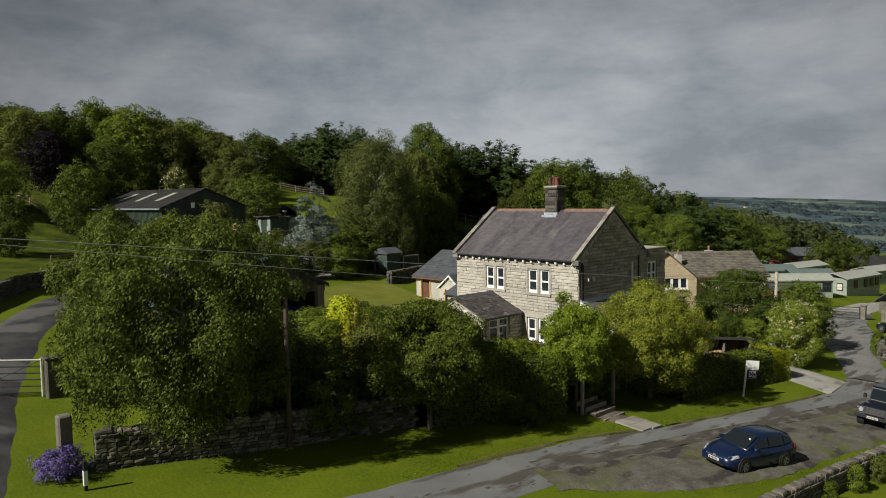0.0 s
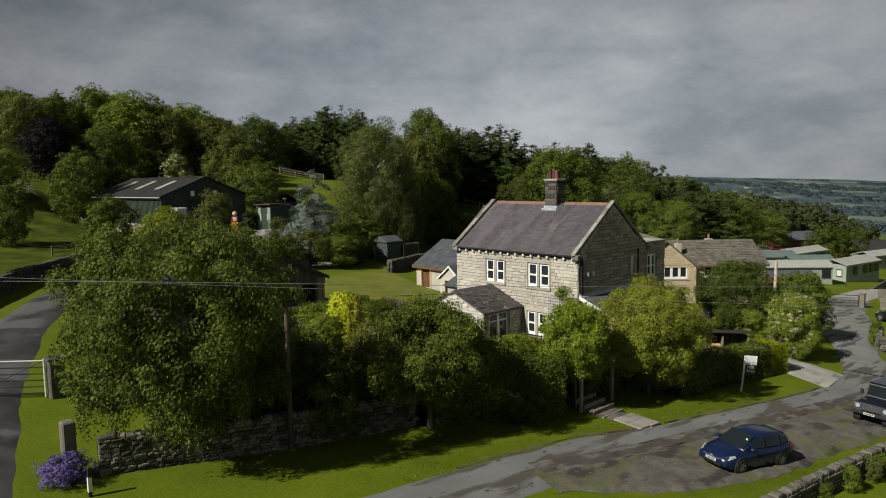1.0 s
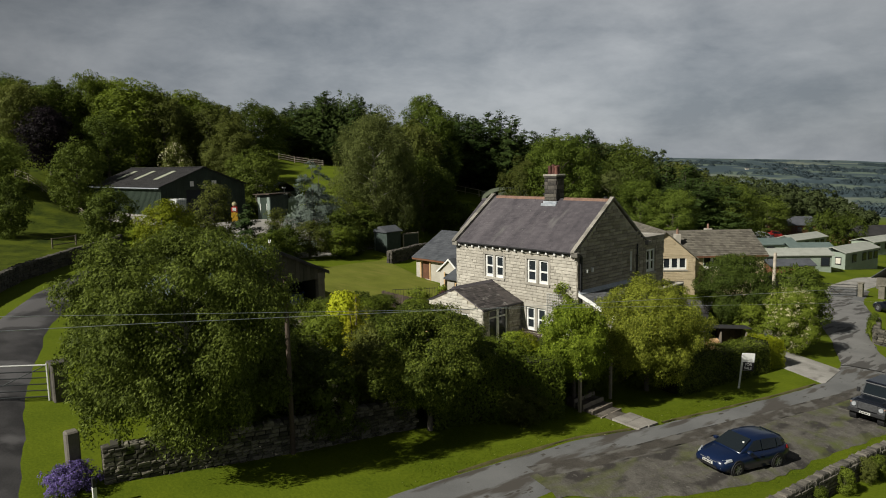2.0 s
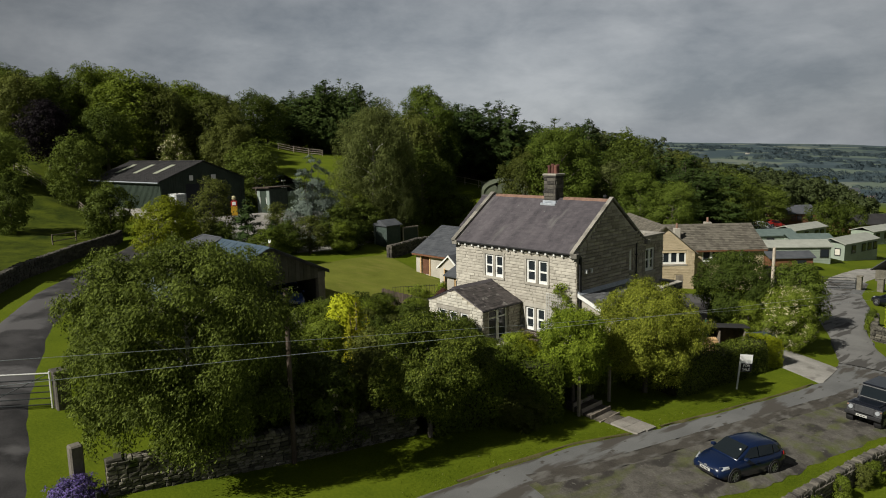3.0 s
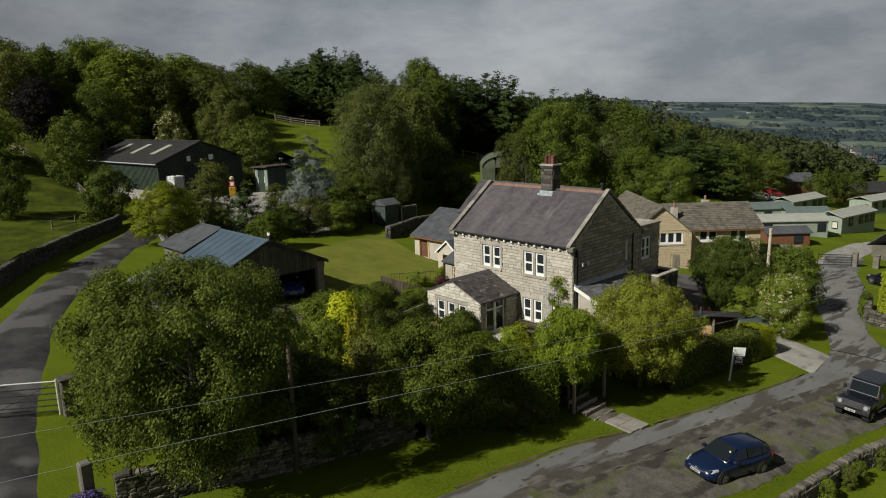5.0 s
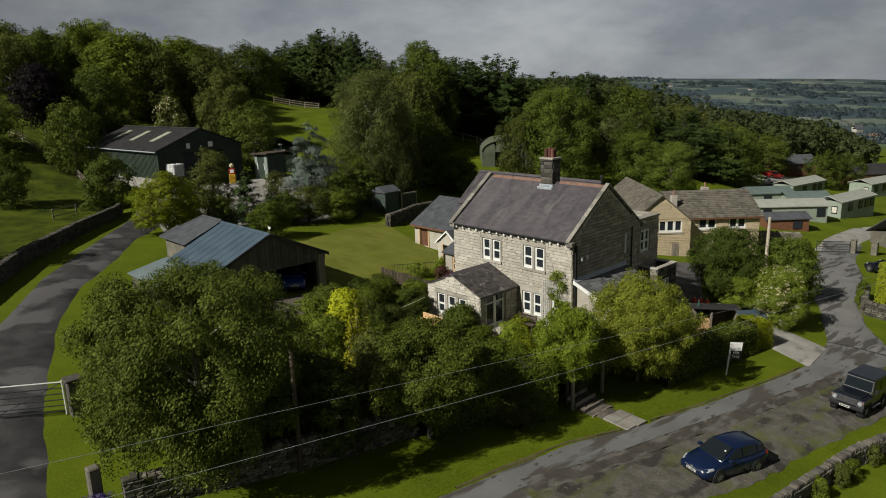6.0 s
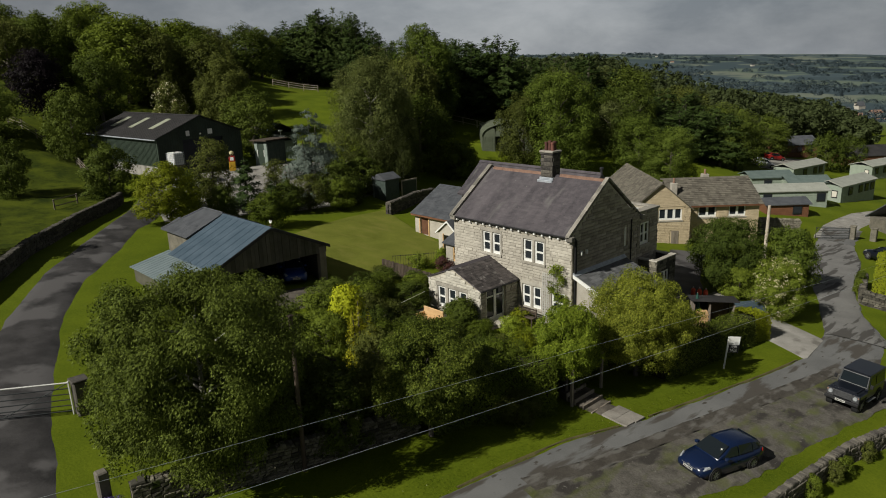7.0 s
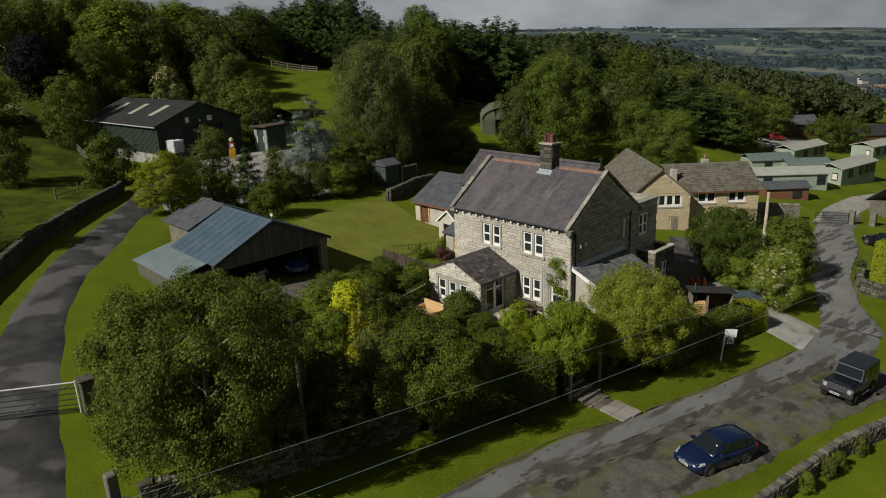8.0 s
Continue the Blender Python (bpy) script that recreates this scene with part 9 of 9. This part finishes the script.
lay_courses(sideblock, M_WALLSTONE, "x", -1.0, -0.95, 0.85, -0.4, 3.9, [(-0.8, 0.3, 1.75, 3.05)], 0.2, (0.3, 0.6), 80, 67, 0.03)

def drain_pipe(points, label):
    ob = thing("drain_pipe", points[0], label, "pipe", "drain pipes")
    bm = bmesh.new()
    o = Vector(points[0])
    for a, b in zip(points, points[1:]):
        tube(bm, Vector(a) - o, Vector(b) - o, 0.045, 0.045, 8)
    part("pipe", bm, M_BLACK, ob)
    for z in (0.25, 0.7):
        p = Vector(points[-2]).lerp(Vector(points[-1]), z) - o
        part("bracket", boxed(p.x - 0.06, p.x + 0.05, p.y - 0.075, p.y + 0.075, p.z - 0.03, p.z + 0.03), M_BLACK, ob)


drain_pipe([(0.08, -0.22, 5.3), (0.09, 0.35, 5.2), (0.09, 0.35, 2.4)], "black iron drain pipe down the gable corner")
drain_pipe([(0.09, 6.55, 5.4), (0.09, 6.55, 5.3), (0.09, 6.55, 2.6)], "black iron drain pipe down the rear of the gable")

# stones of the house walls
lay_courses(front_wall, M_STONE, "x", 0.0, -10.2, 0.0, -0.9, 5.5, [(h[0] - 0.16, h[1] + 0.16, h[2] - 0.16, h[3] + 0.24) for h in front_holes], 0.20, (0.30, 0.72), 300, 61, 0.032, near=lambda s: abs(s[0] + 4.5) + abs(s[1] - 2.5))
lay_courses(gable_wall, M_STONE_WORN_SHADED, "y", 0.0, 0.0, 7.4, 0.0, 8.3, [(h[0] - 0.05, h[1] + 0.05, h[2] - 0.16, h[3] + 0.1) for h in gable_holes[:1]], 0.21, (0.32, 0.75), 300, 62, 0.032, top=gable_top, face=1, near=lambda s: abs(s[0] - 3.0) + abs(s[1] - 5))
lay_courses(ext_wall, M_STONE_WORN_SHADED, "y", 0.0, 7.42, 10.1, 0.0, 5.62, [(gable_holes[1][0] - 0.05, gable_holes[1][1] + 0.05, gable_holes[1][2] - 0.16, gable_holes[1][3] + 0.1)], 0.21, (0.32, 0.75), 150, 63, 0.032, face=1)
lay_courses(gwall, M_BRICK, "x", -0.02, 0.0, 5.9, -2.6, 3.8, [(h[0] - 0.1, h[1] + 0.1, h[2] - 0.18, h[3] + 0.1) for h in B0], 0.16, (0.30, 0.55), 200, 64, 0.02, top=lambda a: 1.25 + (1 - abs(a - 2.95) / 2.95) * 2.6 - 0.1)
lay_courses(mwall, M_BRICK, "x", 1.48, 5.9, 13.3, -2.6, 1.2, [(h[0] - 0.1, h[1] + 0.1, h[2] - 0.18, h[3] + 0.1) for h in B1], 0.16, (0.30, 0.55), 200, 65, 0.02)

strip("shelter_yard", [(-17.6, -15.2), (-17.4, -10.6), (-17.2, -6.5)], [(-12.6, -14.0), (-13.2, -10.4), (-14.0, -6.9)], M_GRAVEL, "dark gravel apron in front of the vehicle shelter", 0.05, 16, 8)
bird = thing("roof_ornament", (-17.2, -10.6, 5.5), "small white and rust roof ornament on the shelter gable", "ornament")
bm = bmesh.new()
for c, r in (((0, 0, 0.34), (0.12, 0.06, 0.07)), ((-0.10, 0, 0.44), (0.045, 0.04, 0.06)), ((0.13, 0, 0.42), (0.06, 0.03, 0.10))):
    made = bmesh.ops.create_uvsphere(bm, u_segments=10, v_segments=7, radius=1.0)
    for k in made["verts"]:
        k.co = Vector((c[0] + k.co.x * r[0], c[1] + k.co.y * r[1], c[2] + k.co.z * r[2]))
part("figure", bm, M_WHITE, bird)
bm = bmesh.new()
tube(bm, (0, 0, -0.1), (0, 0, 0.32), 0.03, 0.03)
tube(bm, (0, -0.16, 0.12), (0, 0.16, 0.12), 0.02, 0.02)
part("stand", bm, M_CLAY, bird, "rust-brown stand")

timber_pole = thing("wooden_pole", (2.3, -20.9, ground_z(2.3, -20.9)), "old dark wooden pole standing behind the garden wall", "pole")
bm = bmesh.new()
tube(bm, (0, 0, -0.3), (0, 0, 6.6), 0.10, 0.08, 10)
part("shaft", bm, M_TIMBER_DARK, timber_pole)
part("cap", boxed(-0.11, 0.11, -0.11, 0.11, 6.6, 6.66, bevel=0.02), M_TIMBER_DARK, timber_pole)
line = thing("washing_line", (-5.6, -12.7, ground_z(-5.6, -12.7)), "pale washing line strung from a grey timber post", "washing line")
part("post", boxed(-0.06, 0.06, -0.06, 0.06, -0.3, 1.75, bevel=0.015), M_TIMBER, line)
bm = bmesh.new()
tube(bm, (0, 0, 1.66), (-1.8, 7.2, 1.5), 0.012, 0.012, 6)
part("cord", bm, M_WHITE, line)
rose = broadleaf(95, 1.8, 2.3, M_LEAF, 6000, 0.07, 0.05, 14, "rose bush with clusters of white flowers by the wall", name="rose_bush", per=45, category="shrub", corners=3)
_rng = np.random.default_rng(96)
_p, _o = scatter(_rng, lobes_of(np.random.default_rng(95), 2.0, 2.0, 0.3, 2.4, 14), 420, 0.05, 0.05)
_p, _o = twigs(_rng, _p, _o, 12, 0.05)
part("blossom", leaf_mesh("blossom", _p, _o, 0.09, M_FLOWER, _rng, 0.9), None, rose, "clusters of white roses")
plant(rose, 1.9, -18.6)
arch = thing("garden_arch", (-2.91, -17.03, ground_z(-2.91, -17.03)), "dark timber garden arch behind the wall", "arch")
for x, y in ((0.0, 0.0), (1.36, 0.27)):
    part("post", boxed(x - 0.06, x + 0.06, y - 0.06, y + 0.06, -0.3, 2.23, bevel=0.01), M_TIMBER_DARK, arch)
bm = bmesh.new()
tube(bm, (-0.41, -0.08, 2.23), (1.63, 0.32, 2.23), 0.07, 0.07, 6)
part("beam", bm, M_TIMBER_DARK, arch)
